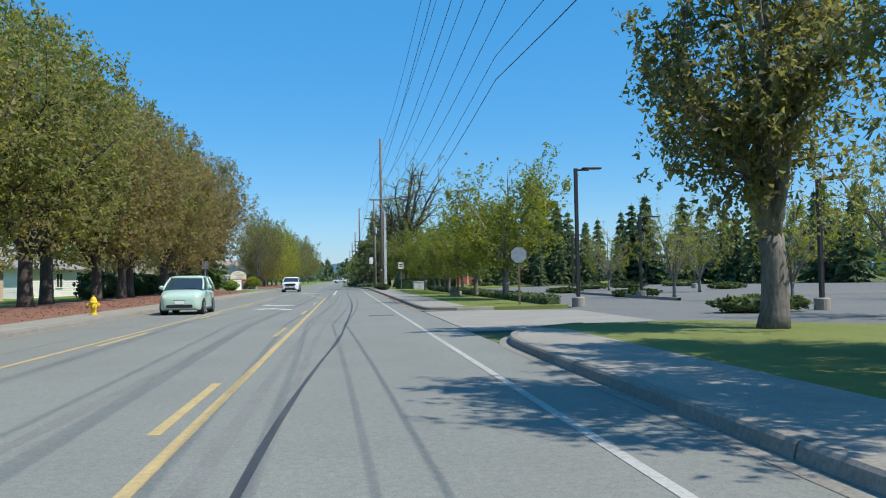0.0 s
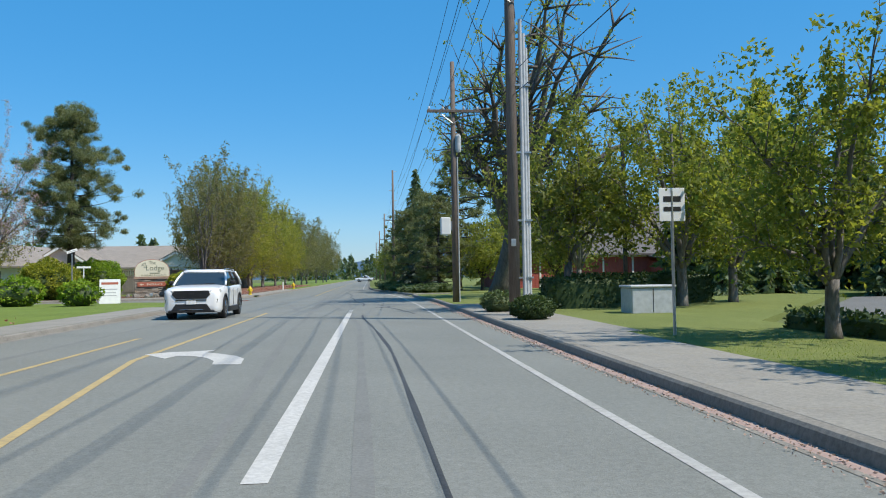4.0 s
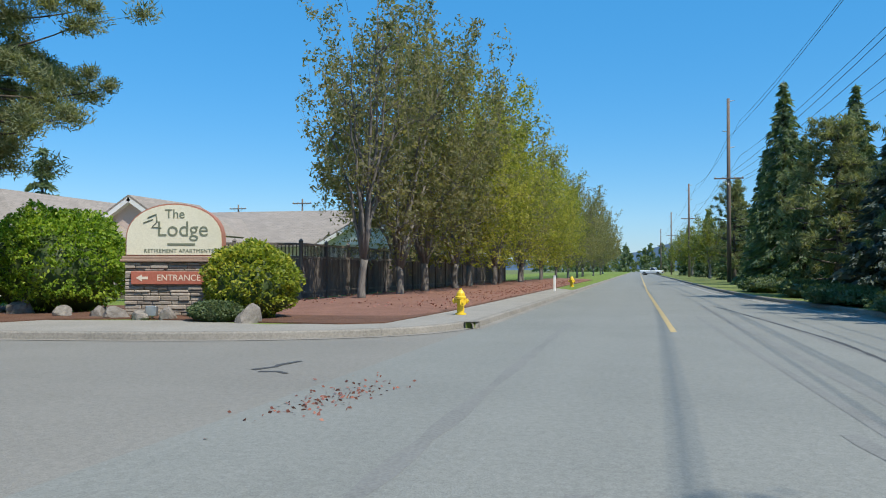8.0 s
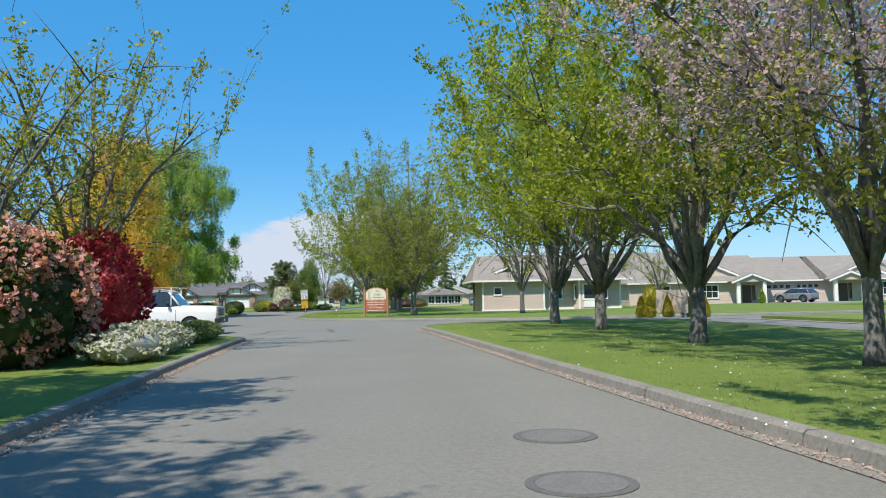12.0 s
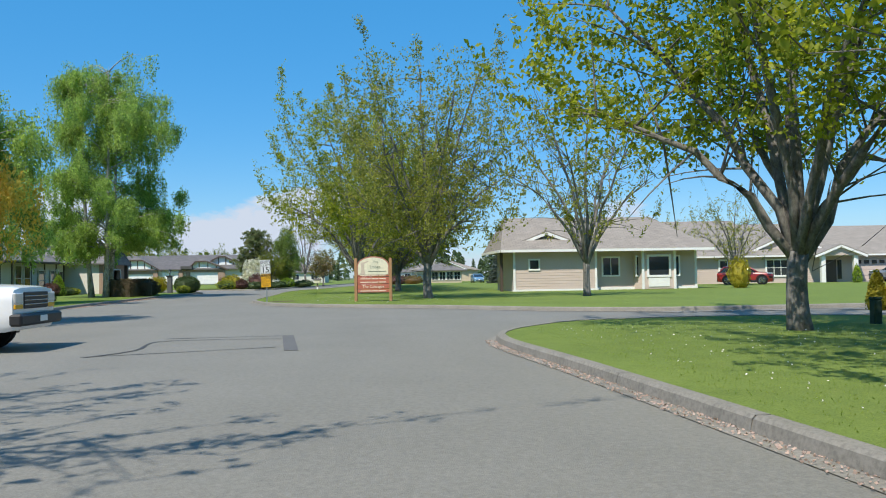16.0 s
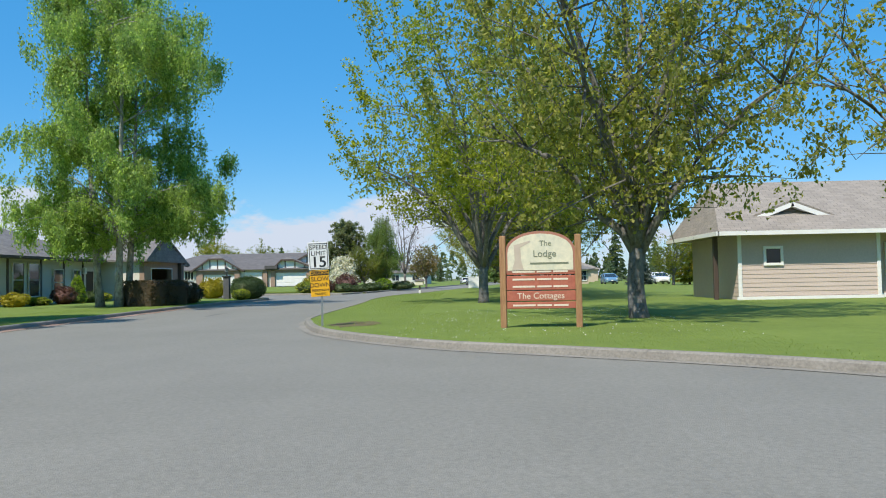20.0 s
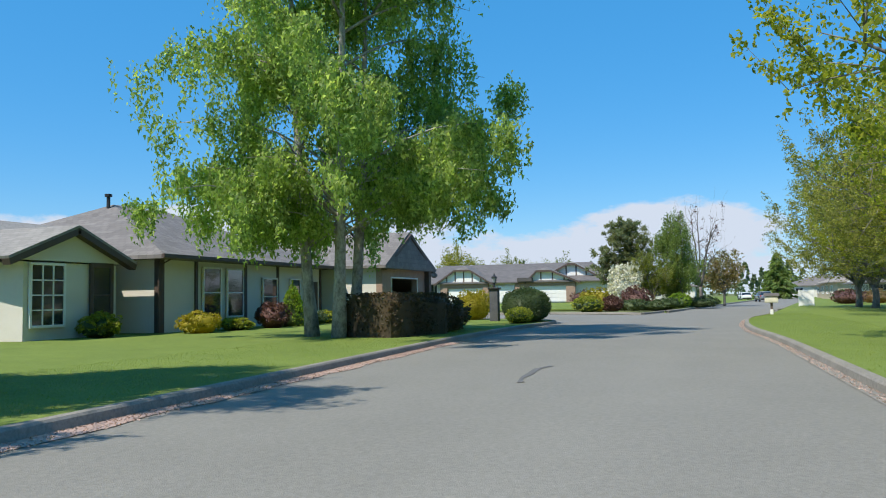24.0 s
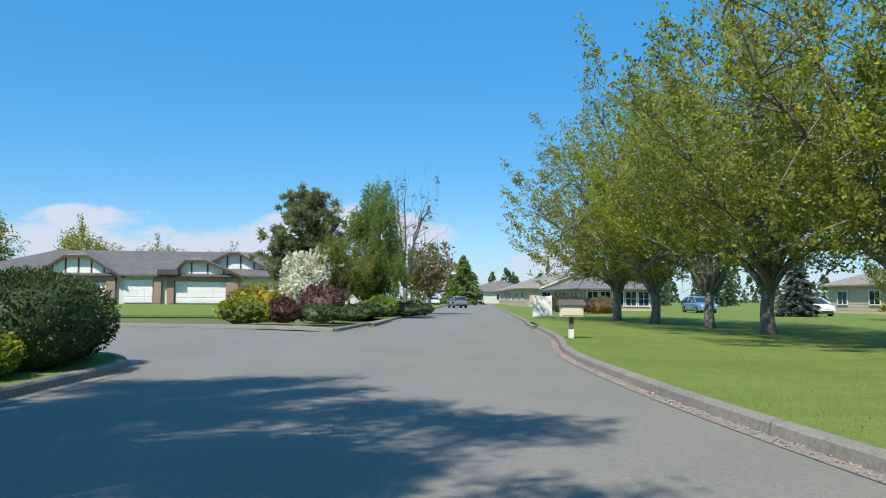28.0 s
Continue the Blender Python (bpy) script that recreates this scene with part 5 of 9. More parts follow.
for i, (x, y, me, s) in enumerate([(-39.7, 115.9, lime_a, 1.02), (-48.2, 116.0, lime_b, 1.06), (-55.7, 116.1, lime_a, 1.1)]):
    plant_tree("lawn_tree", me, x, y, "lime-green young-leaved tree with a stout forked trunk on the lawn", i * 97 + 130, s, group="lawn trees by the side street")
plant_tree("lawn_tree", lime_c, -82.75, 111.15, "bronze-green tree with a stout forked trunk beside the entrance board", 210, 1.08, group="lawn trees on the island", tall=1.14)
plant_tree("lawn_tree", lime_b, -98.0, 107.4, "broad lime-green tree with low branches on the lawn", 70, 1.2, group="lawn trees on the island", tall=1.06)
thin = broadleaf(36, 9.4, 1.5, 0.17, 4.6, flare_crown, BARK_LICHEN, L_LIME2, 6400, 0.075, 10, 14, 160, clump=0.22, fill=0.0, up=1.5, ray=1.0, kite=True)
plant_tree("lawn_tree", thin, -81.7, 119.3, "thinly leaved tree with bronze shoots in front of the house", 10, 1.06, group="lawn trees on the island", tall=1.1)
for i, x in enumerate([-105.9, -113.2, -120.6, -127.8, -133.5, -138.8, -144.6]):
    plant_tree("lawn_tree", (lime_c, lime_a, lime_c)[i % 3], x, 110.5 + 0.3 * math.sin(i * 2), "spreading green-bronze tree in the row on the lawn", i * 83, 1.07 + 0.04 * math.sin(i), group="tree row on the lawn")
# weeping birches, golden willow
birch = weeping(41, 17.3, 2.5, 6.9, BARK_BIRCH, L_BIRCH, 7200, 28, 0.084, 0.2, 3, 3.6, 1.5, birch_crown, (0.7, 0.75))
plant_tree("birch", birch, -102.0, 88.7, "tall weeping birch clump with pale trunks and hanging twigs", 0, 1.0)
birch2 = weeping(42, 11.8, 2.2, 4.9, BARK_BIRCH, L_BIRCH, 3800, 30, 0.085, 0.16, 2, 2.8, 1.2, birch_crown, (2.2, 0.3))
plant_tree("birch", birch2, -84.7, 87.9, "weeping birch with drooping pale green twigs", 0, 1.0)
willow = weeping(43, 9.4, 1.6, 4.4, BARK_DARK, L_WILLOW, 1700, 40, 0.075, 0.26, 1, 4.6, 0, round_crown)
plant_tree("willow", willow, -64.0, 95.2, "golden weeping willow with trailing yellow twigs", 0, 1.08)
tree0 = broadleaf(61, 8.6, 1.9, 0.27, 2.9, egg_crown, BARK, L_GREY, 20000, 0.085, 9, 13, 24, clump=0.3, fill=0.16, up=1.4)
# thin trees over the south side of the street
plant_tree("garden_tree", thin, -44.2, 100.4, "thinly leaved garden tree above the red shrubs", 130, 0.92)
plant_tree("garden_tree", thin, -41.0, 98.9, "thinly leaved garden tree above the red shrubs", 220, 0.9)
plant_tree("garden_tree", tree0, -27.6, 101.2, "leafy garden tree standing over the kerb", 60, 1.26)
plant_tree("garden_tree", tree0, -21.4, 101.4, "leafy garden tree standing over the kerb", 300, 1.28)
# corner pine
pine_a = pine(51, 12.5, 3.3, 3.4, BARK_DARK, L_PINE, 420, 400, 0.034, 0.29, (0.012, -0.01), 4.6, 1.2, 0.45, 0.4)
plant_tree("pine", pine_a, -20.3, 117.1, "tall dark pine with a bare trunk in the mulch bed", 40, 1.0, 0.15)

# east side of the main road
plant_tree("street_tree", tree0, 8.6, 15.3, "dense round-headed tree with a stout grey trunk on the corner lawn", 0, 1.0, group="street trees east of the road")
for i, (x, y) in enumerate([(9.0, 9.0), (7.9, 4.7), (8.1, -3.0)]):
    plant_tree("street_tree", tree0, x, y, "dense round-headed tree with a stout grey trunk on the corner lawn", 70 + 80 * i, (0.95, 1.1, 1.0)[i], group="street trees east of the road")
tree_e = broadleaf(62, 6.6, 1.3, 0.16, 3.5, flare_crown, BARK, L_EAST, 15000, 0.075, 9, 13, 90, clump=0.3, fill=0.12, low=0.1, up=1.3, ray=1.0, kite=True)
tree_f = broadleaf(63, 6.2, 1.5, 0.14, 2.7, round_crown, BARK, L_ROW, 8000, 0.1, 9, 12, 60, clump=0.34, fill=0.18, low=0.1, up=1.3)
tree_g = broadleaf(64, 6.4, 1.5, 0.14, 2.8, wide_crown, BARK, L_ROW, 12000, 0.078, 9, 12, 60, clump=0.34, fill=0.18, low=0.1, up=1.3)
for i, (x, y, me, s) in enumerate([(7.75, 47.0, tree_e, 0.9), (7.5, 57.5, tree_f, 0.76), (7.8, 62.5, tree_e, 0.7), (7.6, 68, tree_f, 0.7), (7.4, 73.5, tree_e, 0.75), (6.8, 88.6, tree_f, 1.05), (10.2, 86.9, tree_e, 1.1), (13.2, 89.5, tree_e, 1.05)]):
    plant_tree("street_tree", me, x, y, "small round tree with yellowish green leaves beside the parking lot", i * 77, s, group="street trees east of the road")
plant_tree("street_tree", tree_e, 8.0, 39.4, "spreading tree with high branches over the pavement", 40, 1.06, group="street trees east of the road", tall=0.98)
oak = broadleaf(65, 16.0, 4.2, 0.5, 6.0, round_crown, BARK_OAK, L_OAK, 8000, 0.1, 12, 14, 70, lean=(0.2, -0.28), clump=0.42, fill=0.0, arms=((8.0, -1.5, 8.6), (2.2, 0.4, 15.5), (-2.6, 1.2, 8.0), (-1.5, -6.5, 10.5), (1.2, -7.0, 11.5), (-3.0, -3.5, 9.5)))
plant_tree("oak", oak, 6.7, 103.5, "big old oak with a thick leaning trunk and thin foliage", 0, 1.0)
plant_tree("garden_tree", thin, 11.6, 105.2, "thinly leaved tree on the lawn by the barn", 10, 0.95)
apple = broadleaf(66, 6.0, 1.1, 0.16, 3.1, round_crown, BARK_DARK, L_OAK, 5200, 0.13, 8, 10, 20, clump=0.4, fill=0.2)
for i, (x, y, s) in enumerate([(8.4, 121.5, 0.9), (10.4, 123.8, 1.0), (13.8, 119.8, 1.0)]):
    plant_tree("fruit_tree", apple, x, y, "spreading fruit tree on the grass in front of the barn", i * 120, s, group="fruit trees")
fir_a = conifer(71, 15.0, 3.3, BARK_DARK, L_FIR, 0.06, 26, 9, 9500, 0.2, 0.28, 0.25, 0.24)
blue = conifer(72, 7.2, 2.4, BARK_DARK, L_BLUE, 0.04, 20, 9, 6500, 0.17, 0.1, 0.2, 0.15)
pine_b = pine(73, 10.8, 1.4, 3.1, BARK_DARK, L_PINE, 300, 85, 0.06, 0.22, slim=4.5)
pine_c = pine(74, 7.6, 0.8, 2.7, BARK_DARK, L_PINE, 260, 80, 0.06, 0.18, slim=4.5)
plant_tree("spruce", fir_a, 6.0, 166, "tall dark green spruce by the road", 0, 1.05, group="conifers by the road")
plant_tree("spruce", fir_a, 5.4, 143, "dark green spruce by the road", 120, 0.68, group="conifers by the road")
plant_tree("blue_spruce", blue, 4.7, 134.5, "blue-grey spruce among dark pines", 0, 0.95, group="conifers by the road")
plant_tree("pine", pine_b, 6.9, 124.2, "dark ragged pine beside the barn lawn", 0, 1.0, group="conifers by the road")
plant_tree("pine", pine_b, 4.6, 128.5, "dark ragged pine beside the barn lawn", 100, 0.72, group="conifers by the road")
plant_tree("pine", pine_c, 5.0, 121.0, "low bushy pine with greyish needles", 30, 0.9, group="conifers by the road")
plant_tree("pine", pine_c, 3.6, 138.5, "low bushy pine with greyish needles", 200, 0.95, group="conifers by the road")
for i, (x, y, me, s) in enumerate([(4.8, 152, fir_a, 0.62), (6.2, 176, fir_a, 0.8), (4.6, 186, pine_b, 0.9), (6.4, 198, fir_a, 0.8), (4.4, 212, tree_f, 1.3), (5.5, 228, fir_a, 0.7), (4.4, 246, tree_g, 1.3), (5, 268, fir_a, 0.7), (4.5, 290, tree_f, 1.4)]):
    plant_tree("roadside_tree", me, x, y, "roadside tree in the thick planting further along", i * 61, s, group="trees further along the road")
for i, (x, y, s) in enumerate([(-13, 200, 1.0), (-13, 214, 1.0), (-13.5, 232, 1.1), (-13, 255, 1.0), (-13, 285, 1.1), (-14, 320, 1.2)]):
    plant_tree("roadside_tree", row_d, x, y, "upright green tree further along the road", i * 73, s, group="trees further along the road")
fir_far = conifer(75, 11.5, 2.7, BARK_DARK, L_FIR, 0.03, 13, 8, 2000, 0.36, 0.25, 0.35, 0.2)
for i in range(44):
    x, y = 20 + i * 1.8 + 1.5 * math.sin(i * 5), 112 - i * 1.4 + 4 * math.sin(i * 3.1)
    plant_tree("conifer", fir_far, x, y, "dark conifer in the tall screen behind the parking lot", i * 50, 0.75 + 0.28 * abs(math.sin(i * 2.7)), 0.0, group="conifer screen")
for i in range(9):
    plant_tree("conifer", fir_far, 14 + i * 4.2, 147 + 3 * math.sin(i * 2.0), "dark conifer behind the barn", i * 70, 1.0 + 0.2 * math.sin(i * 2.7), 0.0, group="conifers behind the barn")
for i in range(7):
    plant_tree("conifer", fir_far, 17 + i * 3.4, 98.5 + 2 * math.sin(i * 2.3), "dark conifer in the planting beyond the hedge", i * 45, 0.62 + 0.12 * math.sin(i * 2.1), 0.0, group="conifers beyond the hedge")
poplar = broadleaf(76, 14, 1.5, 0.2, 2.0, egg_crown, BARK, L_LIME2, 4200, 0.28, 7, 10, 0, clump=0.5, fill=0.4, up=2.2)
plant_tree("poplar", poplar, 29, 118, "slim upright poplar behind the parking lot", 0, 1.1, 0.0)
for i, (x, y, s) in enumerate([(17.5, 41, 0.75), (24, 52, 0.8), (19.5, 33, 0.7), (27, 30, 0.85), (21, 62, 0.75), (15.2, 20, 0.8), (19.5, 17.5, 0.75)]):
    plant_tree("lot_tree", thin, x, y, "young thinly leaved tree in the parking lot", i * 60, s * 0.72, 0.05, group="parking lot trees")
plant_tree("conifer", conifer(77, 13, 2.8, BARK_DARK, L_FIR, 0.1, 20, 8, 5000, 0.24), -15.5, 86.6, "dark ragged conifer behind the street trees", 0, 1.2)
plant_tree("conifer", fir_far, -40, 132, "dark conifer behind the low building", 0, 0.7, 0.1)
plant_tree("conifer", fir_far, -46, 150, "dark conifer behind the low building", 0, 0.9, 0.1)

# far west
plant_tree("pine", pine(80, 7.4, 0.6, 3.1, BARK_DARK, L_SOFTPINE, 520, 80, 0.07, 0.2, slim=4.0, low=0.4), -153.0, 93.0, "broad dark pine in the planting by the garages", 0, 1.0)
wil = weeping(44, 8.4, 1.0, 3.2, BARK, L_BIRCHFAR, 1150, 24, 0.085, 0.16, 2, 2.4, 1.2)
plant_tree("birch", wil, -151.5, 97.4, "drooping green birch beside the street", 0, 1.0)
dome = broadleaf(47, 9.0, 1.6, 0.22, 4.2, round_crown, BARK, L_GOLDTREE, 9000, 0.16, 9, 12, 40, clump=0.6, fill=0.35, low=0.1, up=1.2)
for i, (x, y, s) in enumerate([(-195, 64.2, 0.88), (-195, 53.2, 1.15), (-198, 47.0, 1.05)]):
    plant_tree("garden_tree", dome, x, y, "rounded yellow-green tree behind the garage roofs", i * 97, s, group="trees behind the garages")
bare = broadleaf(45, 9.5, 1.8, 0.16, 3.2, vase_crown, BARK, L_PLUM, 350, 0.1, 9, 12, 120, clump=0.2, fill=0.0, up=1.6)
plant_tree("bare_tree", bare, -157.6, 99.3, "bare grey-branched tree beside the birch", 0, 1.0)
plant_tree("garden_tree", tree_e, -150.0, 95.4, "small yellow-green tree beside white blossom", 0, 0.72)
plant_tree("garden_tree", broadleaf(46, 5.6, 1.2, 0.12, 2.4, round_crown, BARK, L_RED, 3000, 0.16, 7, 9, 10, clump=0.4, fill=0.2), -164.5, 101.5, "reddish-leaved small tree by the street", 0, 1.0)
plant_tree("conifer", conifer(79, 9.4, 4.6, BARK, L_BIRCHFAR, 0.1, 14, 8, 3600, 0.4, 0.2, 0.3, 0.2), -250, 113.5, "broad pale green conifer at the end of the street", 0, 1.0)
plant_tree("blue_spruce", blue, -156.9, 127.2, "blue-grey spruce near parked cars", 0, 0.72)
plant_tree("garden_tree", tree_e, -146.5, 128.5, "yellow-leaved small tree near parked cars", 60, 0.85)
plant_tree("conifer", conifer(80, 6.5, 1.9, BARK, L_GOLD, 0.1, 14, 7, 2200, 0.22, 0.15, 0.3, 0.12), -149.5, 131, "golden feathery conifer beyond the lawn", 0, 1.0)
for i, (x, y, s) in enumerate([(-96, 138, 1.0), (-101, 133, 0.8), (-112, 128, 0.9), (-118, 140, 1.0)]):
    plant_tree("garden_tree", thin, x - 8, y, "pale thinly leaved tree behind the house", i * 90, s * 0.8, group="garden trees behind the house")
for i in range(22):
    x, y = -190 - 9 * i, 45 + 130 * ((i * 0.37) % 1)
    plant_tree("conifer", fir_far, x, y if abs(y - (97 - (x + 160) * 0.13)) > 14 else y + 30, "distant dark conifer beyond the roofs", i * 33, 0.75 + 0.3 * math.sin(i * 1.9), 0.0, group="distant conifers")
for i, (x, y) in enumerate([(-205, 62), (-214, 68), (-226, 74)]):
    plant_tree("garden_tree", tree_e, x, y, "yellow-green tree beyond the garage roofs", i * 40, 1.25, 0.0, group="trees beyond the garages")


def far_woods(name, pts, h, label, seed):
    """A distant belt of woodland as one mass of crowns."""
    rng = np.random.default_rng(seed)
    C, S = [], []
    for x, y in pts:
        hh = h * rng.uniform(0.6, 1.25)
        k = 90
        u = rng.random(k)
        r = (1 - u) * hh * 0.28 + 0.3
        a = rng.uniform(0, 6.28, k)
        C.append(np.stack([x + np.cos(a) * r, y + np.sin(a) * r, 0.3 + u * hh], 1))
    o = new(name, cards(name, np.concatenate(C), h * 0.11, L_FIR, rng, 1.8))
    return tagged(o, label, "woods", "", "stuff")


rw = random.Random(8)
far_woods("far_woods", [(-60 + i * 2.2 + rw.uniform(-2, 2), 520 + rw.uniform(0, 60)) for i in range(90)], 13, "distant dark woods at the end of the road", 3)
far_woods("far_woods", [(rw.uniform(60, 130), -40 + i * 4 + rw.uniform(-2, 2)) for i in range(70)], 12, "distant dark woods behind the parking lot", 4)
far_woods("far_woods", [(-440 + rw.uniform(-40, 10), -60 + i * 4.5 + rw.uniform(-2, 2)) for i in range(95)], 12, "distant dark woods beyond the houses", 5)
far_woods("far_woods", [(-380 + i * 4 + rw.uniform(-2, 2), 330 + rw.uniform(-10, 30)) for i in range(80)], 13, "distant dark woods behind the low houses", 6)
far_woods("far_woods", [(-110 + i * 3 + rw.uniform(-2, 2), -20 + rw.uniform(-25, 5)) for i in range(30)], 9, "distant dark woods beyond the southern lawns", 7)

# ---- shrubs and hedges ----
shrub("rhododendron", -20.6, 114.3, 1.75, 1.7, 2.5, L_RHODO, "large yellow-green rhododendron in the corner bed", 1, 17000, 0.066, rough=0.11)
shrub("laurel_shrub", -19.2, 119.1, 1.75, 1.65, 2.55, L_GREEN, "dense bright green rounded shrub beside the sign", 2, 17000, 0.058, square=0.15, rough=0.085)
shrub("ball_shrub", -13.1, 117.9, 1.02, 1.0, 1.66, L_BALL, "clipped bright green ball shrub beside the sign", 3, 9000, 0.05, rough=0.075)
shrub("juniper_mat", -13.3, 116.75, 0.62, 0.42, 0.42, L_JUNIPER, "low blue-green juniper mat", 4, 2600, 0.035, rough=0.06)
shrub("red_shrub", -43.3, 100.9, 1.9, 1.5, 2.95, L_REDSHRUB, "deep red leafed rounded shrub", 5, 8000, 0.07)
shrub("pink_shrub", -37.6, 101.2, 1.7, 1.5, 2.6, L_HEDGE_SHADE, "rhododendron covered in pink blossom", 6, 4200, 0.09, bloom=L_PINKSHRUB)
shrub("pink_shrub", -39.8, 100.6, 1.6, 1.5, 2.6, L_HEDGE_SHADE, "rhododendron covered in pink blossom", 7, 4200, 0.09, bloom=L_PINKSHRUB)
for i, (x, y, rx, ry, h) in enumerate([(-38.5, 103.4, 1.5, 0.7, 0.7), (-40.8, 103.1, 1.6, 0.8, 0.75), (-43.2, 102.9, 1.4, 0.7, 0.6), (-45.8, 102.9, 1.3, 0.6, 0.6), (-47.9, 102.7, 1.2, 0.6, 0.58), (-49.8, 102.35, 1.1, 0.6, 0.55)]):
    shrub("heather", x, y, rx, ry, h, L_WHITEFL if i < 3 else L_SOFT, "low whitish flowering heather mound" if i < 3 else "low grey-green ground shrub", 20 + i, 2200, 0.06, group="heather mounds", turn=-4)
for i, (x, y) in enumerate([(-50.6, 101.0), (-51.0, 98.5)]):
    shrub("ground_shrub", x, y, 0.9, 1.2, 0.5, L_JUNIPER, "low grey-green shrub at the bed's edge", 30 + i, 1500, 0.06)
for i, (x, y) in enumerate([(-62.2, 122.05), (-61.8, 122.4), (-61.5, 123.2), (-61.0, 124.0), (-60.2, 124.6)]):
    shrub("arborvitae", x, y, 0.36, 0.36, 1.05 + 0.06 * (i % 2), L_GOLD, "small upright yellow-green arborvitae on the lawn", 40 + i, 1300, 0.04, conical=True, group="arborvitae row", rough=0.05)
shrub("arborvitae", -94.2, 133.6, 0.72, 0.72, 2.0, L_GOLD, "golden rounded arborvitae at the house corner", 50, 1600, 0.06, square=0.2)
shrub("arborvitae", -107.6, 150.9, 0.5, 0.5, 1.5, L_GREEN, "conical green shrub by the porch", 51, 1000, 0.08, conical=True)
# east side
shrub("round_shrub", 3.85, 85.6, 0.62, 0.6, 0.62, L_JUNIPER, "low grey-green round shrub beside the pavement", 60, 1700, 0.05, rough=0.08)
shrub("round_shrub", 3.9, 80.9, 0.55, 0.55, 0.58, L_HEDGE_SHADE, "low clipped dark round shrub beside the pavement", 61, 1600, 0.05, rough=0.04)
hedge("hedge", 5.6, 87.2, 9.2, 87.2, 1.1, 1.0, L_HEDGE_SHADE, "clipped dark box hedge by the lawn", 62)
hedge("hedge", 6.9, 90.4, 12.5, 90.2, 1.2, 1.1, L_HEDGE_SHADE, "clipped dark box hedge with a yellow-green top", 63)
hedge("hedge", 8.2, 31.0, 8.25, 50, 0.55, 0.34, L_JUNIPER, "low loose grey-green hedge along the parking lot", 64, 0.07, 120)
hedge("hedge", 8.25, 50.5, 8.2, 76, 0.6, 0.36, L_HEDGE_SHADE, "low dark hedge along the parking lot", 65, 0.07, 120)
for i, (x, y, rx, ry, h) in enumerate([(3.4, 119.5, 1.5, 2.2, 0.5), (2.6, 124.5, 1.4, 2.6, 0.55), (1.9, 130, 1.2, 2.8, 0.6), (4.5, 117.2, 1.6, 1.2, 0.6), (2.2, 137, 1.3, 2.5, 0.7), (1.6, 145, 1.2, 3, 0.8)]):
    shrub("juniper_mat", x, y, rx, ry, h, L_JUNIPER, "low spreading juniper along the road edge", 70 + i, 2400, 0.08, group="junipers by the road")
for i, (x, y, s) in enumerate([(13, 24, 0.8), (16.5, 44, 0.7), (22, 70, 0.9), (27, 74, 0.9), (34, 78, 1.0), (15.6, 56, 0.6), (30, 60, 0.8), (20, 24, 0.9), (24, 20, 1.0)]):
    shrub("lot_shrub", x, y, 2.0 * s, 0.9 * s, 0.6 * s, L_HEDGE_SHADE if i % 2 else L_JUNIPER, "low shrubs in a parking lot island", 80 + i, 1300, 0.1, z=0.02, group="parking lot shrubs")
for i, y in enumerate([58, 63.5, 69, 76, 80.5, 85, 90]):
    shrub("dark_shrub", -17.0 - (i % 2) * 1.2, y, 1.6, 1.5, 1.9, L_HEDGE_SHADE, "dark shrub behind the street trees", 90 + i, 1600, 0.1, group="shrubs behind the street trees")
shrub("green_shrub", -13.8, 100.2, 0.9, 0.8, 1.2, L_GREEN, "bright green garden shrub near the corner", 97, 1500, 0.08)
shrub("green_shrub", -17.2, 101.4, 1.2, 1.0, 1.4, L_GREEN, "bright green garden shrub near the corner", 98, 1700, 0.08)
# far west
hedge("hedge", -101.3, 90.1, -104.3, 90.9, 1.9, 1.25, L_BROWNHEDGE, "clipped square bronze hedge under the birches", 101, 0.06, 260)
shrub("dark_shrub", -105.6, 90.9, 1.2, 1.0, 1.2, L_BROWNHEDGE, "dark bronze shrub beside the hedge", 102, 2000, 0.06)
shrub("dark_shrub", -107.2, 90.6, 1.1, 0.9, 0.95, L_HEDGE_SHADE, "dark low shrub beside the hedge", 103, 2000, 0.06)
shrub("golden_shrub", -119.0, 88.3, 1.0, 1.0, 1.45, L_GOLD, "rounded golden yellow shrub by the driveway", 104, 5200, 0.045)
shrub("ball_shrub", -116.6, 91.6, 1.15, 1.1, 1.4, L_HEDGE_SHADE, "clipped dark green ball shrub at the corner", 105, 6000, 0.04, square=0.2, rough=0.03)
shrub("ball_shrub", -115.0, 91.9, 1.3, 1.0, 1.45, L_HEDGE_SHADE, "clipped dark green ball shrub at the corner", 106, 6000, 0.04, square=0.2, rough=0.03)
shrub("low_shrub", -113.2, 92.0, 0.8, 0.55, 0.65, L_RHODO, "low clipped yellowish shrub", 107, 1400, 0.05, rough=0.04)
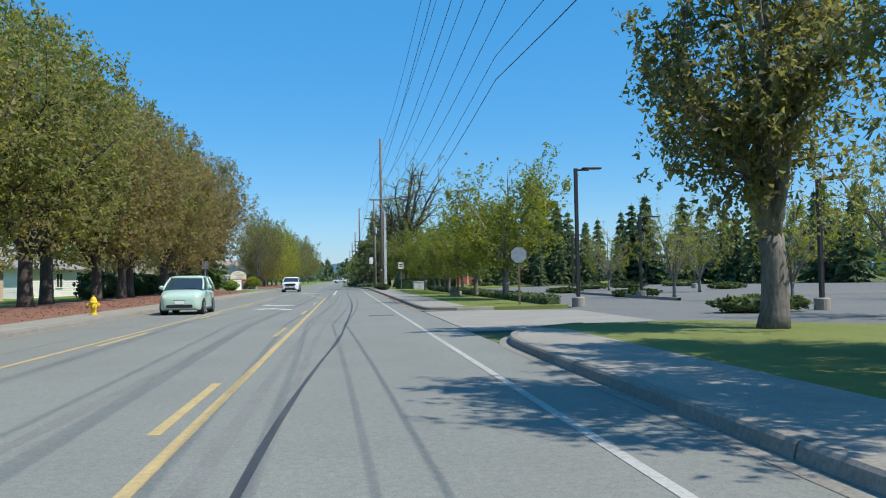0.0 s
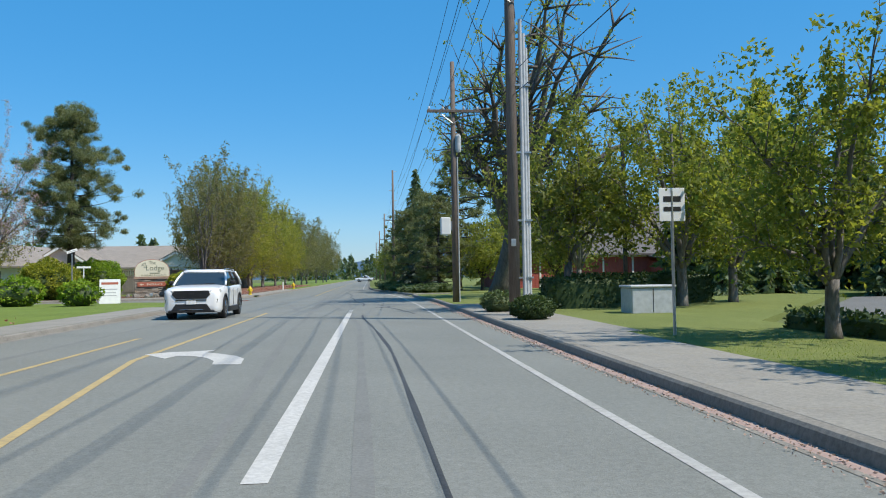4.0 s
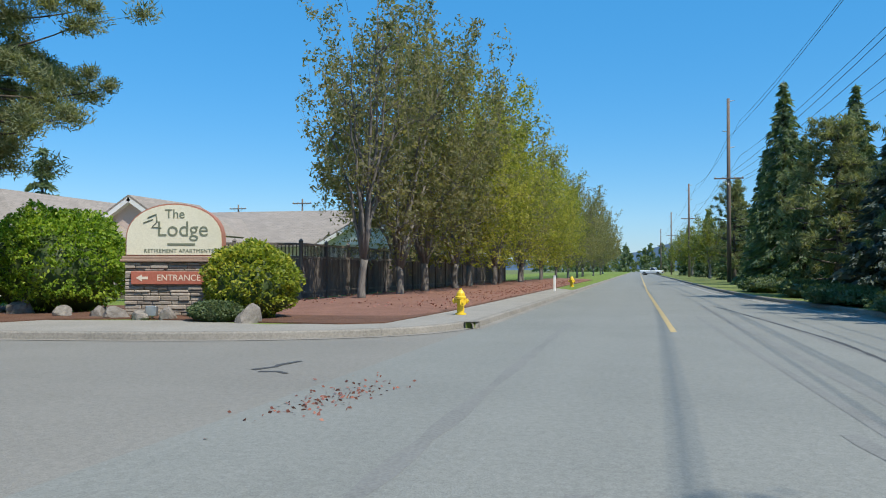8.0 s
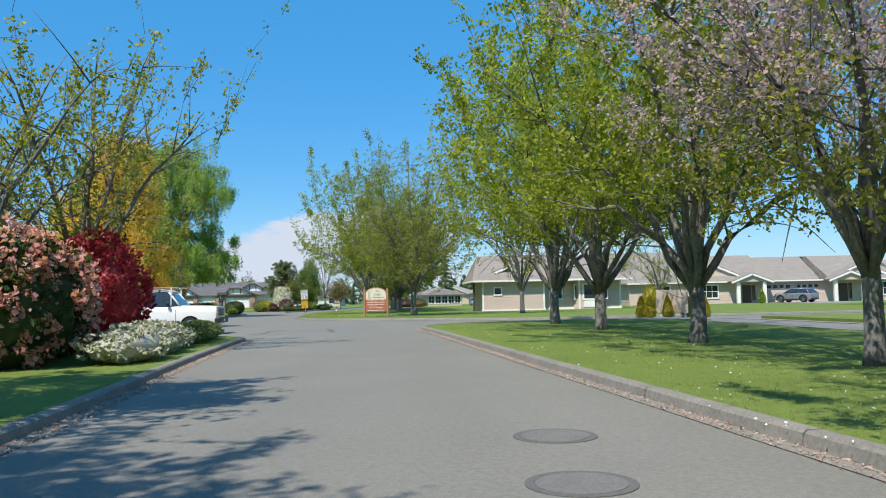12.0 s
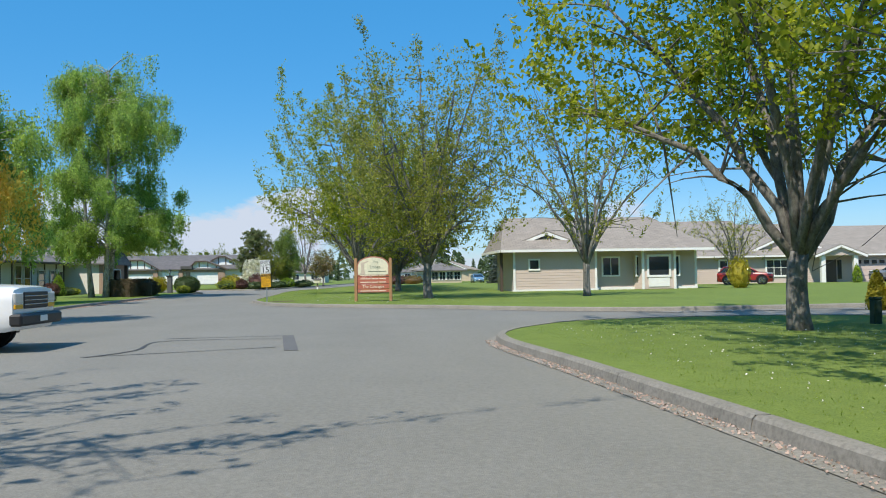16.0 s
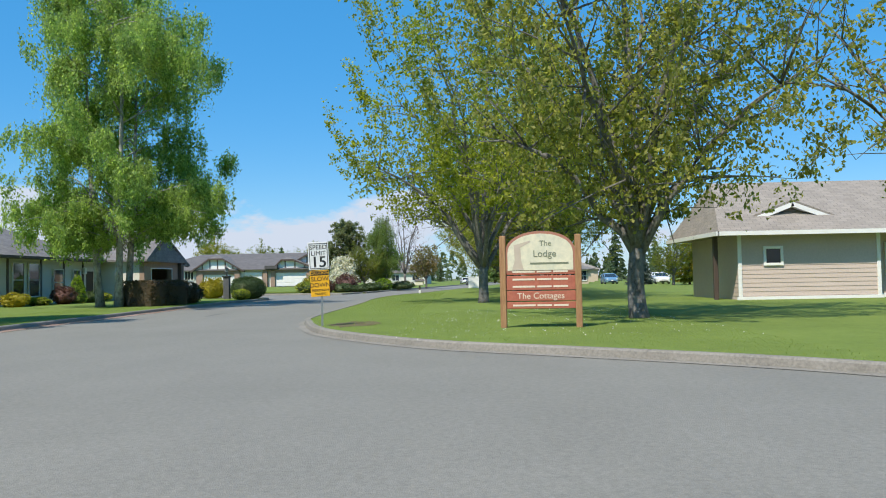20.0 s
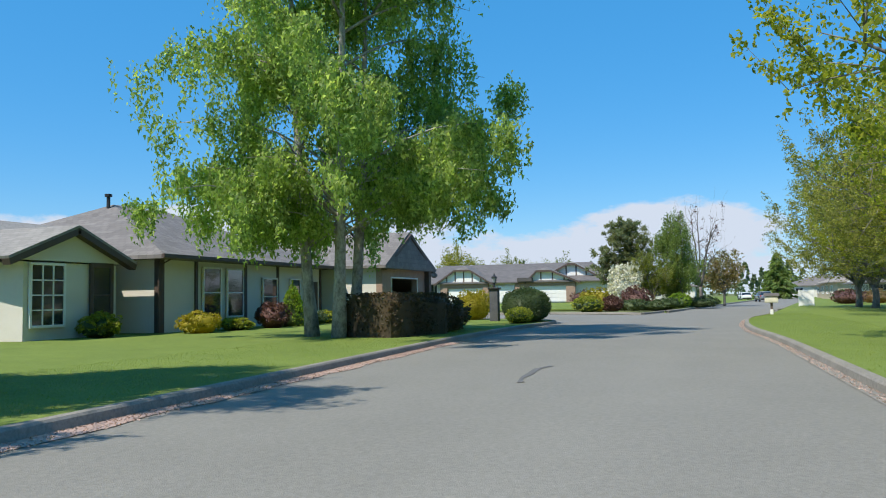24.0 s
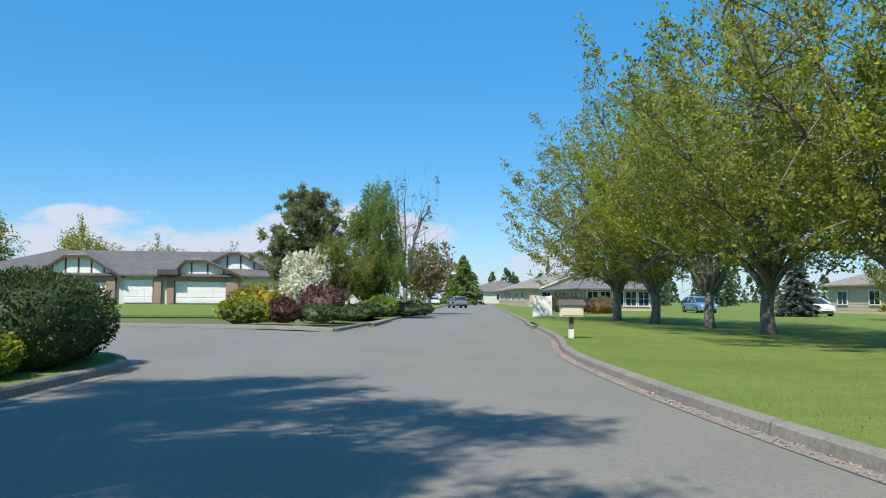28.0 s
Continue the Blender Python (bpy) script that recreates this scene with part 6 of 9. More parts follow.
for i, (x, y, r, h, me, lab) in enumerate([(-136.0, 91.8, 1.1, 1.05, L_RHODO, "clipped olive ball shrub on the island"), (-138.5, 92.0, 1.2, 1.65, L_GOLD, "clipped yellow ball shrub on the island"), (-137.4, 93.35, 0.72, 1.05, L_PLUM, "plum-coloured rounded shrub on the island"), (-138.6, 94.8, 1.0, 0.8, L_JUNIPER, "low grey-green shrub in the garden bed"), (-142.0, 94.6, 1.2, 1.7, L_PLUM, "brownish rounded shrub on the island"), (-141, 96, 0.9, 0.6, L_JUNIPER, "low grey-green shrub in the garden bed"), (-146, 96.6, 1.3, 0.8, L_HEDGE_SHADE, "low dark shrub by the kerb"), (-145, 91.2, 1.6, 1.3, L_PLUM, "brownish rounded shrub on the island"), (-152, 99.4, 1.5, 0.9, L_HEDGE_SHADE, "low dark shrub by the kerb"), (-162, 88, 1.6, 1.6, L_PLUM, "brown-leaved shrub by the garages"), (-149, 97.6, 1.0, 1.2, L_GREEN, "bright green shrub beside the street")]):
    shrub("island_shrub", x, y, r, r, h, me, lab, 110 + i, 1900, 0.07, group="shrubs on the island")
shrub("magnolia", -149.3, 93.3, 1.5, 1.5, 3.6, L_MAGN, "white flowering shrub among the greenery", 130, 3200, 0.13, rough=0.16)
shrub("orange_shrub", -165, 115.3, 1.3, 1.5, 1.25, L_RED, "orange-brown rounded shrub by the far street", 131, 1800, 0.09)
# house with the birches
for i, (x, y, rx, h, me, lab) in enumerate([(-104.6, 82.0, 0.95, 0.75, L_GOLD, "golden yellow low shrub under the window"), (-109.3, 82.3, 0.75, 1.05, L_PLUM, "brownish clipped shrub under the window"), (-107.0, 82.0, 0.6, 0.45, L_RHODO, "small shrub among stones"), (-112.7, 82.2, 0.8, 0.7, L_JUNIPER, "low grey-green shrub in the garden bed"), (-114.6, 82.0, 0.8, 0.6, L_RHODO, "low olive garden shrub by the house front"), (-101.3, 80.4, 0.6, 0.8, L_RHODO, "small twiggy shrub by the wall")]):
    shrub("foundation_shrub", x, y, rx, 0.7, h, me, lab, 140 + i, 1500, 0.06, group="shrubs along the house front")
shrub("cone_shrub", -111.0, 82.3, 0.7, 0.7, 1.75, L_GREEN, "bright green conical dwarf spruce", 150, 2200, 0.06, conical=True)
hedge("hedge", -84, 84.5, -79, 83, 1.2, 0.8, L_HEDGE_SHADE, "dark low hedge at the lawn's edge", 151)
shrub("dark_shrub", -86.5, 90.0, 1.3, 1.0, 0.7, L_HEDGE_SHADE, "dark low shrub on the shaded lawn", 152, 1800, 0.07)
for i, (x, y) in enumerate([(-163, 112.5), (-170, 113.5), (-178, 115), (-190, 116.5), (-200, 118)]):
    shrub("round_shrub", x, y, 2.2, 1.4, 1.3, (L_PLUM, L_HEDGE_SHADE)[i % 2], "rounded shrub along the far street", 160 + i, 1200, 0.1, group="far street shrubs")

# boulders in the corner bed
def boulder(x, y, s, seed, label="weathered grey boulder half sunk in the bed"):
    bm = bmesh.new()
    bmesh.ops.create_icosphere(bm, subdivisions=3, radius=1)
    rr = random.Random(seed)
    cuts = [(Vector((rr.gauss(0, 1), rr.gauss(0, 1), rr.gauss(0, 0.8))).normalized(), rr.uniform(0.62, 0.86)) for _ in range(11)]
    for v in bm.verts:
        c = v.co.normalized()
        f = min([1.0] + [d / c.dot(q) for q, d in cuts if c.dot(q) > 0.05]) * (1 + 0.07 * noise.noise(c * 3.0 + Vector((seed, 0, 0))))
        v.co = Vector((c.x * f * s[0], c.y * f * s[1], max(-0.35, c.z * f * 0.8) * s[2]))
    bm.verts.index_update()
    sh = Shape().add([v.co.copy() for v in bm.verts], [[v.index for v in f.verts] for f in bm.faces])
    bm.free()
    ob = sh.make("boulder", BOULDER)
    ob.matrix_world = pose(x, y, 0.17, 0, 0, rr.uniform(0, 360))
    tagged(ob, label, "boulder", "boulders in the corner bed")


for i, (x, y, s) in enumerate([(-18.9, 114.0, (0.26, 0.24, 0.42)), (-18.5, 115.4, (0.75, 0.5, 0.4)), (-19.2, 117.9, (0.4, 0.35, 0.5)), (-17.6, 117.4, (0.36, 0.26, 0.28)), (-16.0, 117.1, (0.35, 0.25, 0.3)), (-15.2, 116.9, (0.3, 0.22, 0.25)), (-12.5, 116.6, (0.36, 0.3, 0.46)), (-14.6, 117.0, (0.25, 0.2, 0.3)), (-16.6, 117.3, (0.22, 0.2, 0.3))]):
    boulder(x, y, s, i + 3)

# ---- buildings ----
def hip(x0, y0, x1, y1, z0, z1, inset0, inset1, over=0.5, along="y", thick=0.14):
    """A hipped roof; inset: how far the ridge stops short of each end (0: a gable end)."""
    x0, y0, x1, y1 = x0 - over, y0 - over, x1 + over, y1 + over
    if along == "y":
        xm = (x0 + x1) / 2
        r = [(xm, y0 + inset0, z1), (xm, y1 - inset1, z1)]
    else:
        ym = (y0 + y1) / 2
        r = [(x0 + inset0, ym, z1), (x1 - inset1, ym, z1)]
    c = [(x0, y0, z0), (x1, y0, z0), (x1, y1, z0), (x0, y1, z0)]
    d = [(x, y, z - thick) for x, y, z in c]
    v = c + r + d
    if along == "y":
        f = [(0, 1, 4), (1, 2, 5, 4), (2, 3, 5), (3, 0, 4, 5)]
    else:
        f = [(0, 1, 5, 4), (1, 2, 5), (2, 3, 4, 5), (3, 0, 4)]
    f += [(0, 6, 7, 1), (1, 7, 8, 2), (2, 8, 9, 3), (3, 9, 6, 0), (9, 8, 7, 6)]
    return Shape().add(v, f)


def lap_wall(parent, material, x0, y0, x1, y1, z0, z1, lap=0.19, t=0.02):
    """Four walls of overlapping boards, each board ring a piece of its own."""
    w = part("wall", Shape().box(x0, y0, z0, x1, y1, z1), material, parent)
    z = z0
    while z < z1 - 0.01:
        h = min(lap, z1 - z)
        v = [(x0 - t, y0 - t, z), (x1 + t, y0 - t, z), (x1 + t, y1 + t, z), (x0 - t, y1 + t, z), (x0 - 0.003, y0 - 0.003, z + h), (x1 + 0.003, y0 - 0.003, z + h), (x1 + 0.003, y1 + 0.003, z + h), (x0 - 0.003, y1 + 0.003, z + h)]
        part("board", Shape().add(v, [(0, 1, 5, 4), (1, 2, 6, 5), (2, 3, 7, 6), (3, 0, 4, 7), (3, 2, 1, 0)]), material, w)
        z += h
    return w


def window(parent, m, w, h, trim=None, cols=2, rows=1, rim=0.09, label="white-framed window"):
    """A window standing in the x-z plane and facing -y: frame with bars, glass behind."""
    f = Shape()
    for a in ((-w / 2 - rim, -0.07, -rim, -w / 2, 0.02, h + rim), (w / 2, -0.07, -rim, w / 2 + rim, 0.02, h + rim), (-w / 2, -0.07, -rim, w / 2, 0.02, 0), (-w / 2, -0.07, h, w / 2, 0.02, h + rim)):
        f.cbox(*a, 0.01)
    for i in range(1, cols):
        x = -w / 2 + w * i / cols
        f.box(x - 0.025, -0.055, 0, x + 0.025, 0.0, h)
    for j in range(1, rows):
        z = h * j / rows
        f.box(-w / 2, -0.05, z - 0.02, w / 2, 0.0, z + 0.02)
    o = part("window", f, trim or WHITE, parent, label)
    o.matrix_local = m
    part("pane", Shape().box(-w / 2, -0.03, 0, w / 2, -0.015, h), GLASS, o)
    return o


def garage_door(parent, m, w, h, material=None, lights=True):
    o = part("garage_door", Shape().box(-w / 2, -0.015, 0, w / 2, 0.02, h), material or WHITE, parent, "taupe panelled garage door" if material else "white panelled garage door")
    o.matrix_local = m
    me = Shape().cbox(-w / 8 + 0.04, -0.035, 0.04, w / 8 - 0.04, -0.012, h / 4 - 0.04, 0.012).mesh("panel", material or WHITE)
    for j in range(4):
        for i in range(4):
            p = new("panel", me)
            p.parent = o
            p.matrix_local = pose(-w / 2 + w * (i + 0.5) / 4, 0, h * j / 4)
    if lights:
        for i in range(4):
            part("pane", Shape().box(-w / 2 + w * i / 4 + 0.12, -0.04, h * 0.79, -w / 2 + w * (i + 1) / 4 - 0.12, -0.036, h * 0.95), GLASS, o)
    return o


def gable_face(parent, m, w, h, material, trim, name="gable", posts=0, deep=0.3, roof=None):
    """A small triangular gable facing -y with barge boards."""
    s = Shape().add([(-w / 2, 0, 0), (w / 2, 0, 0), (0, 0, h), (-w / 2, deep, 0), (w / 2, deep, 0), (0, deep, h)], [(0, 1, 2), (5, 4, 3), (0, 3, 4, 1), (1, 4, 5, 2), (2, 5, 3, 0)])
    o = part(name, s, material, parent)
    o.matrix_local = m
    b = Shape()
    a = math.atan2(h, w / 2)
    ln = math.hypot(h, w / 2) + 0.35
    for sg in (-1, 1):
        mm = Matrix.Translation((0, 0, h + 0.12)) @ Matrix.Rotation(sg * a, 4, "Y")
        b.box(0 if sg > 0 else -ln, -0.3, -0.2, ln if sg > 0 else 0, 0.0, 0.0, mm)
    part("barge_board", b, trim, o)
    for i in range(posts):
        x = -w / 2 + w * (i + 1) / (posts + 1)
        hh = h * (1 - abs(x) / (w / 2)) - 0.05
        part("timber", Shape().box(x - 0.06, -0.03, 0, x + 0.06, 0.0, hh), trim, o)
    if roof:
        r = Shape()
        for sg in (-1, 1):
            mm = Matrix.Translation((0, 0, h + 0.16)) @ Matrix.Rotation(sg * a, 4, "Y")
            r.box(0 if sg > 0 else -ln, -0.3, -0.04, ln if sg > 0 else 0, deep + 2.6, 0.05, mm)
        part("gable_roof", r, roof, o, uv=True)
    return o


EAST, SOUTH, NORTH = 90, 0, 180


def face(x, y, z, turn):
    return pose(x, y, z, 0, 0, turn)


# taupe house on the island (faces east)
ha = thing("house", Matrix.Translation((-2.21, 4.25, 0.1)) @ Matrix.Scale(0.957, 4), "single-storey taupe lap-sided house with white trim and hipped shingle roof", "house")
lap_wall(ha, SIDING, -104.4, 118.9, -97.4, 125.0, 0, 3.0)
lap_wall(ha, SIDING, -104.4, 125.0, -98.2, 132.8, 0, 3.0)
part("roof", hip(-104.4, 118.6, -97.4, 132.8, 3.02, 5.55, 1.0, 3.2, 0.75), ROOF_TAUPE, ha, uv=True)
part("gutter", Shape().box(-96.72, 117.8, 2.82, -96.6, 133.6, 3.0).box(-105.2, 117.73, 2.82, -96.6, 117.85, 3.0), WHITE, ha)
part("skirt_board", Shape().box(-97.42, 118.8, -0.05, -97.33, 125.1, 0.16).box(-98.25, 125, -0.05, -98.12, 132.9, 0.2), WHITE, ha)
for y in (118.95, 124.95):
    part("corner_board", Shape().cbox(-97.43, y - 0.08, 0, -97.34, y + 0.08, 2.95, 0.01), WHITE, ha)
part("corner_board", Shape().cbox(-98.25, 132.7, 0, -98.14, 132.88, 2.95, 0.01), WHITE, ha)
window(ha, face(-97.38, 120.4, 1.62, EAST), 0.62, 0.62, None, 1, 1, 0.12)
window(ha, face(-98.18, 126.3, 1.1, EAST), 1.15, 1.25, None, 2, 1, 0.12)
bay = part("bay", Shape().prism([(-98.2, 128.0), (-97.5, 128.5), (-97.5, 130.9), (-98.2, 131.4)], 0.05, 2.9), SIDING, ha)
window(bay, face(-97.49, 129.7, 1.05, EAST), 1.5, 1.35, None, 1, 1, 0.16)
window(bay, face(-97.85, 128.25, 1.05, 125.5), 0.42, 1.35, None, 1, 1, 0.1)
window(bay, face(-97.85, 131.15, 1.05, 54.5), 0.42, 1.35, None, 1, 1, 0.1)
part("bay_panel", Shape().cbox(-97.5, 128.9, 0.2, -97.45, 130.5, 0.85, 0.01), WHITE, bay)
for y in (128.5, 130.9):
    part("bay_post", Shape().cbox(-97.56, y - 0.09, 0, -97.42, y + 0.09, 2.9, 0.01), WHITE, bay)
gable_face(ha, face(-98.1, 121.5, 3.4, EAST), 4.2, 0.8, ROOF_TAUPE, WHITE, "roof_gable", 0, 1.2, ROOF_TAUPE)
part("porch_post", Shape().cbox(-98.3, 118.05, 0, -98.1, 118.25, 2.85, 0.02), BROWN_TRIM, ha)
for y in (122, 127.5):
    part("roof_vent", Shape().cbox(-101.2, y, 5.0, -100.9, y + 0.3, 5.35, 0.03), ROOF_TAUPE, ha)

# long low row of houses beyond the lane (faces the lawn)
ROW = pose(-113.0, 146.8, 0.1, 0, 0, 84)


def row_house(x0, x1, top, label, bits):
    h = thing("house", ROW, label, "house", "low row of houses")
    lap_wall(h, SIDING, x0, 0, x1, 11, 0, 2.6)
    part("roof", hip(x0, 0, x1, 11, 2.63, top, 0.2 if x0 > 0 else 3.5, 0.2 if x1 < 20 else 3.5, 0.6, "x"), ROOF_TAUPE, h, uv=True)
    part("gutter", Shape().box(x0 - 0.3, -0.72, 2.46, x1 + 0.3, -0.6, 2.61), WHITE, h)
    for kind, x, w in bits:
        if kind == "garage":
            garage_door(h, face(x, -0.05, 0.0, SOUTH), w, 2.15, SIDING)
        if kind == "window":
            window(h, face(x, -0.05, 0.75, SOUTH), w, 1.4, None, 4 if w > 2 else 2, 2, 0.16)
        if kind == "gable":
            gable_face(h, face(x, 0.6, 3.15, SOUTH), w, w * 0.22, SIDING, WHITE, "gable", 0, 0.5, ROOF_TAUPE)
        if kind == "porch":
            gable_face(h, face(x, -1.9, 2.5, SOUTH), w, w * 0.2, SIDING, WHITE, "porch_gable", 0, 1.8, ROOF_TAUPE)
            for sg in (-1, 1):
                part("column", Shape().cbox(x + sg * (w / 2 - 0.6) - 0.2, -1.85, 0, x + sg * (w / 2 - 0.6) + 0.2, -1.45, 2.5, 0.03), WHITE, h)
            part("door", Shape().cbox(x - 0.5, -0.1, 0, x + 0.5, -0.04, 2.1, 0.03), BROWN_TRIM, h)
            part("sidelight", Shape().cbox(x + 0.62, -0.08, 0.3, x + 1.0, -0.03, 2.1, 0.01), GLASS, h)
    return h


row_house(-9, 6.6, 5.9, "low taupe house with a white-framed window and columned porch", [("window", 0.0, 2.6), ("gable", 1.0, 6.4), ("porch", 4.7, 4.2), ("window", -5.0, 1.4)])
row_house(6.62, 13.6, 5.6, "low taupe house with two garage doors", [("garage", 8.4, 2.9), ("garage", 11.75, 2.7)])
row_house(13.62, 22.9, 5.6, "low taupe house with a columned gable porch", [("porch", 15.9, 4.4), ("gable", 18.4, 5.4), ("window", 20.5, 2.0)])
row_house(23.4, 36, 4.9, "low taupe house beyond the porch with tall windows", [("window", 26.2, 2.0), ("porch", 30.4, 3.6)])
driveway = Shape().prism([(6.8, -14.0), (13.4, -14.0), (13.4, -0.15), (6.8, -0.15)], -0.1, 0.035).make("driveway_row", CONCRETE)
driveway.matrix_world = ROW
tagged(driveway, "pale concrete driveway before the garage doors", "driveway", "", "structure")
bk = thing("house", ROW, "roof of a further low house behind the row", "house")
lap_wall(bk, SIDING, -14, 20, 8, 32, 0, 2.9)
part("roof", hip(-14, 20, 8, 32, 2.95, 7.6, 4, 4, 0.6, "x"), ROOF_TAUPE, bk, uv=True)

# cream house with brown timbers and grey shake roof (faces north)
hb = thing("house", pose(0, 0, 0.1), "cream stucco house with dark brown timber trim and grey shake roof", "house")
part("wall", Shape().box(-117.5, 68.5, 0, -104.4, 80.4, 2.85), STUCCO, hb)
part("wall", Shape().box(-126.5, 70, 0, -117.5, 80.0, 2.85), STUCCO, hb)
part("wall", Shape().box(-104.4, 69, 0, -98.5, 77.5, 2.85), STUCCO, hb)
part("roof", hip(-117.5, 68.5, -104.4, 80.4, 2.9, 5.6, 5.5, 5.2, 0.7, "x"), ROOF_GREY, hb, uv=True)
part("roof", hip(-106.6, 69, -98.5, 77.5, 2.9, 4.5, 0.2, 4.0, 0.7, "x"), ROOF_LIGHT, hb, uv=True)
gw = part("garage_wing", Shape().box(-125.2, 83.35, 2.3, -118.0, 83.7, 2.85).box(-125.2, 83.35, 0, -123.3, 83.7, 2.31).box(-119.2, 83.35, 0, -118.0, 83.7, 2.31).box(-125.2, 79, 0, -124.9, 83.35, 2.85), BRICK, hb, "brick garage front with an open door")
part("side_wall", Shape().box(-118.3, 79.5, 0, -118.0, 83.35, 2.85), STUCCO, gw, "sunlit cream stucco side wall")
part("garage_inside", Shape().box(-124.9, 79.0, 0.01, -118.3, 79.1, 2.7).box(-124.9, 79.1, 2.6, -118.3, 83.3, 2.7), INSIDE, gw)
part("door_track", Shape().tube([(-123.3, 83.72, 0.05), (-123.3, 83.72, 2.3), (-119.2, 83.72, 2.3), (-119.2, 83.72, 0.05)], 0.05, 5), WHITE, gw)
part("pillar", Shape().cbox(-125.0, 83.7, 0, -124.6, 84.0, 2.8, 0.02), BROWN_TRIM, gw)
part("workbench", Shape().cbox(-122.5, 79.2, 0.0, -119.5, 79.8, 0.95, 0.02), WHITE, gw, "white cabinets along the garage wall")
part("roof", hip(-125.2, 76, -118.0, 83.6, 2.9, 4.9, 0.2, 0.2, 0.5, "y"), ROOF_GREY, hb, uv=True)
gable_face(hb, face(-121.6, 83.75, 2.88, NORTH), 7.2, 1.8, STUCCO, BROWN_TRIM, "gable", 5, 0.1)
for x in (-104.5, -106.6, -110.2, -113.0, -115.6, -117.4):
    part("timber", Shape().cbox(x - 0.09, 80.38, 0, x + 0.09, 80.46, 2.85, 0.01), BROWN_TRIM, hb)
part("timber", Shape().cbox(-104.42, 80.2, 0, -104.32, 80.45, 2.85, 0.01), BROWN_TRIM, hb)
for x, w in ((-107.6, 1.15), (-109.3, 1.15), (-112.2, 1.2), (-114.6, 0.9)):
    window(hb, face(x, 80.45, 0.55, NORTH), w, 1.95 if w < 1.18 and x > -110 else 1.6, None, 1, 2, 0.07)
part("gutter", Shape().box(-118.2, 81.08, 2.78, -103.6, 81.2, 2.92), BROWN_TRIM, hb)
part("downpipe", Shape().tube([(-104.3, 81.05, 2.8), (-104.2, 80.5, 2.5), (-104.2, 80.5, 0.1)], 0.04, 6), BROWN_TRIM, hb)
part("door", Shape().cbox(-117.1, 80.36, 0, -116.1, 80.44, 2.1, 0.02), BROWN_TRIM, hb)
ep = part("entry_bay", Shape().prism([(-98.6, 77.5), (-103.2, 77.5), (-103.0, 79.6), (-98.9, 79.6)][::-1], 0, 2.5), STUCCO, hb)
window(ep, face(-99.8, 79.65, 0.5, NORTH), 1.3, 1.9, None, 3, 4, 0.09)
window(ep, face(-102.2, 79.65, 0.5, NORTH), 0.8, 1.9, BROWN_TRIM, 1, 2, 0.16)
gable_face(hb, face(-100.8, 79.7, 2.55, NORTH), 5.0, 1.0, STUCCO, BROWN_TRIM, "entry_gable", 0, 0.4, ROOF_LIGHT)
part("roof_vent", Shape().lathe([(0.08, 0), (0.08, 0.5), (0.16, 0.5), (0.16, 0.62)], 8, pose(-108.5, 74.5, 5.4)), DARK_METAL, hb)
w2 = part("second_wing", Shape().box(-135.6, 70, 0, -126.51, 80.0, 2.85), STUCCO, hb, "further cream stucco wing with a brick front")
part("brick_front", Shape().box(-135.6, 80.0, 2.2, -126.6, 80.3, 2.85).box(-135.6, 80.0, 0, -134.4, 80.3, 2.21).box(-131.6, 80.0, 0, -130.6, 80.3, 2.21).box(-127.8, 80.0, 0, -126.6, 80.3, 2.21), BRICK, w2)
for x in (-133.0, -129.2):
    garage_door(hb, face(x, 80.06, 0.0, NORTH), 2.78, 2.2, SIDING, False)
part("roof", hip(-135.6, 72, -126.6, 80.2, 2.9, 4.9, 0.2, 0.2, 0.5, "y"), ROOF_GREY, hb, uv=True)
gable_face(hb, face(-131.1, 80.4, 2.88, NORTH), 9.0, 1.95, STUCCO, BROWN_TRIM, "gable", 5, 0.1)
part("lantern", Shape().cbox(-115.75, 80.45, 1.9, -115.45, 80.65, 2.35, 0.03), WHITE, hb)

# garage house far west (faces east)
hc = thing("house", pose(0, 0, 0.55), "long low house with white garage doors and half-timbered gables", "house")
part("wall", Shape().box(-188, 61, -0.5, -175, 88.5, 2.7), STUCCO, hc)
part("roof", hip(-188, 61, -175, 88.5, 2.55, 5.0, 6.5, 3.0, 0.7), ROOF_DARK, hc, uv=True)


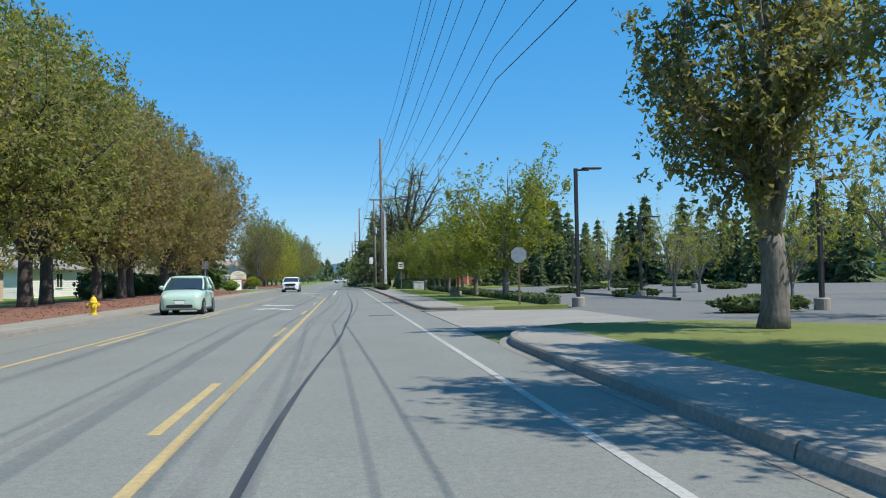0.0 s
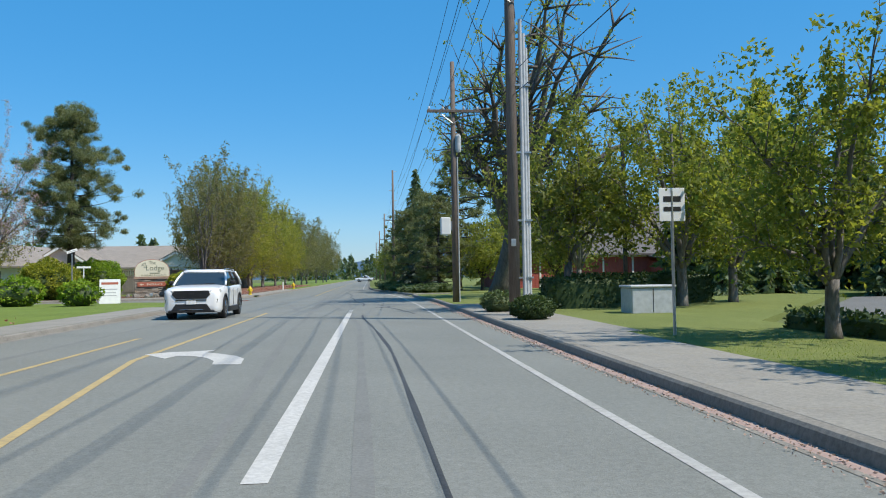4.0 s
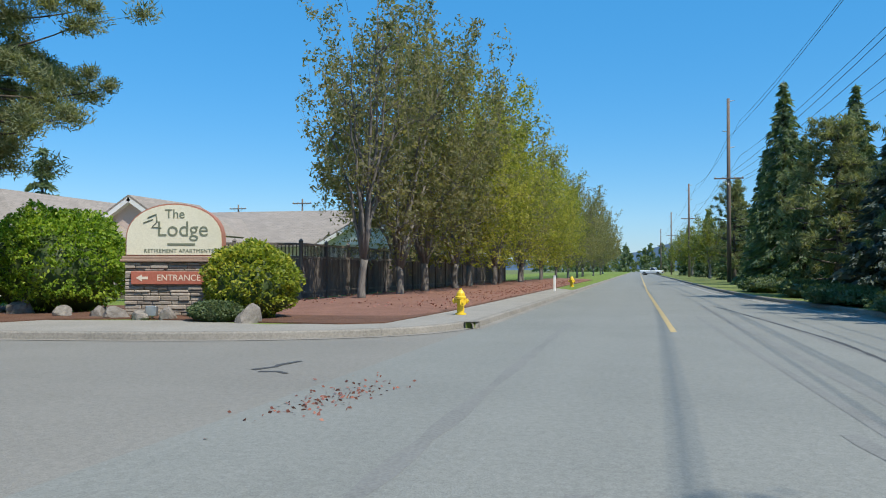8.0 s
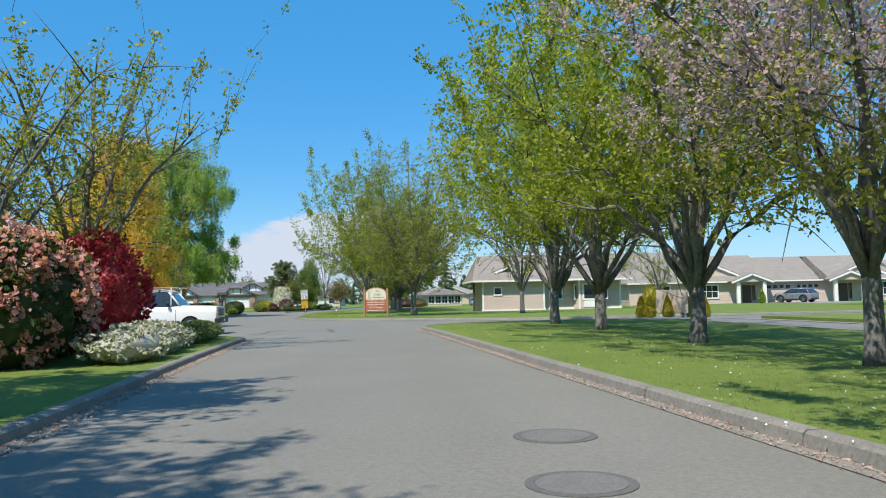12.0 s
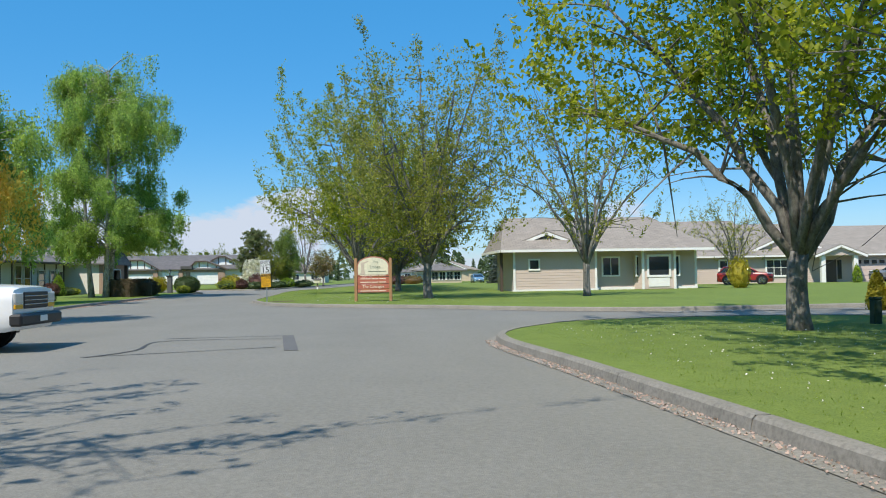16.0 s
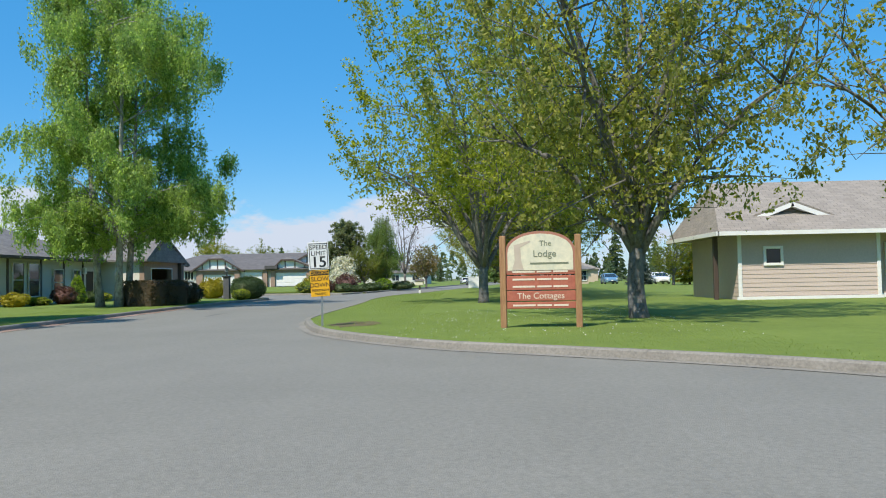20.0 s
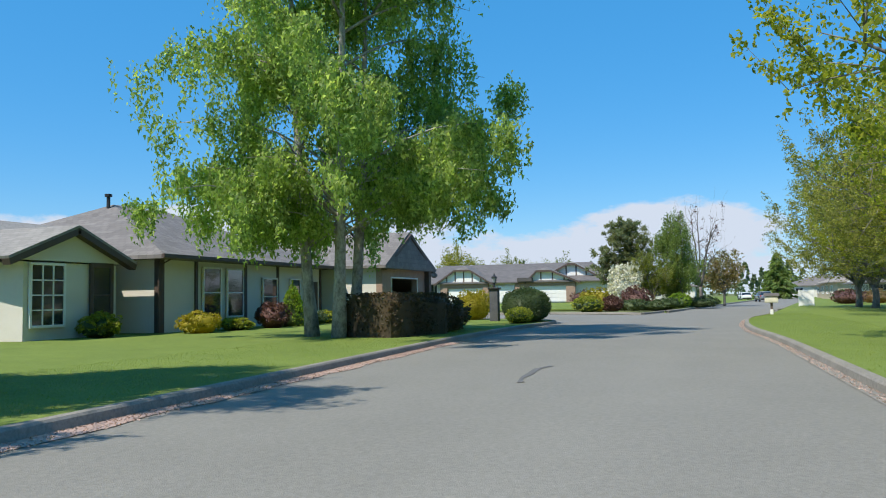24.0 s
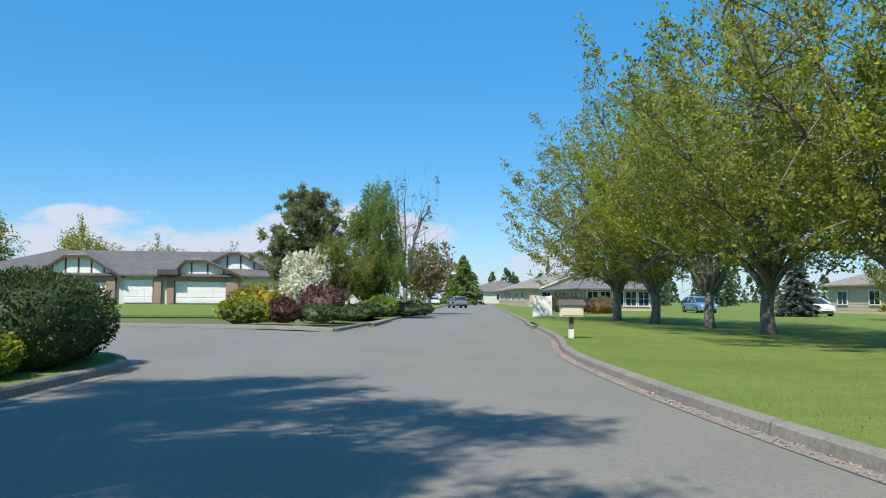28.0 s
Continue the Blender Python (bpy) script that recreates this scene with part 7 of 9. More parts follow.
def clipped_gable(x, y0, ya, yb, y1, z0, z1, posts, roof, back=6.0):
    """A gable facing east with its tip cut by a small hip; white infill and dark timbers."""
    g = part("gable", Shape().add([(x, y0, z0), (x, y1, z0), (x, yb, z1), (x, ya, z1), (x - 0.3, y0, z0), (x - 0.3, y1, z0), (x - 0.3, yb, z1), (x - 0.3, ya, z1)], [(0, 1, 2, 3), (7, 6, 5, 4), (0, 4, 5, 1), (1, 5, 6, 2), (2, 6, 7, 3), (3, 7, 4, 0)]), WHITE, hc, "white gable panel with dark timbers")
    ym, zt = (ya + yb) / 2, z1 + (yb - ya) * 0.28
    e = x + 0.45
    v = [(e, y0 - 0.5, z0 - 0.12), (e, ya, z1 + 0.06), (e, yb, z1 + 0.06), (e, y1 + 0.5, z0 - 0.12), (x - 1.0, ym, zt), (x - back, y0 - 0.5, z0 - 0.12), (x - back, ym, zt), (x - back, y1 + 0.5, z0 - 0.12)]
    n = len(v)
    v += [(a, b, c - 0.16) for a, b, c in v]
    f = [(0, 1, 4, 6, 5), (1, 2, 4), (2, 3, 7, 6, 4)]
    f += [tuple(i + n for i in q[::-1]) for q in f] + [(0, n, n + 1, 1), (1, n + 1, n + 2, 2), (2, n + 2, n + 3, 3), (3, n + 3, n + 7, 7), (5, n + 5, n, 0)]
    part("gable_roof", Shape().add(v, f), roof, hc, uv=True)
    for a, b in (((y0 - 0.5, z0 - 0.14), (ya, z1 + 0.04)), ((ya, z1 + 0.04), (yb, z1 + 0.04)), ((yb, z1 + 0.04), (y1 + 0.5, z0 - 0.14))):
        part("barge_board", Shape().add([(e + dx, p, q + dz) for dx in (0.0, 0.05) for (p, q), dz in ((a, -0.2), (b, -0.2), (b, 0.03), (a, 0.03))], [(0, 3, 2, 1), (4, 5, 6, 7), (0, 1, 5, 4), (1, 2, 6, 5), (2, 3, 7, 6), (3, 0, 4, 7)]), BROWN_TRIM, g)
    for i in range(posts):
        y = y0 + (y1 - y0) * (i + 1) / (posts + 1)
        q = z0 + (z1 - z0) * min(1, (y - y0) / (ya - y0), (y1 - y) / (y1 - yb))
        part("timber", Shape().box(x, y - 0.07, z0, x + 0.04, y + 0.07, q), BROWN_TRIM, g)
    part("timber", Shape().box(x, y0, z0 - 0.02, x + 0.05, y1, z0 + 0.12), BROWN_TRIM, g)


for y0, y1, top in ((69.2, 73.65, 1.85), (75.1, 77.6, 2.1), (79.55, 83.95, 1.98)):
    garage_door(hc, face(-174.9, (y0 + y1) / 2, 0.05, EAST), y1 - y0, top - 0.05, None, False)
for y0, y1 in ((68.2, 69.15), (73.7, 74.45), (77.75, 78.4), (78.9, 79.5), (84.0, 85.1)):
    part("pier", Shape().cbox(-175, y0, 0, -174.6, y1, 2.3, 0.015), BRICK, hc)
for y0, y1, z in ((68.2, 74.45, 1.9), (78.4, 85.1, 2.05)):
    part("lintel", Shape().box(-175, y0, z, -174.65, y1, 2.55), BRICK, hc)
clipped_gable(-174.6, 68.0, 70.2, 72.2, 74.6, 2.5, 4.1, 5, ROOF_GREY)
clipped_gable(-174.6, 79.6, 80.5, 82.25, 85.2, 2.55, 3.8, 3, ROOF_GREY)
clipped_gable(-176.2, 80.2, 84.0, 84.9, 88.6, 2.5, 4.6, 6, ROOF_LIGHT, 5.0)
part("porch_roof", Shape().prism([(-173.9, 78.2), (-173.9, 80.0), (-175.2, 80.0), (-175.2, 78.2)], 2.55, 3.0), ROOF_DARK, hc)
window(hc, face(-174.95, 67.1, 1.2, EAST), 1.2, 1.2, None, 3, 1)
window(hc, face(-174.95, 64.2, 1.0, EAST), 1.6, 1.2, None, 3, 1)

# low building behind the sign and fence
lb = thing("lodge_building", pose(0, 0, 0.1), "long low white-walled apartment building with a grey shingle roof", "building")
lap_wall(lb, WHITE, -33.0, 126.5, -27.0, 150, 0, 2.5)
lap_wall(lb, WHITE, -27.0, 146.2, -17.6, 156, 0, 2.6)
part("roof", hip(-33.0, 126.5, -27.0, 150, 2.5, 4.4, 3.0, 0.2, 0.6, "y"), ROOF_TAUPE, lb, uv=True)
part("roof", hip(-46.0, 145.6, -17.6, 156, 2.6, 5.0, 2, 0.2, 0.6, "x"), ROOF_TAUPE, lb, uv=True)
gable_face(lb, face(-19.8, 144.7, 2.55, SOUTH), 5.4, 1.45, WHITE, WHITE, "gable", 0, 3.0, ROOF_TAUPE)
lap_wall(lb, WHITE, -22.3, 144.9, -17.3, 148, 0, 2.55)
gable_face(lb, face(-26.9, 133.2, 2.75, SOUTH), 4.6, 1.5, SIDING, WHITE, "gable", 0, 3.0, ROOF_TAUPE)
window(lb, face(-26.97, 129.5, 1.0, EAST), 1.2, 1.1)
window(lb, face(-29.5, 126.47, 1.0, SOUTH), 1.2, 1.1)
part("downpipe", Shape().tube([(-27.0, 126.45, 2.4), (-27.0, 126.45, 0.1)], 0.05, 6), WHITE, lb)
for x in (-24.0, -23.2, -22.6):
    part("roof_vent", Shape().cbox(x, 147.4, 3.1, x + 0.25, 147.7, 3.6, 0.03), DARK_METAL, lb)
# another low house behind the street trees
lh = thing("house", pose(0, 0, 0.1), "low house with a pale roof behind the street trees", "house")
lap_wall(lh, STUCCO_TAN, -46, 48, -24, 60, 0, 2.6)
part("roof", hip(-46, 48, -24, 60, 2.6, 5.0, 5, 5, 0.6, "x"), ROOF_LIGHT, lh, uv=True)
window(lh, face(-23.96, 52, 0.9, EAST), 1.6, 1.2)
window(lh, face(-23.96, 56, 0.9, EAST), 1.6, 1.2)
lh2 = thing("house", pose(0, 0, 0.1), "low white house with a pale roof behind the street trees", "house")
lap_wall(lh2, WHITE, -50, 70, -26, 84, 0, 2.6)
part("roof", hip(-50, 70, -26, 84, 2.6, 4.8, 5, 5, 0.6, "x"), ROOF_LIGHT, lh2, uv=True)
window(lh2, face(-25.96, 77, 0.9, EAST), 1.6, 1.2)
lh3 = thing("house", pose(0, 0, 0.1), "low house with a dark roof south of the willow", "house")
lap_wall(lh3, STUCCO_TAN, -92, 66, -70, 78, 0, 2.6)
part("roof", hip(-92, 66, -70, 78, 2.6, 5.0, 5, 5, 0.7, "x"), ROOF_LIGHT, lh3, uv=True)
for x in (-74, -79, -85):
    window(lh3, face(x, 78.04, 0.9, NORTH), 1.6, 1.2, None, 3, 2)

# red barn
bn = thing("barn", pose(0, 0, 0.05), "red board barn with white battens and a tall grey roof", "barn")
bw = part("wall", Shape().box(11.2, 128.1, 0, 34, 141, 2.9), BARN_RED, bn)
brd = Shape().cbox(0, 0, 0, 0.235, 0.12, 2.9, 0.012).mesh("board", BARN_RED)
for i in range(95):
    o = new("board", brd)
    o.parent, o.matrix_local = bw, Matrix.Translation((11.2 + 0.24 * i, 127.98, 0))
for i in range(54):
    o = new("board", brd)
    o.parent, o.matrix_local = bw, Matrix.Translation((11.22, 128.1 + 0.24 * i, 0)) @ pose(0, 0, 0, 0, 0, 90)
for x in (11.3, 14.2, 16.9, 19.7, 22.3, 25.2, 28, 31):
    part("batten", Shape().cbox(x, 127.93, 0, x + 0.16, 128.0, 2.7, 0.01), WHITE, bn)
part("band_board", Shape().cbox(11.1, 127.95, 2.62, 34, 128.02, 2.82, 0.01), WHITE, bn)
part("roof", hip(11.2, 128, 34, 141, 2.9, 7.6, 2.2, 2.2, 0.6, "x"), ROOF_DARK, bn, uv=True)
window(bn, face(12.9, 127.95, 1.0, SOUTH), 1.1, 1.1, None, 2, 1, 0.1)
part("cupola", Shape().cbox(15.5, 133.2, 5.7, 16.6, 134.4, 7.4, 0.03), BARN_RED, bn)
part("cupola_roof", hip(15.5, 133.2, 16.6, 134.4, 7.4, 8.0, 0.6, 0.6, 0.15), ROOF_DARK, bn)
lean = thing("barn_annex", pose(0, 0, 0.05), "low red annex with white posts beside the barn", "barn")
part("wall", Shape().box(24, 122.5, 0, 34, 128, 2.2), BARN_RED, lean)
part("roof", Shape().add([(23.6, 122.0, 2.25), (34.4, 122.0, 2.25), (34.4, 128, 2.75), (23.6, 128, 2.75), (23.6, 122.0, 2.15), (34.4, 122.0, 2.15), (34.4, 128, 2.65), (23.6, 128, 2.65)], [(0, 1, 2, 3), (7, 6, 5, 4), (0, 4, 5, 1), (1, 5, 6, 2), (2, 6, 7, 3), (3, 7, 4, 0)]), ROOF_DARK, lean, uv=True)
for x in (24.1, 26.5, 29, 31.5, 33.8):
    part("post", Shape().cbox(x, 122.38, 0, x + 0.16, 122.5, 2.15, 0.01), WHITE, lean)

# pavilion-like house and far houses along the street
pv = thing("house", pose(0, 0, 0.1), "low hipped-roof house with a band of large windows", "house")
part("wall", Shape().box(-196, 118.0, 0, -180, 124.7, 2.2), STUCCO_TAN, pv)
part("roof", hip(-196, 118.0, -180, 124.7, 2.24, 3.55, 3.5, 3.5, 0.9, "x"), ROOF_GREY, pv, uv=True)
for y in np.arange(118.7, 124.4, 1.3):
    window(pv, face(-179.95, y, 0.55, EAST), 1.0, 1.35, None, 2, 2, 0.1)
for x in np.arange(-194.5, -181, 1.9):
    window(pv, face(x, 117.96, 0.6, SOUTH), 1.5, 1.3, None, 2, 2, 0.1)
for i, (x0, y0, x1, y1, wallm, roofm, lab) in enumerate([
        (-262, 122, -240, 136, STUCCO_TAN, ROOF_TAUPE, "tan stucco house with a broad gable by the far street"),
        (-232, 119, -214, 131, STUCCO_TAN, ROOF_TAUPE, "tan stucco house with a low hedge by the far street"),
        (-300, 118, -280, 134, STUCCO, ROOF_GREY, "pale house at the far end of the street"),
        (-262, 84, -240, 98, STUCCO, ROOF_GREY, "pale house south of the far street"),
        (-225, 70, -205, 84, STUCCO, ROOF_DARK, "pale house south of the far street"),
        (-150, 138, -128, 150, SIDING, ROOF_TAUPE, "low house beyond the tree row"),
        (-178, 142, -160, 156, STUCCO_TAN, ROOF_TAUPE, "low tan house beyond parked cars"),
        (-36, 176, -20, 190, WHITE, ROOF_LIGHT, "low white house beyond the fence"),
        (-66, 176, -46, 188, SIDING, ROOF_TAUPE, "low taupe house beyond the lane")]):
    fh = thing("house", pose(0, 0, 0.1), lab, "house", "far houses")
    lap_wall(fh, wallm, x0, y0, x1, y1, 0, 2.7, 0.3)
    part("roof", hip(x0, y0, x1, y1, 2.72, 5.3, 0.2 if i == 0 else 4.5, 4.5, 0.6, "x" if x1 - x0 > y1 - y0 else "y"), roofm, fh, uv=True)
    for x in np.arange(x0 + 2.5, x1 - 1.5, 5.0):
        window(fh, face(x, y0 - 0.05, 0.9, SOUTH), 1.5, 1.2)
    for y in np.arange(y0 + 2.5, y1 - 1.5, 4.5):
        window(fh, face(x1 + 0.05, y, 0.9, EAST), 1.5, 1.2)
    if i < 2:
        gable_face(fh, face(x1 + 0.65, (y0 + y1) / 2, 2.7, EAST), 9.0, 1.9, wallm, WHITE, "gable", 0, 0.4, roofm)

# wooden fence along the building
fn = thing("fence", pose(-16.2, 127.6, 0.16), "weathered dark board fence with a lattice top and posts", "fence")
post_me = Shape().cbox(-0.06, -0.06, 0, 0.06, 0.06, 2.05, 0.012).add([(-0.08, -0.08, 2.05), (0.08, -0.08, 2.05), (0.08, 0.08, 2.05), (-0.08, 0.08, 2.05), (0, 0, 2.16)], [(0, 1, 4), (1, 2, 4), (2, 3, 4), (3, 0, 4), (3, 2, 1, 0)]).mesh("post", FENCE_WOOD)
board_me = [Shape().cbox(-0.011, -0.068, 0.04, 0.011, 0.068, 1.45 + 0.02 * k, 0.004).mesh("board", FENCE_WOOD) for k in range(3)]
SEGS = [((0, 0), (-6.5, -2.2)), ((0, 0), (0.4, 42))]
nb = 0
for a, b in SEGS:
    a, b = Vector((*a, 0)), Vector((*b, 0))
    d = (b - a).normalized()
    ln = (b - a).length
    ang = math.degrees(math.atan2(d.y, d.x)) - 90
    s = 0.0
    while s < ln:
        o = new("post", post_me)
        o.parent, o.matrix_local = fn, Matrix.Translation(a + d * s) @ pose(0, 0, 0, 0, 0, ang)
        s += 2.3
    s = 0.12
    while s < ln and nb < 330:
        o = new("board", board_me[nb % 3])
        o.parent, o.matrix_local = fn, Matrix.Translation(a + d * s + Vector((0, 0, 0))) @ pose(0, 0, 0, 0, 0, ang)
        s += 0.15
        nb += 1
    r = Shape()
    mm = Matrix.Translation(a) @ pose(0, 0, 0, 0, 0, ang)
    for z in (0.25, 1.5, 1.96):
        r.cbox(0.0 - 0.045, 0, z - 0.04, 0.03, ln, z + 0.04, 0.006, mm)
    part("rail", r, FENCE_WOOD, fn)
    lt = Shape()
    k = 0.0
    while k < ln:
        lt.box(-0.012, k, 1.54, 0.012, k + 0.045, 1.92, mm)
        k += 0.13
    tagged(part("lattice", lt, FENCE_WOOD, fn, "open slatted top strip"), kind="stuff")

# ---- street furniture ----
def turned(name, x, y, z, turn, label, category, group=""):
    return thing(name, pose(x, y, z, 0, 0, turn), label, category, group)


# entrance monument on the corner
sg = turned("monument_sign", -15.2, 118.05, 0.15, 12, "arched cream entrance sign on a stacked stone base", "sign")
rk = random.Random(3)
core = Shape().box(-1.06, 0.06, 0, 1.06, 0.5, 1.24)
base = part("stone_base", core, STACKED, sg)
z = 0.0
while z < 1.2:
    h = rk.uniform(0.06, 0.115)
    x = -1.12
    while x < 1.1:
        w = min(rk.uniform(0.18, 0.48), 1.12 - x)
        if w > 0.05:
            o = part("stone", Shape().cbox(x + 0.006, rk.uniform(-0.02, 0.03), z + 0.005, x + w - 0.006, 0.2, min(z + h, 1.24) - 0.005, 0.014), STACKED, base)
        x += w
    z += h
for sx in (-1, 1):
    z = 0.0
    while z < 1.2:
        h = rk.uniform(0.07, 0.12)
        part("stone", Shape().cbox(sx * 1.08 - 0.05, 0.1, z + 0.005, sx * 1.08 + 0.05, 0.52, min(z + h, 1.24) - 0.005, 0.014), STACKED, base)
        z += h
part("cap", Shape().cbox(-1.22, -0.06, 1.24, 1.22, 0.56, 1.30, 0.015).cbox(-1.18, -0.03, 1.30, 1.18, 0.53, 1.38, 0.015), BRICK, sg)


def arch(w, z0, zs, zt, n=20):
    pts = [(-w, z0), (w, z0), (w, zs)]
    for i in range(1, n):
        a = math.pi * i / n
        pts.append((w * math.cos(a), zs + (zt - zs) * math.sin(a) ** 0.85))
    return pts + [(-w, zs)]


UP = Matrix.Rotation(radians(90), 4, "X")
part("border", Shape().prism(arch(1.15, 1.38, 1.75, 2.615), -0.36, -0.12, UP), TRIM_RED, sg)
part("panel", Shape().prism(arch(1.12, 1.41, 1.74, 2.58), -0.37, -0.10, UP), CREAM, sg)
fm = pose(0, 0.097, 0, 90)
words("The", 0.30, SIGN_TEXT, sg, Matrix.Translation((0.02, 0.095, 2.36)) @ UP)
words("Lodge", 0.50, SIGN_TEXT, sg, Matrix.Translation((0.2, 0.095, 2.0)) @ UP)
words("RETIREMENT APARTMENTS", 0.125, SIGN_TEXT, sg, Matrix.Translation((0.12, 0.095, 1.5)) @ UP, stretch=1.1)
part("script_bar", Shape().box(-0.15, 0.09, 1.63, 0.5, 0.098, 1.68), SIGN_TEXT, sg)
part("emblem", Shape().tube([(-0.62, 0.095, 2.28), (-0.42, 0.095, 2.36), (-0.4, 0.095, 2.18), (-0.52, 0.095, 2.06), (-0.3, 0.095, 2.04)], 0.018, 5).tube([(-0.72, 0.095, 2.16), (-0.5, 0.095, 2.24)], 0.015, 5), SIGN_TEXT, sg, "plain twig emblem")
pl = part("entrance_board", Shape().cbox(-0.95, -0.06, 0.72, 0.95, 0.02, 1.02, 0.012), RED_BOARD, sg)
words("ENTRANCE", 0.2, SIGN_TEXT_LIGHT, pl, Matrix.Translation((0.18, -0.062, 0.87)) @ UP)
part("arrow", Shape().prism([(-0.82, 0.87), (-0.68, 0.95), (-0.68, 0.9), (-0.54, 0.9), (-0.54, 0.84), (-0.68, 0.84), (-0.68, 0.79)], 0.058, 0.066, UP), SIGN_TEXT_LIGHT, pl)
part("floodlight", Shape().cbox(-0.12, -1.25, 0.05, 0.12, -1.1, 0.28, 0.02).tube([(0, -1.15, -0.05), (0, -1.15, 0.1)], 0.03, 6), GALV, sg)

# board on the island
cs = turned("entrance_board", -79.35, 108.25, 0.12, 82, "red and cream painted board on two wooden posts", "sign")
for sx in (-1, 1):
    part("post", Shape().cbox(sx * 0.83 - 0.07, -0.07, -0.1, sx * 0.83 + 0.07, 0.07, 2.05, 0.015), POST_WOOD, cs)
part("border", Shape().prism(arch(0.77, 0.98 + 0.25, 1.65, 2.14), -0.035, 0.035, UP), TRIM_RED, cs)
part("top_panel", Shape().prism(arch(0.72, 1.27, 1.63, 2.08), -0.03, 0.045, UP), CREAM_WORN, cs)
words("The", 0.17, SIGN_TEXT, cs, Matrix.Translation((0.12, -0.048, 1.86)) @ UP)
words("Lodge", 0.21, SIGN_TEXT, cs, Matrix.Translation((0.1, -0.048, 1.63)) @ UP)
part("line_bar", Shape().box(-0.22, -0.05, 1.40, 0.62, -0.046, 1.44), SIGN_TEXT, cs)
part("emblem", Shape().prism([(-0.62, 1.28), (-0.36, 1.28), (-0.42, 1.5), (-0.43, 1.78), (-0.2, 1.9), (-0.22, 1.93), (-0.46, 1.86), (-0.58, 1.84), (-0.56, 1.5)], 0.0455, 0.049, UP), CLOTH_TAN, cs, "faded plain tree-trunk emblem")
zz = 0.42
for hgt, txt in ((0.17, ""), (0.24, "The Cottages"), (0.34, ""), (0.16, "")):
    b = part("board", Shape().cbox(-0.76, -0.03, zz, 0.76, 0.03, zz + hgt - 0.02, 0.01), RED_BOARD, cs)
    if txt:
        words(txt, 0.19, SIGN_TEXT_LIGHT, b, Matrix.Translation((0, -0.033, zz + hgt / 2 - 0.01)) @ UP)
    else:
        rows = 2 if hgt > 0.3 else 1
        for r in range(rows):
            zc = zz + (hgt - 0.02) * (r + 0.5) / rows
            part("line_bar", Shape().box(-0.62, -0.036, zc - 0.02, -0.12, -0.031, zc + 0.02).box(-0.08, -0.036, zc - 0.02, 0.24, -0.031, zc + 0.02).box(0.28, -0.036, zc - 0.02, 0.6, -0.031, zc + 0.02), SIGN_TEXT_LIGHT, b)
    zz += hgt

# speed limit sign
sp = turned("speed_sign", -81.2, 103.05, 0.1, 103, "white speed limit plate above a yellow caution plate", "sign")
part("post", Shape().box(-0.025, 0.0, -0.1, 0.025, 0.035, 2.05), GALV, sp)
tl = pose(0, 0, 0, 0, -2.5, 0)
p1 = part("speed_plate", Shape().cbox(-0.25, -0.012, 1.42, 0.25, 0.0, 2.1, 0.01, tl), SIGN_WHITE, sp)
part("border", Shape().box(-0.225, -0.016, 1.45, -0.21, -0.0125, 2.07, tl).box(0.21, -0.016, 1.45, 0.225, -0.0125, 2.07, tl).box(-0.225, -0.016, 1.445, 0.225, -0.0125, 1.46, tl).box(-0.225, -0.016, 2.055, 0.225, -0.0125, 2.07, tl), SIGN_BLACK, p1)
words("SPEED", 0.155, SIGN_BLACK, p1, tl @ Matrix.Translation((0, -0.014, 1.97)) @ UP)
words("LIMIT", 0.155, SIGN_BLACK, p1, tl @ Matrix.Translation((0, -0.014, 1.82)) @ UP)
for dx in (-0.008, 0.0, 0.008):
    words("15", 0.38, SIGN_BLACK, p1, tl @ Matrix.Translation((dx, -0.014 - 0.0004 * dx, 1.60)) @ UP, depth=0.002)
p2 = part("caution_plate", Shape().cbox(-0.23, -0.012, 0.76, 0.23, 0.0, 1.40, 0.01, tl), SIGN_YELLOW, sp)
part("header_bar", Shape().box(-0.22, -0.015, 1.28, 0.22, -0.0125, 1.39, tl), SIGN_BLACK, p2)
words("CAUTION", 0.1, SIGN_YELLOW, p2, tl @ Matrix.Translation((0, -0.0165, 1.335)) @ UP, depth=0.001)
words("SLOW", 0.155, SIGN_BLACK, p2, tl @ Matrix.Translation((0, -0.014, 1.19)) @ UP)
words("DOWN", 0.15, SIGN_BLACK, p2, tl @ Matrix.Translation((0, -0.014, 1.04)) @ UP)
words("PEDESTRIAN", 0.075, SIGN_BLACK, p2, tl @ Matrix.Translation((0, -0.014, 0.915)) @ UP)
words("TRAFFIC", 0.075, SIGN_BLACK, p2, tl @ Matrix.Translation((0, -0.014, 0.825)) @ UP)
setting("bare_patch", Shape().prism([((-82.0 + (1.15 + 0.3 * math.sin(q * 2.3)) * math.cos(q * 0.3142 + 0.7) - 0.1 * math.sin(q * 0.3142)), 103.75 + (0.62 + 0.15 * math.sin(q * 3.1)) * math.sin(q * 0.3142 + 0.7)) for q in range(20)], 0.1, 0.13), SOIL, "bare soil around the sign post", "soil")

# street name sign at the corner
ss = turned("street_sign", -18.65, 112.75, 0.1, 0, "pale street name blades on a tall steel post", "sign")
part("post", Shape().tube([(0, 0, -0.1), (0, 0, 2.95)], 0.035, 8), GALV, ss)
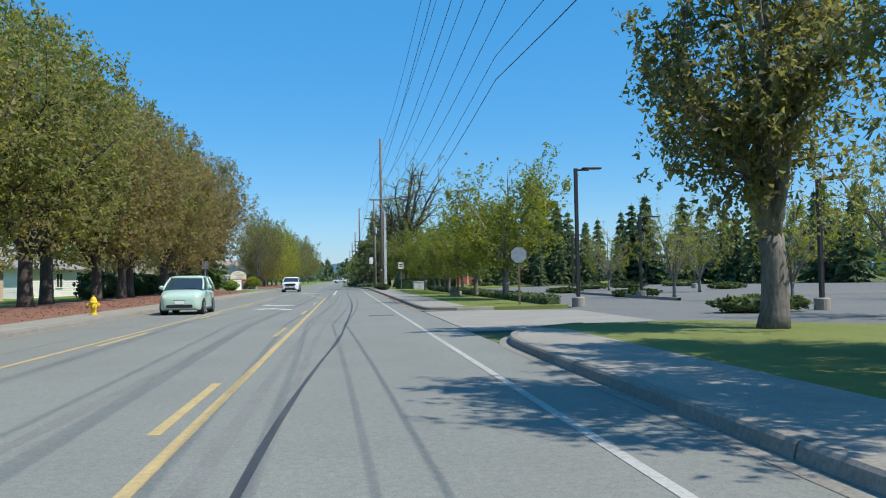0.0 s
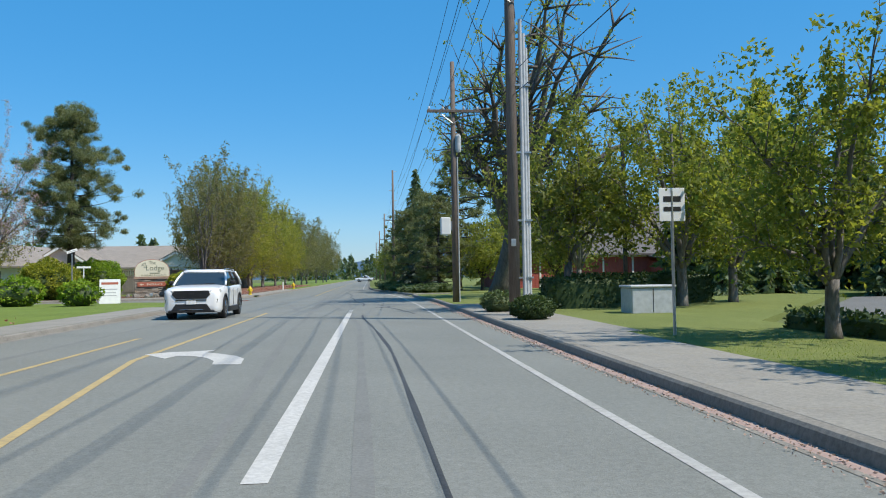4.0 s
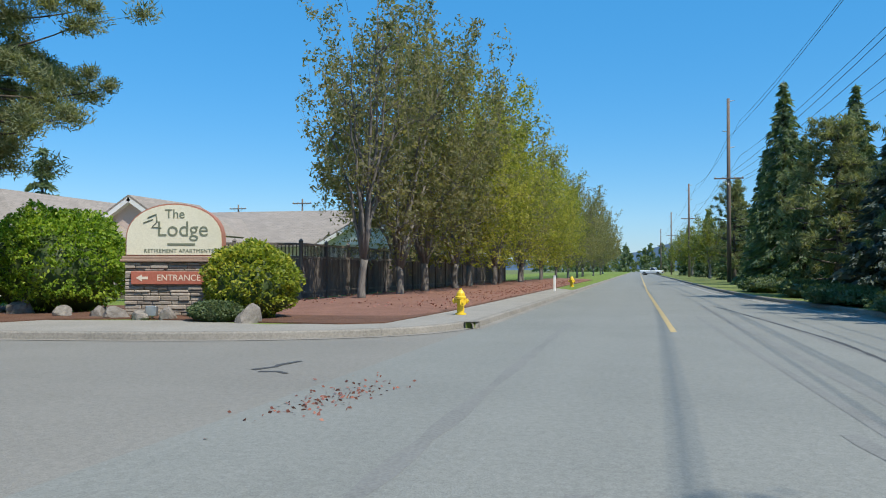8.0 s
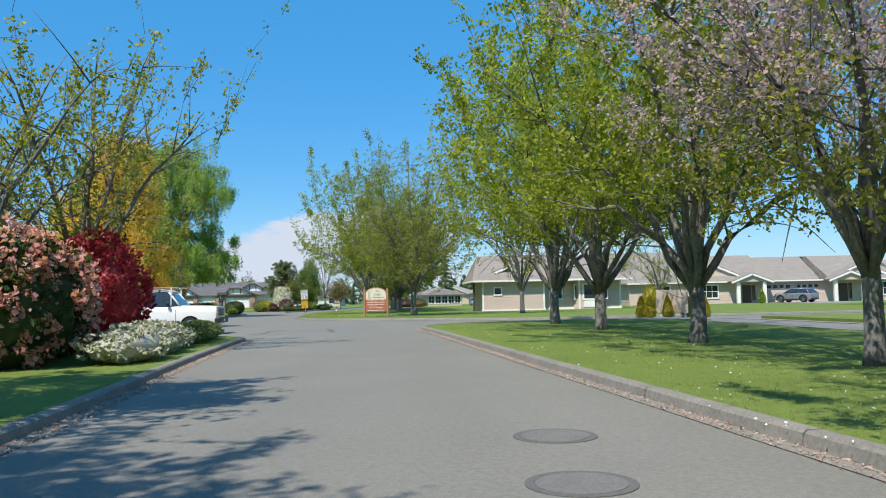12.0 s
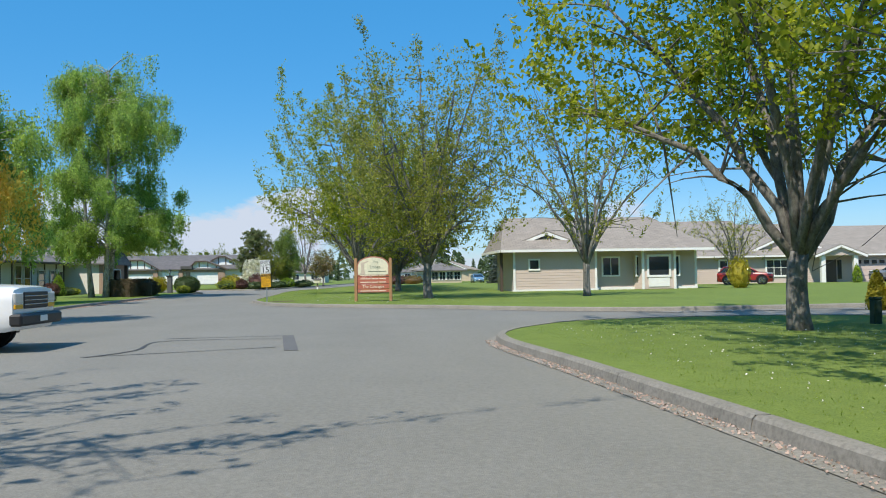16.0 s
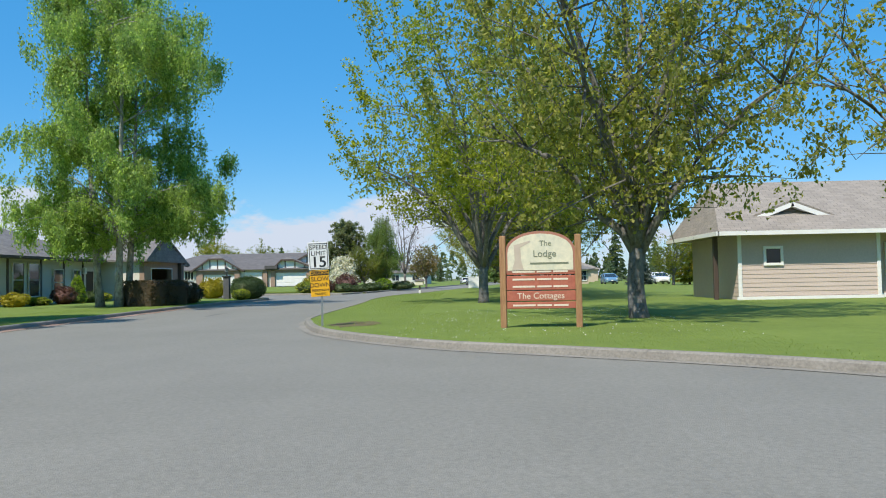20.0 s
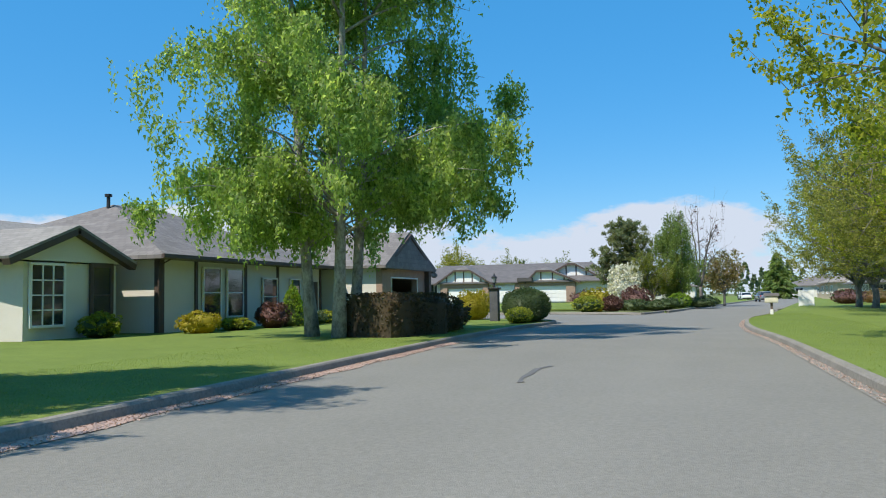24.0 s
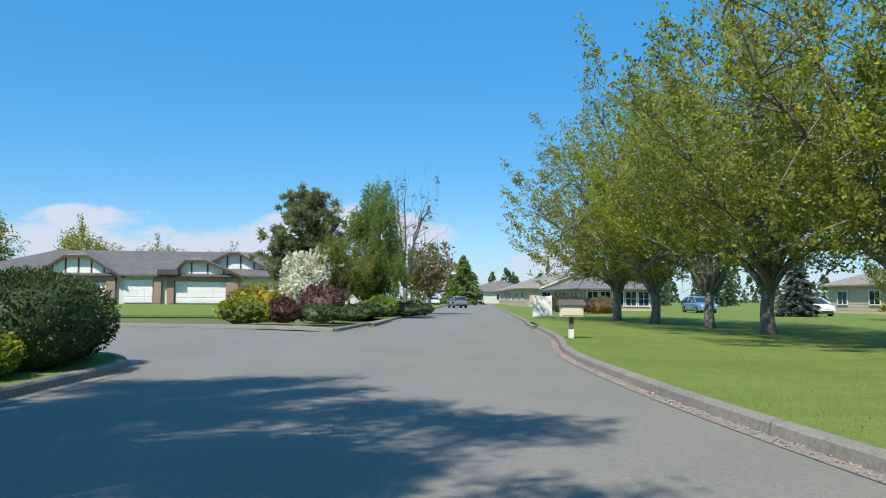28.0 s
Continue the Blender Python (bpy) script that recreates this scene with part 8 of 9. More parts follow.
for a, zc in ((38, 3.1),):
    b = part("blade", Shape().cbox(-0.33, -0.01, zc - 0.08, 0.33, 0.01, zc + 0.08, 0.01, pose(0, 0, 0, 0, 0, a) @ Matrix.Translation((0, 0, zc)) @ pose(0, 0, 0, 0, -20, 0) @ Matrix.Translation((0, 0, -zc))), SIGN_WHITE, ss)
    part("line_bar", Shape().box(-0.23, -0.014, zc - 0.03, 0.23, -0.0105, zc + 0.035, pose(0, 0, 0, 0, 0, a) @ Matrix.Translation((0, 0, zc)) @ pose(0, 0, 0, 0, -20, 0) @ Matrix.Translation((0, 0, -zc))), PVC, b)

# stop sign at the parking lot
st = turned("stop_sign", 6.95, 31.5, 0.12, 172, "back of an octagonal sign on a wooden post", "sign")
part("post", Shape().cbox(-0.04, -0.04, -0.1, 0.04, 0.04, 2.3, 0.008), WOOD_POLE, st)
part("plate", Shape().prism([(0.33 * math.cos(radians(22.5 + 45 * i)), 2.0 + 0.33 * math.sin(radians(22.5 + 45 * i))) for i in range(8)], -0.06, -0.05, UP), GALV, st)
part("face", Shape().prism([(0.32 * math.cos(radians(22.5 + 45 * i)), 2.0 + 0.32 * math.sin(radians(22.5 + 45 * i))) for i in range(8)], 0.05, 0.062, UP), SIGN_RED, st)
# white roadside plates
for x, y, zc, lab in ((5.25, 74.9, 2.35, "white rectangular plate on a post beside the pavement"), (-10.4, 61.8, 2.4, "grey back of a roadside plate on a post")):
    ws = turned("road_sign", x, y, 0.12, 0 if x > 0 else 180, lab, "sign", "roadside plates")
    part("post", Shape().tube([(0, 0, -0.1), (0, 0, zc + 0.25)], 0.03, 7), GALV, ws)
    pt = part("plate", Shape().cbox(-0.24, -0.02, zc - 0.3, 0.24, -0.005, zc + 0.3, 0.02), SIGN_WHITE if x > 0 else GALV, ws)
    part("line_bar", Shape().box(-0.16, -0.024, zc + 0.05, 0.16, -0.0205, zc + 0.15).box(-0.16, -0.024, zc - 0.12, 0.16, -0.0205, zc - 0.04), SIGN_BLACK, pt)
# sandwich board
sb = turned("sandwich_board", -13.5, 103.6, 0.125, 12, "white folding sandwich board on the corner grass", "sign")
for sgn in (-1, 1):
    o = part("leaf", Shape().cbox(-0.5, -0.015, 0, 0.5, 0.015, 1.28, 0.01, pose(0, 0.28 * sgn, 0, 12 * sgn, 0, 0)), SIGN_WHITE, sb)
    if sgn < 0:
        mm = pose(0, -0.28, 0, -12, 0, 0)
        part("red_bar", Shape().box(-0.4, -0.019, 1.0, 0.4, -0.0155, 1.12, mm), RED_BOARD, o)
        part("line_bar", Shape().box(-0.36, -0.019, 0.72, 0.36, -0.0155, 0.78, mm).box(-0.36, -0.019, 0.55, 0.3, -0.0155, 0.6, mm).box(-0.36, -0.019, 0.4, 0.33, -0.0155, 0.45, mm), PVC, o)
cr = turned("corner_lamp", -14.6, 104.6 - 1.6, 0.12, 20, "short white post with a crossbar beside the board", "sign post")
part("post", Shape().tube([(0, 0, -0.1), (0, 0, 1.95)], 0.03, 7), WHITE, cr)
part("crossbar", Shape().cbox(-0.33, -0.015, 1.83, 0.33, 0.015, 1.93, 0.008), WHITE, cr)
# folding board and mailbox far along the street
bd = turned("notice_board", -150.6, 107.5, 0.12, 80, "white upright board on the lawn by the street", "sign")
part("panel", Shape().cbox(-0.55, -0.03, 0.05, 0.55, 0.03, 1.3, 0.01), SIGN_WHITE, bd)
for sx in (-1, 1):
    part("post", Shape().cbox(sx * 0.55 - 0.04, -0.04, -0.1, sx * 0.55 + 0.04, 0.04, 1.35, 0.01), WHITE, bd)
mb = turned("mailbox", -124.9, 102.95, 0.12, 84, "wooden roofed mailbox box on a white-footed post", "mailbox")
part("post", Shape().cbox(-0.06, -0.06, -0.1, 0.06, 0.06, 0.62, 0.012), WOOD_POLE, mb)
part("post_foot", Shape().cbox(-0.075, -0.075, -0.05, 0.075, 0.075, 0.26, 0.012), WHITE, mb)
part("box", Shape().cbox(-0.33, -0.2, 0.62, 0.33, 0.2, 0.97, 0.015), CREAM, mb)
part("roof", Shape().add([(-0.4, -0.27, 0.96), (0.4, -0.27, 0.96), (0.4, 0.27, 0.96), (-0.4, 0.27, 0.96), (-0.36, 0, 1.12), (0.36, 0, 1.12)], [(0, 1, 5, 4), (2, 3, 4, 5), (1, 2, 5), (3, 0, 4), (3, 2, 1, 0)]), ROOF_GREY, mb)
part("door", Shape().cbox(-0.29, -0.215, 0.66, 0.29, -0.2, 0.93, 0.008), CREAM_WORN, mb)

# fire hydrants
def hydrant(x, y, s=1.0):
    h = thing("fire_hydrant", Matrix.Translation((x, y, 0.13)) @ Matrix.Scale(s, 4), "yellow cast-iron fire hydrant standing by the kerb", "fire hydrant", "fire hydrants")
    part("barrel", Shape().lathe([(0.15, -0.05), (0.15, 0.04), (0.1, 0.05), (0.1, 0.42), (0.15, 0.43), (0.15, 0.48), (0.12, 0.5), (0.11, 0.57), (0.06, 0.64), (0.03, 0.66)], 16), HYDRANT, h, smooth=False)
    part("nut", Shape().lathe([(0.03, 0.65), (0.03, 0.7)], 5), HYDRANT, h)
    for a in (0, 180):
        part("side_cap", Shape().lathe([(0.055, 0.08), (0.055, 0.16), (0.07, 0.16), (0.07, 0.2), (0.025, 0.2), (0.025, 0.23)], 10, pose(0, 0, 0.36, 0, 90, a)), HYDRANT, h)
    part("front_cap", Shape().lathe([(0.075, 0.08), (0.075, 0.15), (0.09, 0.15), (0.09, 0.2), (0.03, 0.2), (0.03, 0.23)], 12, pose(0, 0, 0.33, 0, 90, -60)), HYDRANT, h)


hydrant(-8.9, 120.6, 0.92)
hydrant(-9.0, 30.2)
hydrant(-8.9, 154.0)
hydrant(-44.9, 128.0, 0.9)
wp = turned("marker_post", -8.9, 143, 0.13, 0, "short white marker post beside the kerb", "post")
part("stake", Shape().cbox(-0.06, -0.06, -0.05, 0.06, 0.06, 0.75, 0.015), WHITE, wp)
part("cap", Shape().cbox(-0.07, -0.07, 0.75, 0.07, 0.07, 0.8, 0.01), WHITE, wp)
gp = turned("utility_post", -56.85, 118.4, 0.12, 0, "short dark green utility post on the lawn", "post")
part("body", Shape().cbox(-0.09, -0.09, -0.05, 0.09, 0.09, 0.5, 0.02), GREEN_BOX, gp)
part("cap", Shape().cbox(-0.1, -0.1, 0.5, 0.1, 0.1, 0.56, 0.02), GREEN_BOX, gp)

# parking lot lamps
def lamp(x, y, h, base=0.35, arm=0.55, turn=0):
    t = turned("lamp_post", x, y, 0.05, turn, "tall dark metal lamp post with a flat head", "lamp post", "parking lot lamps")
    part("base", Shape().lathe([(0.26, -0.05), (0.26, base - 0.04), (0.22, base)], 16), CONCRETE, t)
    part("pole", Shape().cbox(-0.07, -0.07, base, 0.07, 0.07, h, 0.015), DARK_METAL, t)
    hd = part("arm", Shape().cbox(0.0, -0.035, h - 0.1, arm, 0.035, h - 0.03, 0.01), DARK_METAL, t)
    part("lamp_head", Shape().cbox(arm * 0.5, -0.17, h - 0.04, arm + 0.5, 0.17, h + 0.03, 0.02), DARK_METAL, hd)
    part("lens", Shape().box(arm * 0.5 + 0.1, -0.13, h - 0.05, arm + 0.44, 0.13, h - 0.041), LAMP_GLASS, hd)


lamp(9.35, 31.4, 5.55)
lamp(7.55, 53.3, 6.1, 0.3)
lamp(9.7, 91.2, 6.8)
lamp(15.7, 41.1, 4.3)
lamp(17.2, 59.0, 4.3)
lamp(30, 66, 4.6)
lamp(15.5, 24.5, 4.3)
ln = turned("garden_lamp", -116.5, 90.08, 0.1, 0, "black lantern on a square grey pier among the shrubs", "lamp post")
part("pier", Shape().cbox(-0.2, -0.2, -0.1, 0.2, 0.2, 1.52, 0.015), SLATE_PIER, ln)
part("cap", Shape().cbox(-0.27, -0.27, 1.52, 0.27, 0.27, 1.62, 0.02), DARK_METAL, ln)
lt = part("lantern", Shape().lathe([(0.07, 1.62), (0.05, 1.72), (0.035, 1.8), (0.09, 1.84), (0.09, 1.86)], 8), BLACK, ln)
part("lantern_glass", Shape().lathe([(0.08, 1.862), (0.115, 2.1)], 6), GLASS_PALE, lt)
for a in range(6):
    c, d = math.cos(a * 1.0472), math.sin(a * 1.0472)
    part("rib", Shape().tube([(0.085 * c, 0.085 * d, 1.86), (0.12 * c, 0.12 * d, 2.1)], 0.008, 4), BLACK, lt)
part("hood", Shape().lathe([(0.15, 2.1), (0.14, 2.12), (0.05, 2.2), (0.03, 2.23), (0.03, 2.27), (0.0, 2.3)], 8), BLACK, lt)
# stone bench / wall by the lot
bch = turned("bench", 6.7, 48.7, 0.12, 90, "low grey slatted bench on the grass", "bench")
for i in range(4):
    part("slat", Shape().cbox(-0.8, -0.2 + i * 0.11, 0.36, 0.8, -0.11 + i * 0.11, 0.4, 0.008), WOOD_POLE, bch)
for sx in (-0.6, 0.6):
    part("leg", Shape().cbox(sx - 0.06, -0.2, -0.05, sx + 0.06, 0.22, 0.36, 0.01), CONCRETE, bch)
# parking kerbs
for i, (a, b) in enumerate([((15.6, 36), (15.9, 54)), ((16, 56), (20, 77)), ((14.2, 12.8), (24, 12.6)), ((20, 40), (40, 40.2))]):
    setting("lot_kerb", ribbon([a, ((a[0] + b[0]) / 2, (a[1] + b[1]) / 2), b], (-0.1, -0.08, 0.08, 0.1), (0, 0.14, 0.14, 0)), CONCRETE, "pale concrete kerb across the parking lot", "kerb")
ub = turned("utility_box", 7.7, 83.2, 0.12, 0, "squat grey-green utility cabinet on the grass", "utility box")
part("cabinet", Shape().cbox(-0.62, -0.5, -0.02, 0.62, 0.5, 0.72, 0.03), PVC, ub)
part("lid", Shape().cbox(-0.66, -0.54, 0.72, 0.66, 0.54, 0.79, 0.02), PVC, ub)
part("door_seam", Shape().box(-0.008, -0.508, 0.04, 0.008, -0.5, 0.7), BLACK, ub)

# utility poles and lines
POLES = []


def utility_pole(x, y, h, r, arms, label, tilt=0.0, fit=()):
    p = thing("utility_pole", pose(x, y, 0.05, 0, tilt, 0), label, "utility pole", "utility poles")
    part("pole", Shape().tube([(0, 0, -0.3), (0, 0, h * 0.5), (0, 0, h)], [r, r * 0.88, r * 0.66], 12), WOOD_POLE, p, smooth=True)
    for z, w in arms:
        a = part("crossarm", Shape().cbox(-w / 2, -r - 0.05, z - 0.06, w / 2, -r + 0.06, z + 0.06, 0.012), WOOD_POLE, p)
        part("brace", Shape().tube([(-w * 0.3, -r, z), (0, -r, z - 0.55), (w * 0.3, -r, z)], 0.02, 5), GALV, a)
        for k in (-0.46, -0.2, 0.2, 0.46):
            part("insulator", Shape().lathe([(0.03, z + 0.06), (0.06, z + 0.1), (0.05, z + 0.16), (0.02, z + 0.2)], 8, Matrix.Translation((k * w, -r, 0))), PVC, a)
    POLES.append((x, y, h))
    return p


pw = utility_pole(3.85, 83.05, 15.8, 0.165, [(9.4, 2.4)], "tall wooden utility pole with grey conduits up its side", 0.0)
for i, (dx, dy) in enumerate([(0.27, -0.08), (0.36, -0.05), (0.44, 0.0)]):
    part("conduit", Shape().tube([(dx, dy, -0.1), (dx, dy, 8.4 - i * 0.4)], 0.055, 8), PVC, pw, "grey plastic conduit")
for z in (1.1, 2.7, 4.6, 6.5):
    part("strap", Shape().box(0.1, -0.12, z, 0.52, 0.1, z + 0.05), GALV, pw)
part("meter_tag", Shape().cbox(-0.12, -0.27, 2.0, 0.02, -0.22, 2.2, 0.01), GALV, pw)
for z, sx in ((11.6, 1), (13.2, -1), (14.8, 1)):
    part("post_insulator", Shape().tube([(0, 0, z), (sx * 0.55, 0, z + 0.12)], [0.05, 0.035], 7), PVC, pw)
px = utility_pole(3.55, 95.6, 10.6, 0.14, [(8.4, 2.3)], "wooden utility pole with a white metal box and a crossarm")
bx = part("equipment_box", Shape().cbox(-0.62, -0.2, 3.0, -0.2, 0.2, 3.75, 0.03), WHITE, px, "white metal equipment box")
part("bracket", Shape().box(-0.22, -0.05, 3.2, -0.12, 0.05, 3.6), GALV, bx)
part("surge_arrester", Shape().lathe([(0.1, 6.6), (0.13, 6.7), (0.13, 7.3), (0.06, 7.4)], 10, Matrix.Translation((0.2, -0.1, 0))), PVC, px)
part("cable_riser", Shape().tube([(0.16, -0.08, 0), (0.15, -0.08, 6.4)], 0.03, 6), PVC, px)
for y, h, arms in ((179, 17.0, [(9.6, 2.6)]), (235, 15, [(9.4, 2.4)]), (300, 15, [(9.4, 2.4)]), (380, 15, [(9.4, 2.4)])):
    q = utility_pole(3.4 - (y - 179) * 0.004, y, h, 0.2, arms, "tall wooden utility pole further along the road")
    for z, sx in ((12.4, 1), (13.9, -1), (h - 0.3, 1)):
        part("post_insulator", Shape().tube([(0, 0, z), (sx * 0.55, 0, z + 0.12)], [0.05, 0.035], 7), PVC, q)
for x, y, h in ((-40.1, 182, 8.8), (-52, 190, 9)):
    utility_pole(x, y, h, 0.13, [(h - 0.5, 2.2), (h - 1.5, 2.2)], "distant utility pole behind the roofs")


def cable(a, b, sag, r, label):
    a, b = Vector(a), Vector(b)
    pts = [a.lerp(b, t / 14) - Vector((0, 0, sag * 4 * (t / 14) * (1 - t / 14))) for t in range(15)]
    o = Shape().tube(pts, r, 4).make("cable", WIRE)
    tagged(o, label, "cable", "overhead cables")


for (ya, yb) in ((-60, 20), (20, 83), (83, 179), (179, 235), (235, 300), (300, 380)):
    s = 0.6 + (yb - ya) * 0.008
    for dx, z in ((-0.55, 13.3), (0.55, 11.7), (0.55, 14.9)):
        cable((3.8 + dx, ya, z), (3.8 + dx, yb, z), s, 0.012, "thin overhead power line along the road")
    for dx in (-1.1, -0.5, 0.5, 1.1):
        cable((3.7 + dx, ya, 9.55), (3.7 + dx, yb, 9.55), s * 0.9, 0.011, "thin overhead power line along the road")
    cable((3.9, ya, 6.9), (3.9, yb, 6.9), s, 0.008, "thick overhead communication cable along the road")
    cable((3.9, ya, 6.3), (3.9, yb, 6.3), s * 1.1, 0.010, "thick overhead communication cable along the road")
utility_pole(3.85, 20.0 - 34, 15.4, 0.2, [(9.4, 2.4)], "tall wooden utility pole behind the start of the drive")

# blank board and green pedestal beside the lane
bs = turned("board_sign", -61.7, 123.5, 0.12, 15, "blank pale tan board on short posts behind the arborvitae", "sign")
part("board", Shape().cbox(-1.32, -0.03, 0.22, -0.01, 0.03, 1.4, 0.01), TAN_BOARD, bs)
part("board", Shape().cbox(0.01, -0.03, 0.22, 1.32, 0.03, 1.38, 0.01), TAN_BOARD, bs)
for x in (-1.0, 0.0, 1.0):
    part("post", Shape().cbox(x - 0.06, 0.03, 0, x + 0.06, 0.13, 1.3, 0.01), WHITE, bs)

# ---- vehicles ----
def wheel(parent, x, y, r, w, side):
    m = pose(x, y, r, 0, 90 * side, 0)
    t = part("wheel", Shape().lathe([(r * 0.62, -w / 2), (r * 0.93, -w / 2), (r, -w / 2 + 0.03), (r, w / 2 - 0.03), (r * 0.93, w / 2), (r * 0.62, w / 2)], 24, m), RUBBER, parent, "black rubber tyre")
    ring = [m @ Vector((math.cos(q * 0.2618) * r * 0.63, math.sin(q * 0.2618) * r * 0.63, w / 2)) for q in range(25)]
    rim = Shape().tube(ring, 0.022, 6).lathe([(r * 0.16, w / 2 - 0.01), (r * 0.16, w / 2 + 0.025), (r * 0.1, w / 2 + 0.03)], 12, m)
    for i in range(5):
        rim.box(-0.045, 0.03, w / 2 - 0.01, -0.008, r * 0.62, w / 2 + 0.018, m @ pose(0, 0, 0, 0, 0, 72 * i + 5))
        rim.box(0.008, 0.03, w / 2 - 0.01, 0.045, r * 0.62, w / 2 + 0.018, m @ pose(0, 0, 0, 0, 0, 72 * i - 5))
    part("rim", rim, CHROME, t, "alloy rim")


def loft(sections, mirror=True):
    """A body from cross-sections along y: each a list of (half width, z) from sill to roof."""
    s = Shape()
    n = len(sections[0][1])
    v = []
    for y, pts in sections:
        v += [(-x, y, z) for x, z in pts] + [(x, y, z) for x, z in reversed(pts)]
    k = 2 * n
    f = [(i * k + j, i * k + (j + 1) % k, (i + 1) * k + (j + 1) % k, (i + 1) * k + j) for i in range(len(sections) - 1) for j in range(k)]
    f += [tuple(range(k))[::-1], tuple(range((len(sections) - 1) * k, len(sections) * k))]
    f = [q[::-1] for q in f]
    return s.add(v, f)


STATIONS = {
    "suv": [(0.0, 0.44, 0.53, 0.76), (0.008, 0.30, 0.575, 0.87), (0.03, 0.25, 0.61, 0.945), (0.08, 0.23, 0.635, 0.985), (0.2, 0.23, 0.662, 1.0), (0.3, 0.23, 0.68, 1.0), (0.345, 0.23, 0.68, 1.0), (0.5, 0.23, 0.685, 1.0), (0.8, 0.23, 0.70, 1.0), (0.93, 0.25, 0.70, 0.98), (0.98, 0.30, 0.68, 0.93), (1.0, 0.45, 0.60, 0.86)],
    "small": [(0.0, 0.40, 0.40, 0.62), (0.01, 0.26, 0.47, 0.78), (0.04, 0.20, 0.53, 0.88), (0.1, 0.18, 0.585, 0.95), (0.2, 0.18, 0.63, 1.0), (0.27, 0.18, 0.645, 1.0), (0.5, 0.18, 0.645, 1.0), (0.8, 0.18, 0.64, 0.99), (0.93, 0.20, 0.60, 0.95), (0.985, 0.26, 0.52, 0.87), (1.0, 0.40, 0.45, 0.78)],
    "pickup": [(0.0, 0.50, 0.56, 0.90), (0.006, 0.42, 0.60, 0.96), (0.03, 0.38, 0.615, 0.985), (0.1, 0.38, 0.63, 1.0), (0.25, 0.38, 0.645, 1.0), (0.29, 0.38, 0.645, 1.0), (0.5, 0.38, 0.645, 1.0), (0.55, 0.38, 0.645, 1.0), (0.8, 0.38, 0.64, 1.0), (0.985, 0.40, 0.635, 0.99), (1.0, 0.45, 0.63, 0.97)],
}


def shell(sections, wheels, r, W, paint):
    """A car's painted lower body with round wheel openings cut through its sides."""
    temp = bpy.data.objects.new("shell", loft(sections).mesh("shell", paint))
    scene.collection.objects.link(temp)
    gone = [temp]
    for yy in wheels:
        for sx in (-1, 1):
            cut = bpy.data.objects.new("opening", Shape().lathe([(r * 1.16, -0.24), (r * 1.16, 0.24)], 28, pose(sx * (W + 0.02), yy, r * 1.03, 0, 90, 0)).mesh("opening", paint))
            scene.collection.objects.link(cut)
            gone.append(cut)
            mod = temp.modifiers.new("cut", "BOOLEAN")
            mod.operation, mod.object, mod.solver = "DIFFERENCE", cut, "EXACT"
    me = bpy.data.meshes.new_from_object(temp.evaluated_get(bpy.context.evaluated_depsgraph_get()))
    for o in gone:
        bpy.data.objects.remove(o)
    me.materials.clear()
    me.materials.append(paint)
    me.polygons.foreach_set("material_index", [0] * len(me.polygons))
    me.polygons.foreach_set("use_smooth", [True] * len(me.polygons))
    me.set_sharp_from_angle(angle=radians(38))
    return me


def arc_bar(x0, x1, yy, zz, r, thick, lo=-15, hi=195, n=20):
    """A curved strip round a wheel opening, from x0 to x1 across."""
    v = []
    for i in range(n + 1):
        a = radians(lo + (hi - lo) * i / n)
        c, q = math.cos(a), math.sin(a)
        v += [(x, yy + c * rr, zz + q * rr) for x, rr in ((x0, r), (x1, r), (x1, r + thick), (x0, r + thick))]
    f = [(4 * i + j, 4 * i + (j + 1) % 4, 4 * i + 4 + (j + 1) % 4, 4 * i + 4 + j) for i in range(n) for j in range(4)]
    return Shape().add(v, f + [(3, 2, 1, 0), (4 * n, 4 * n + 1, 4 * n + 2, 4 * n + 3)])


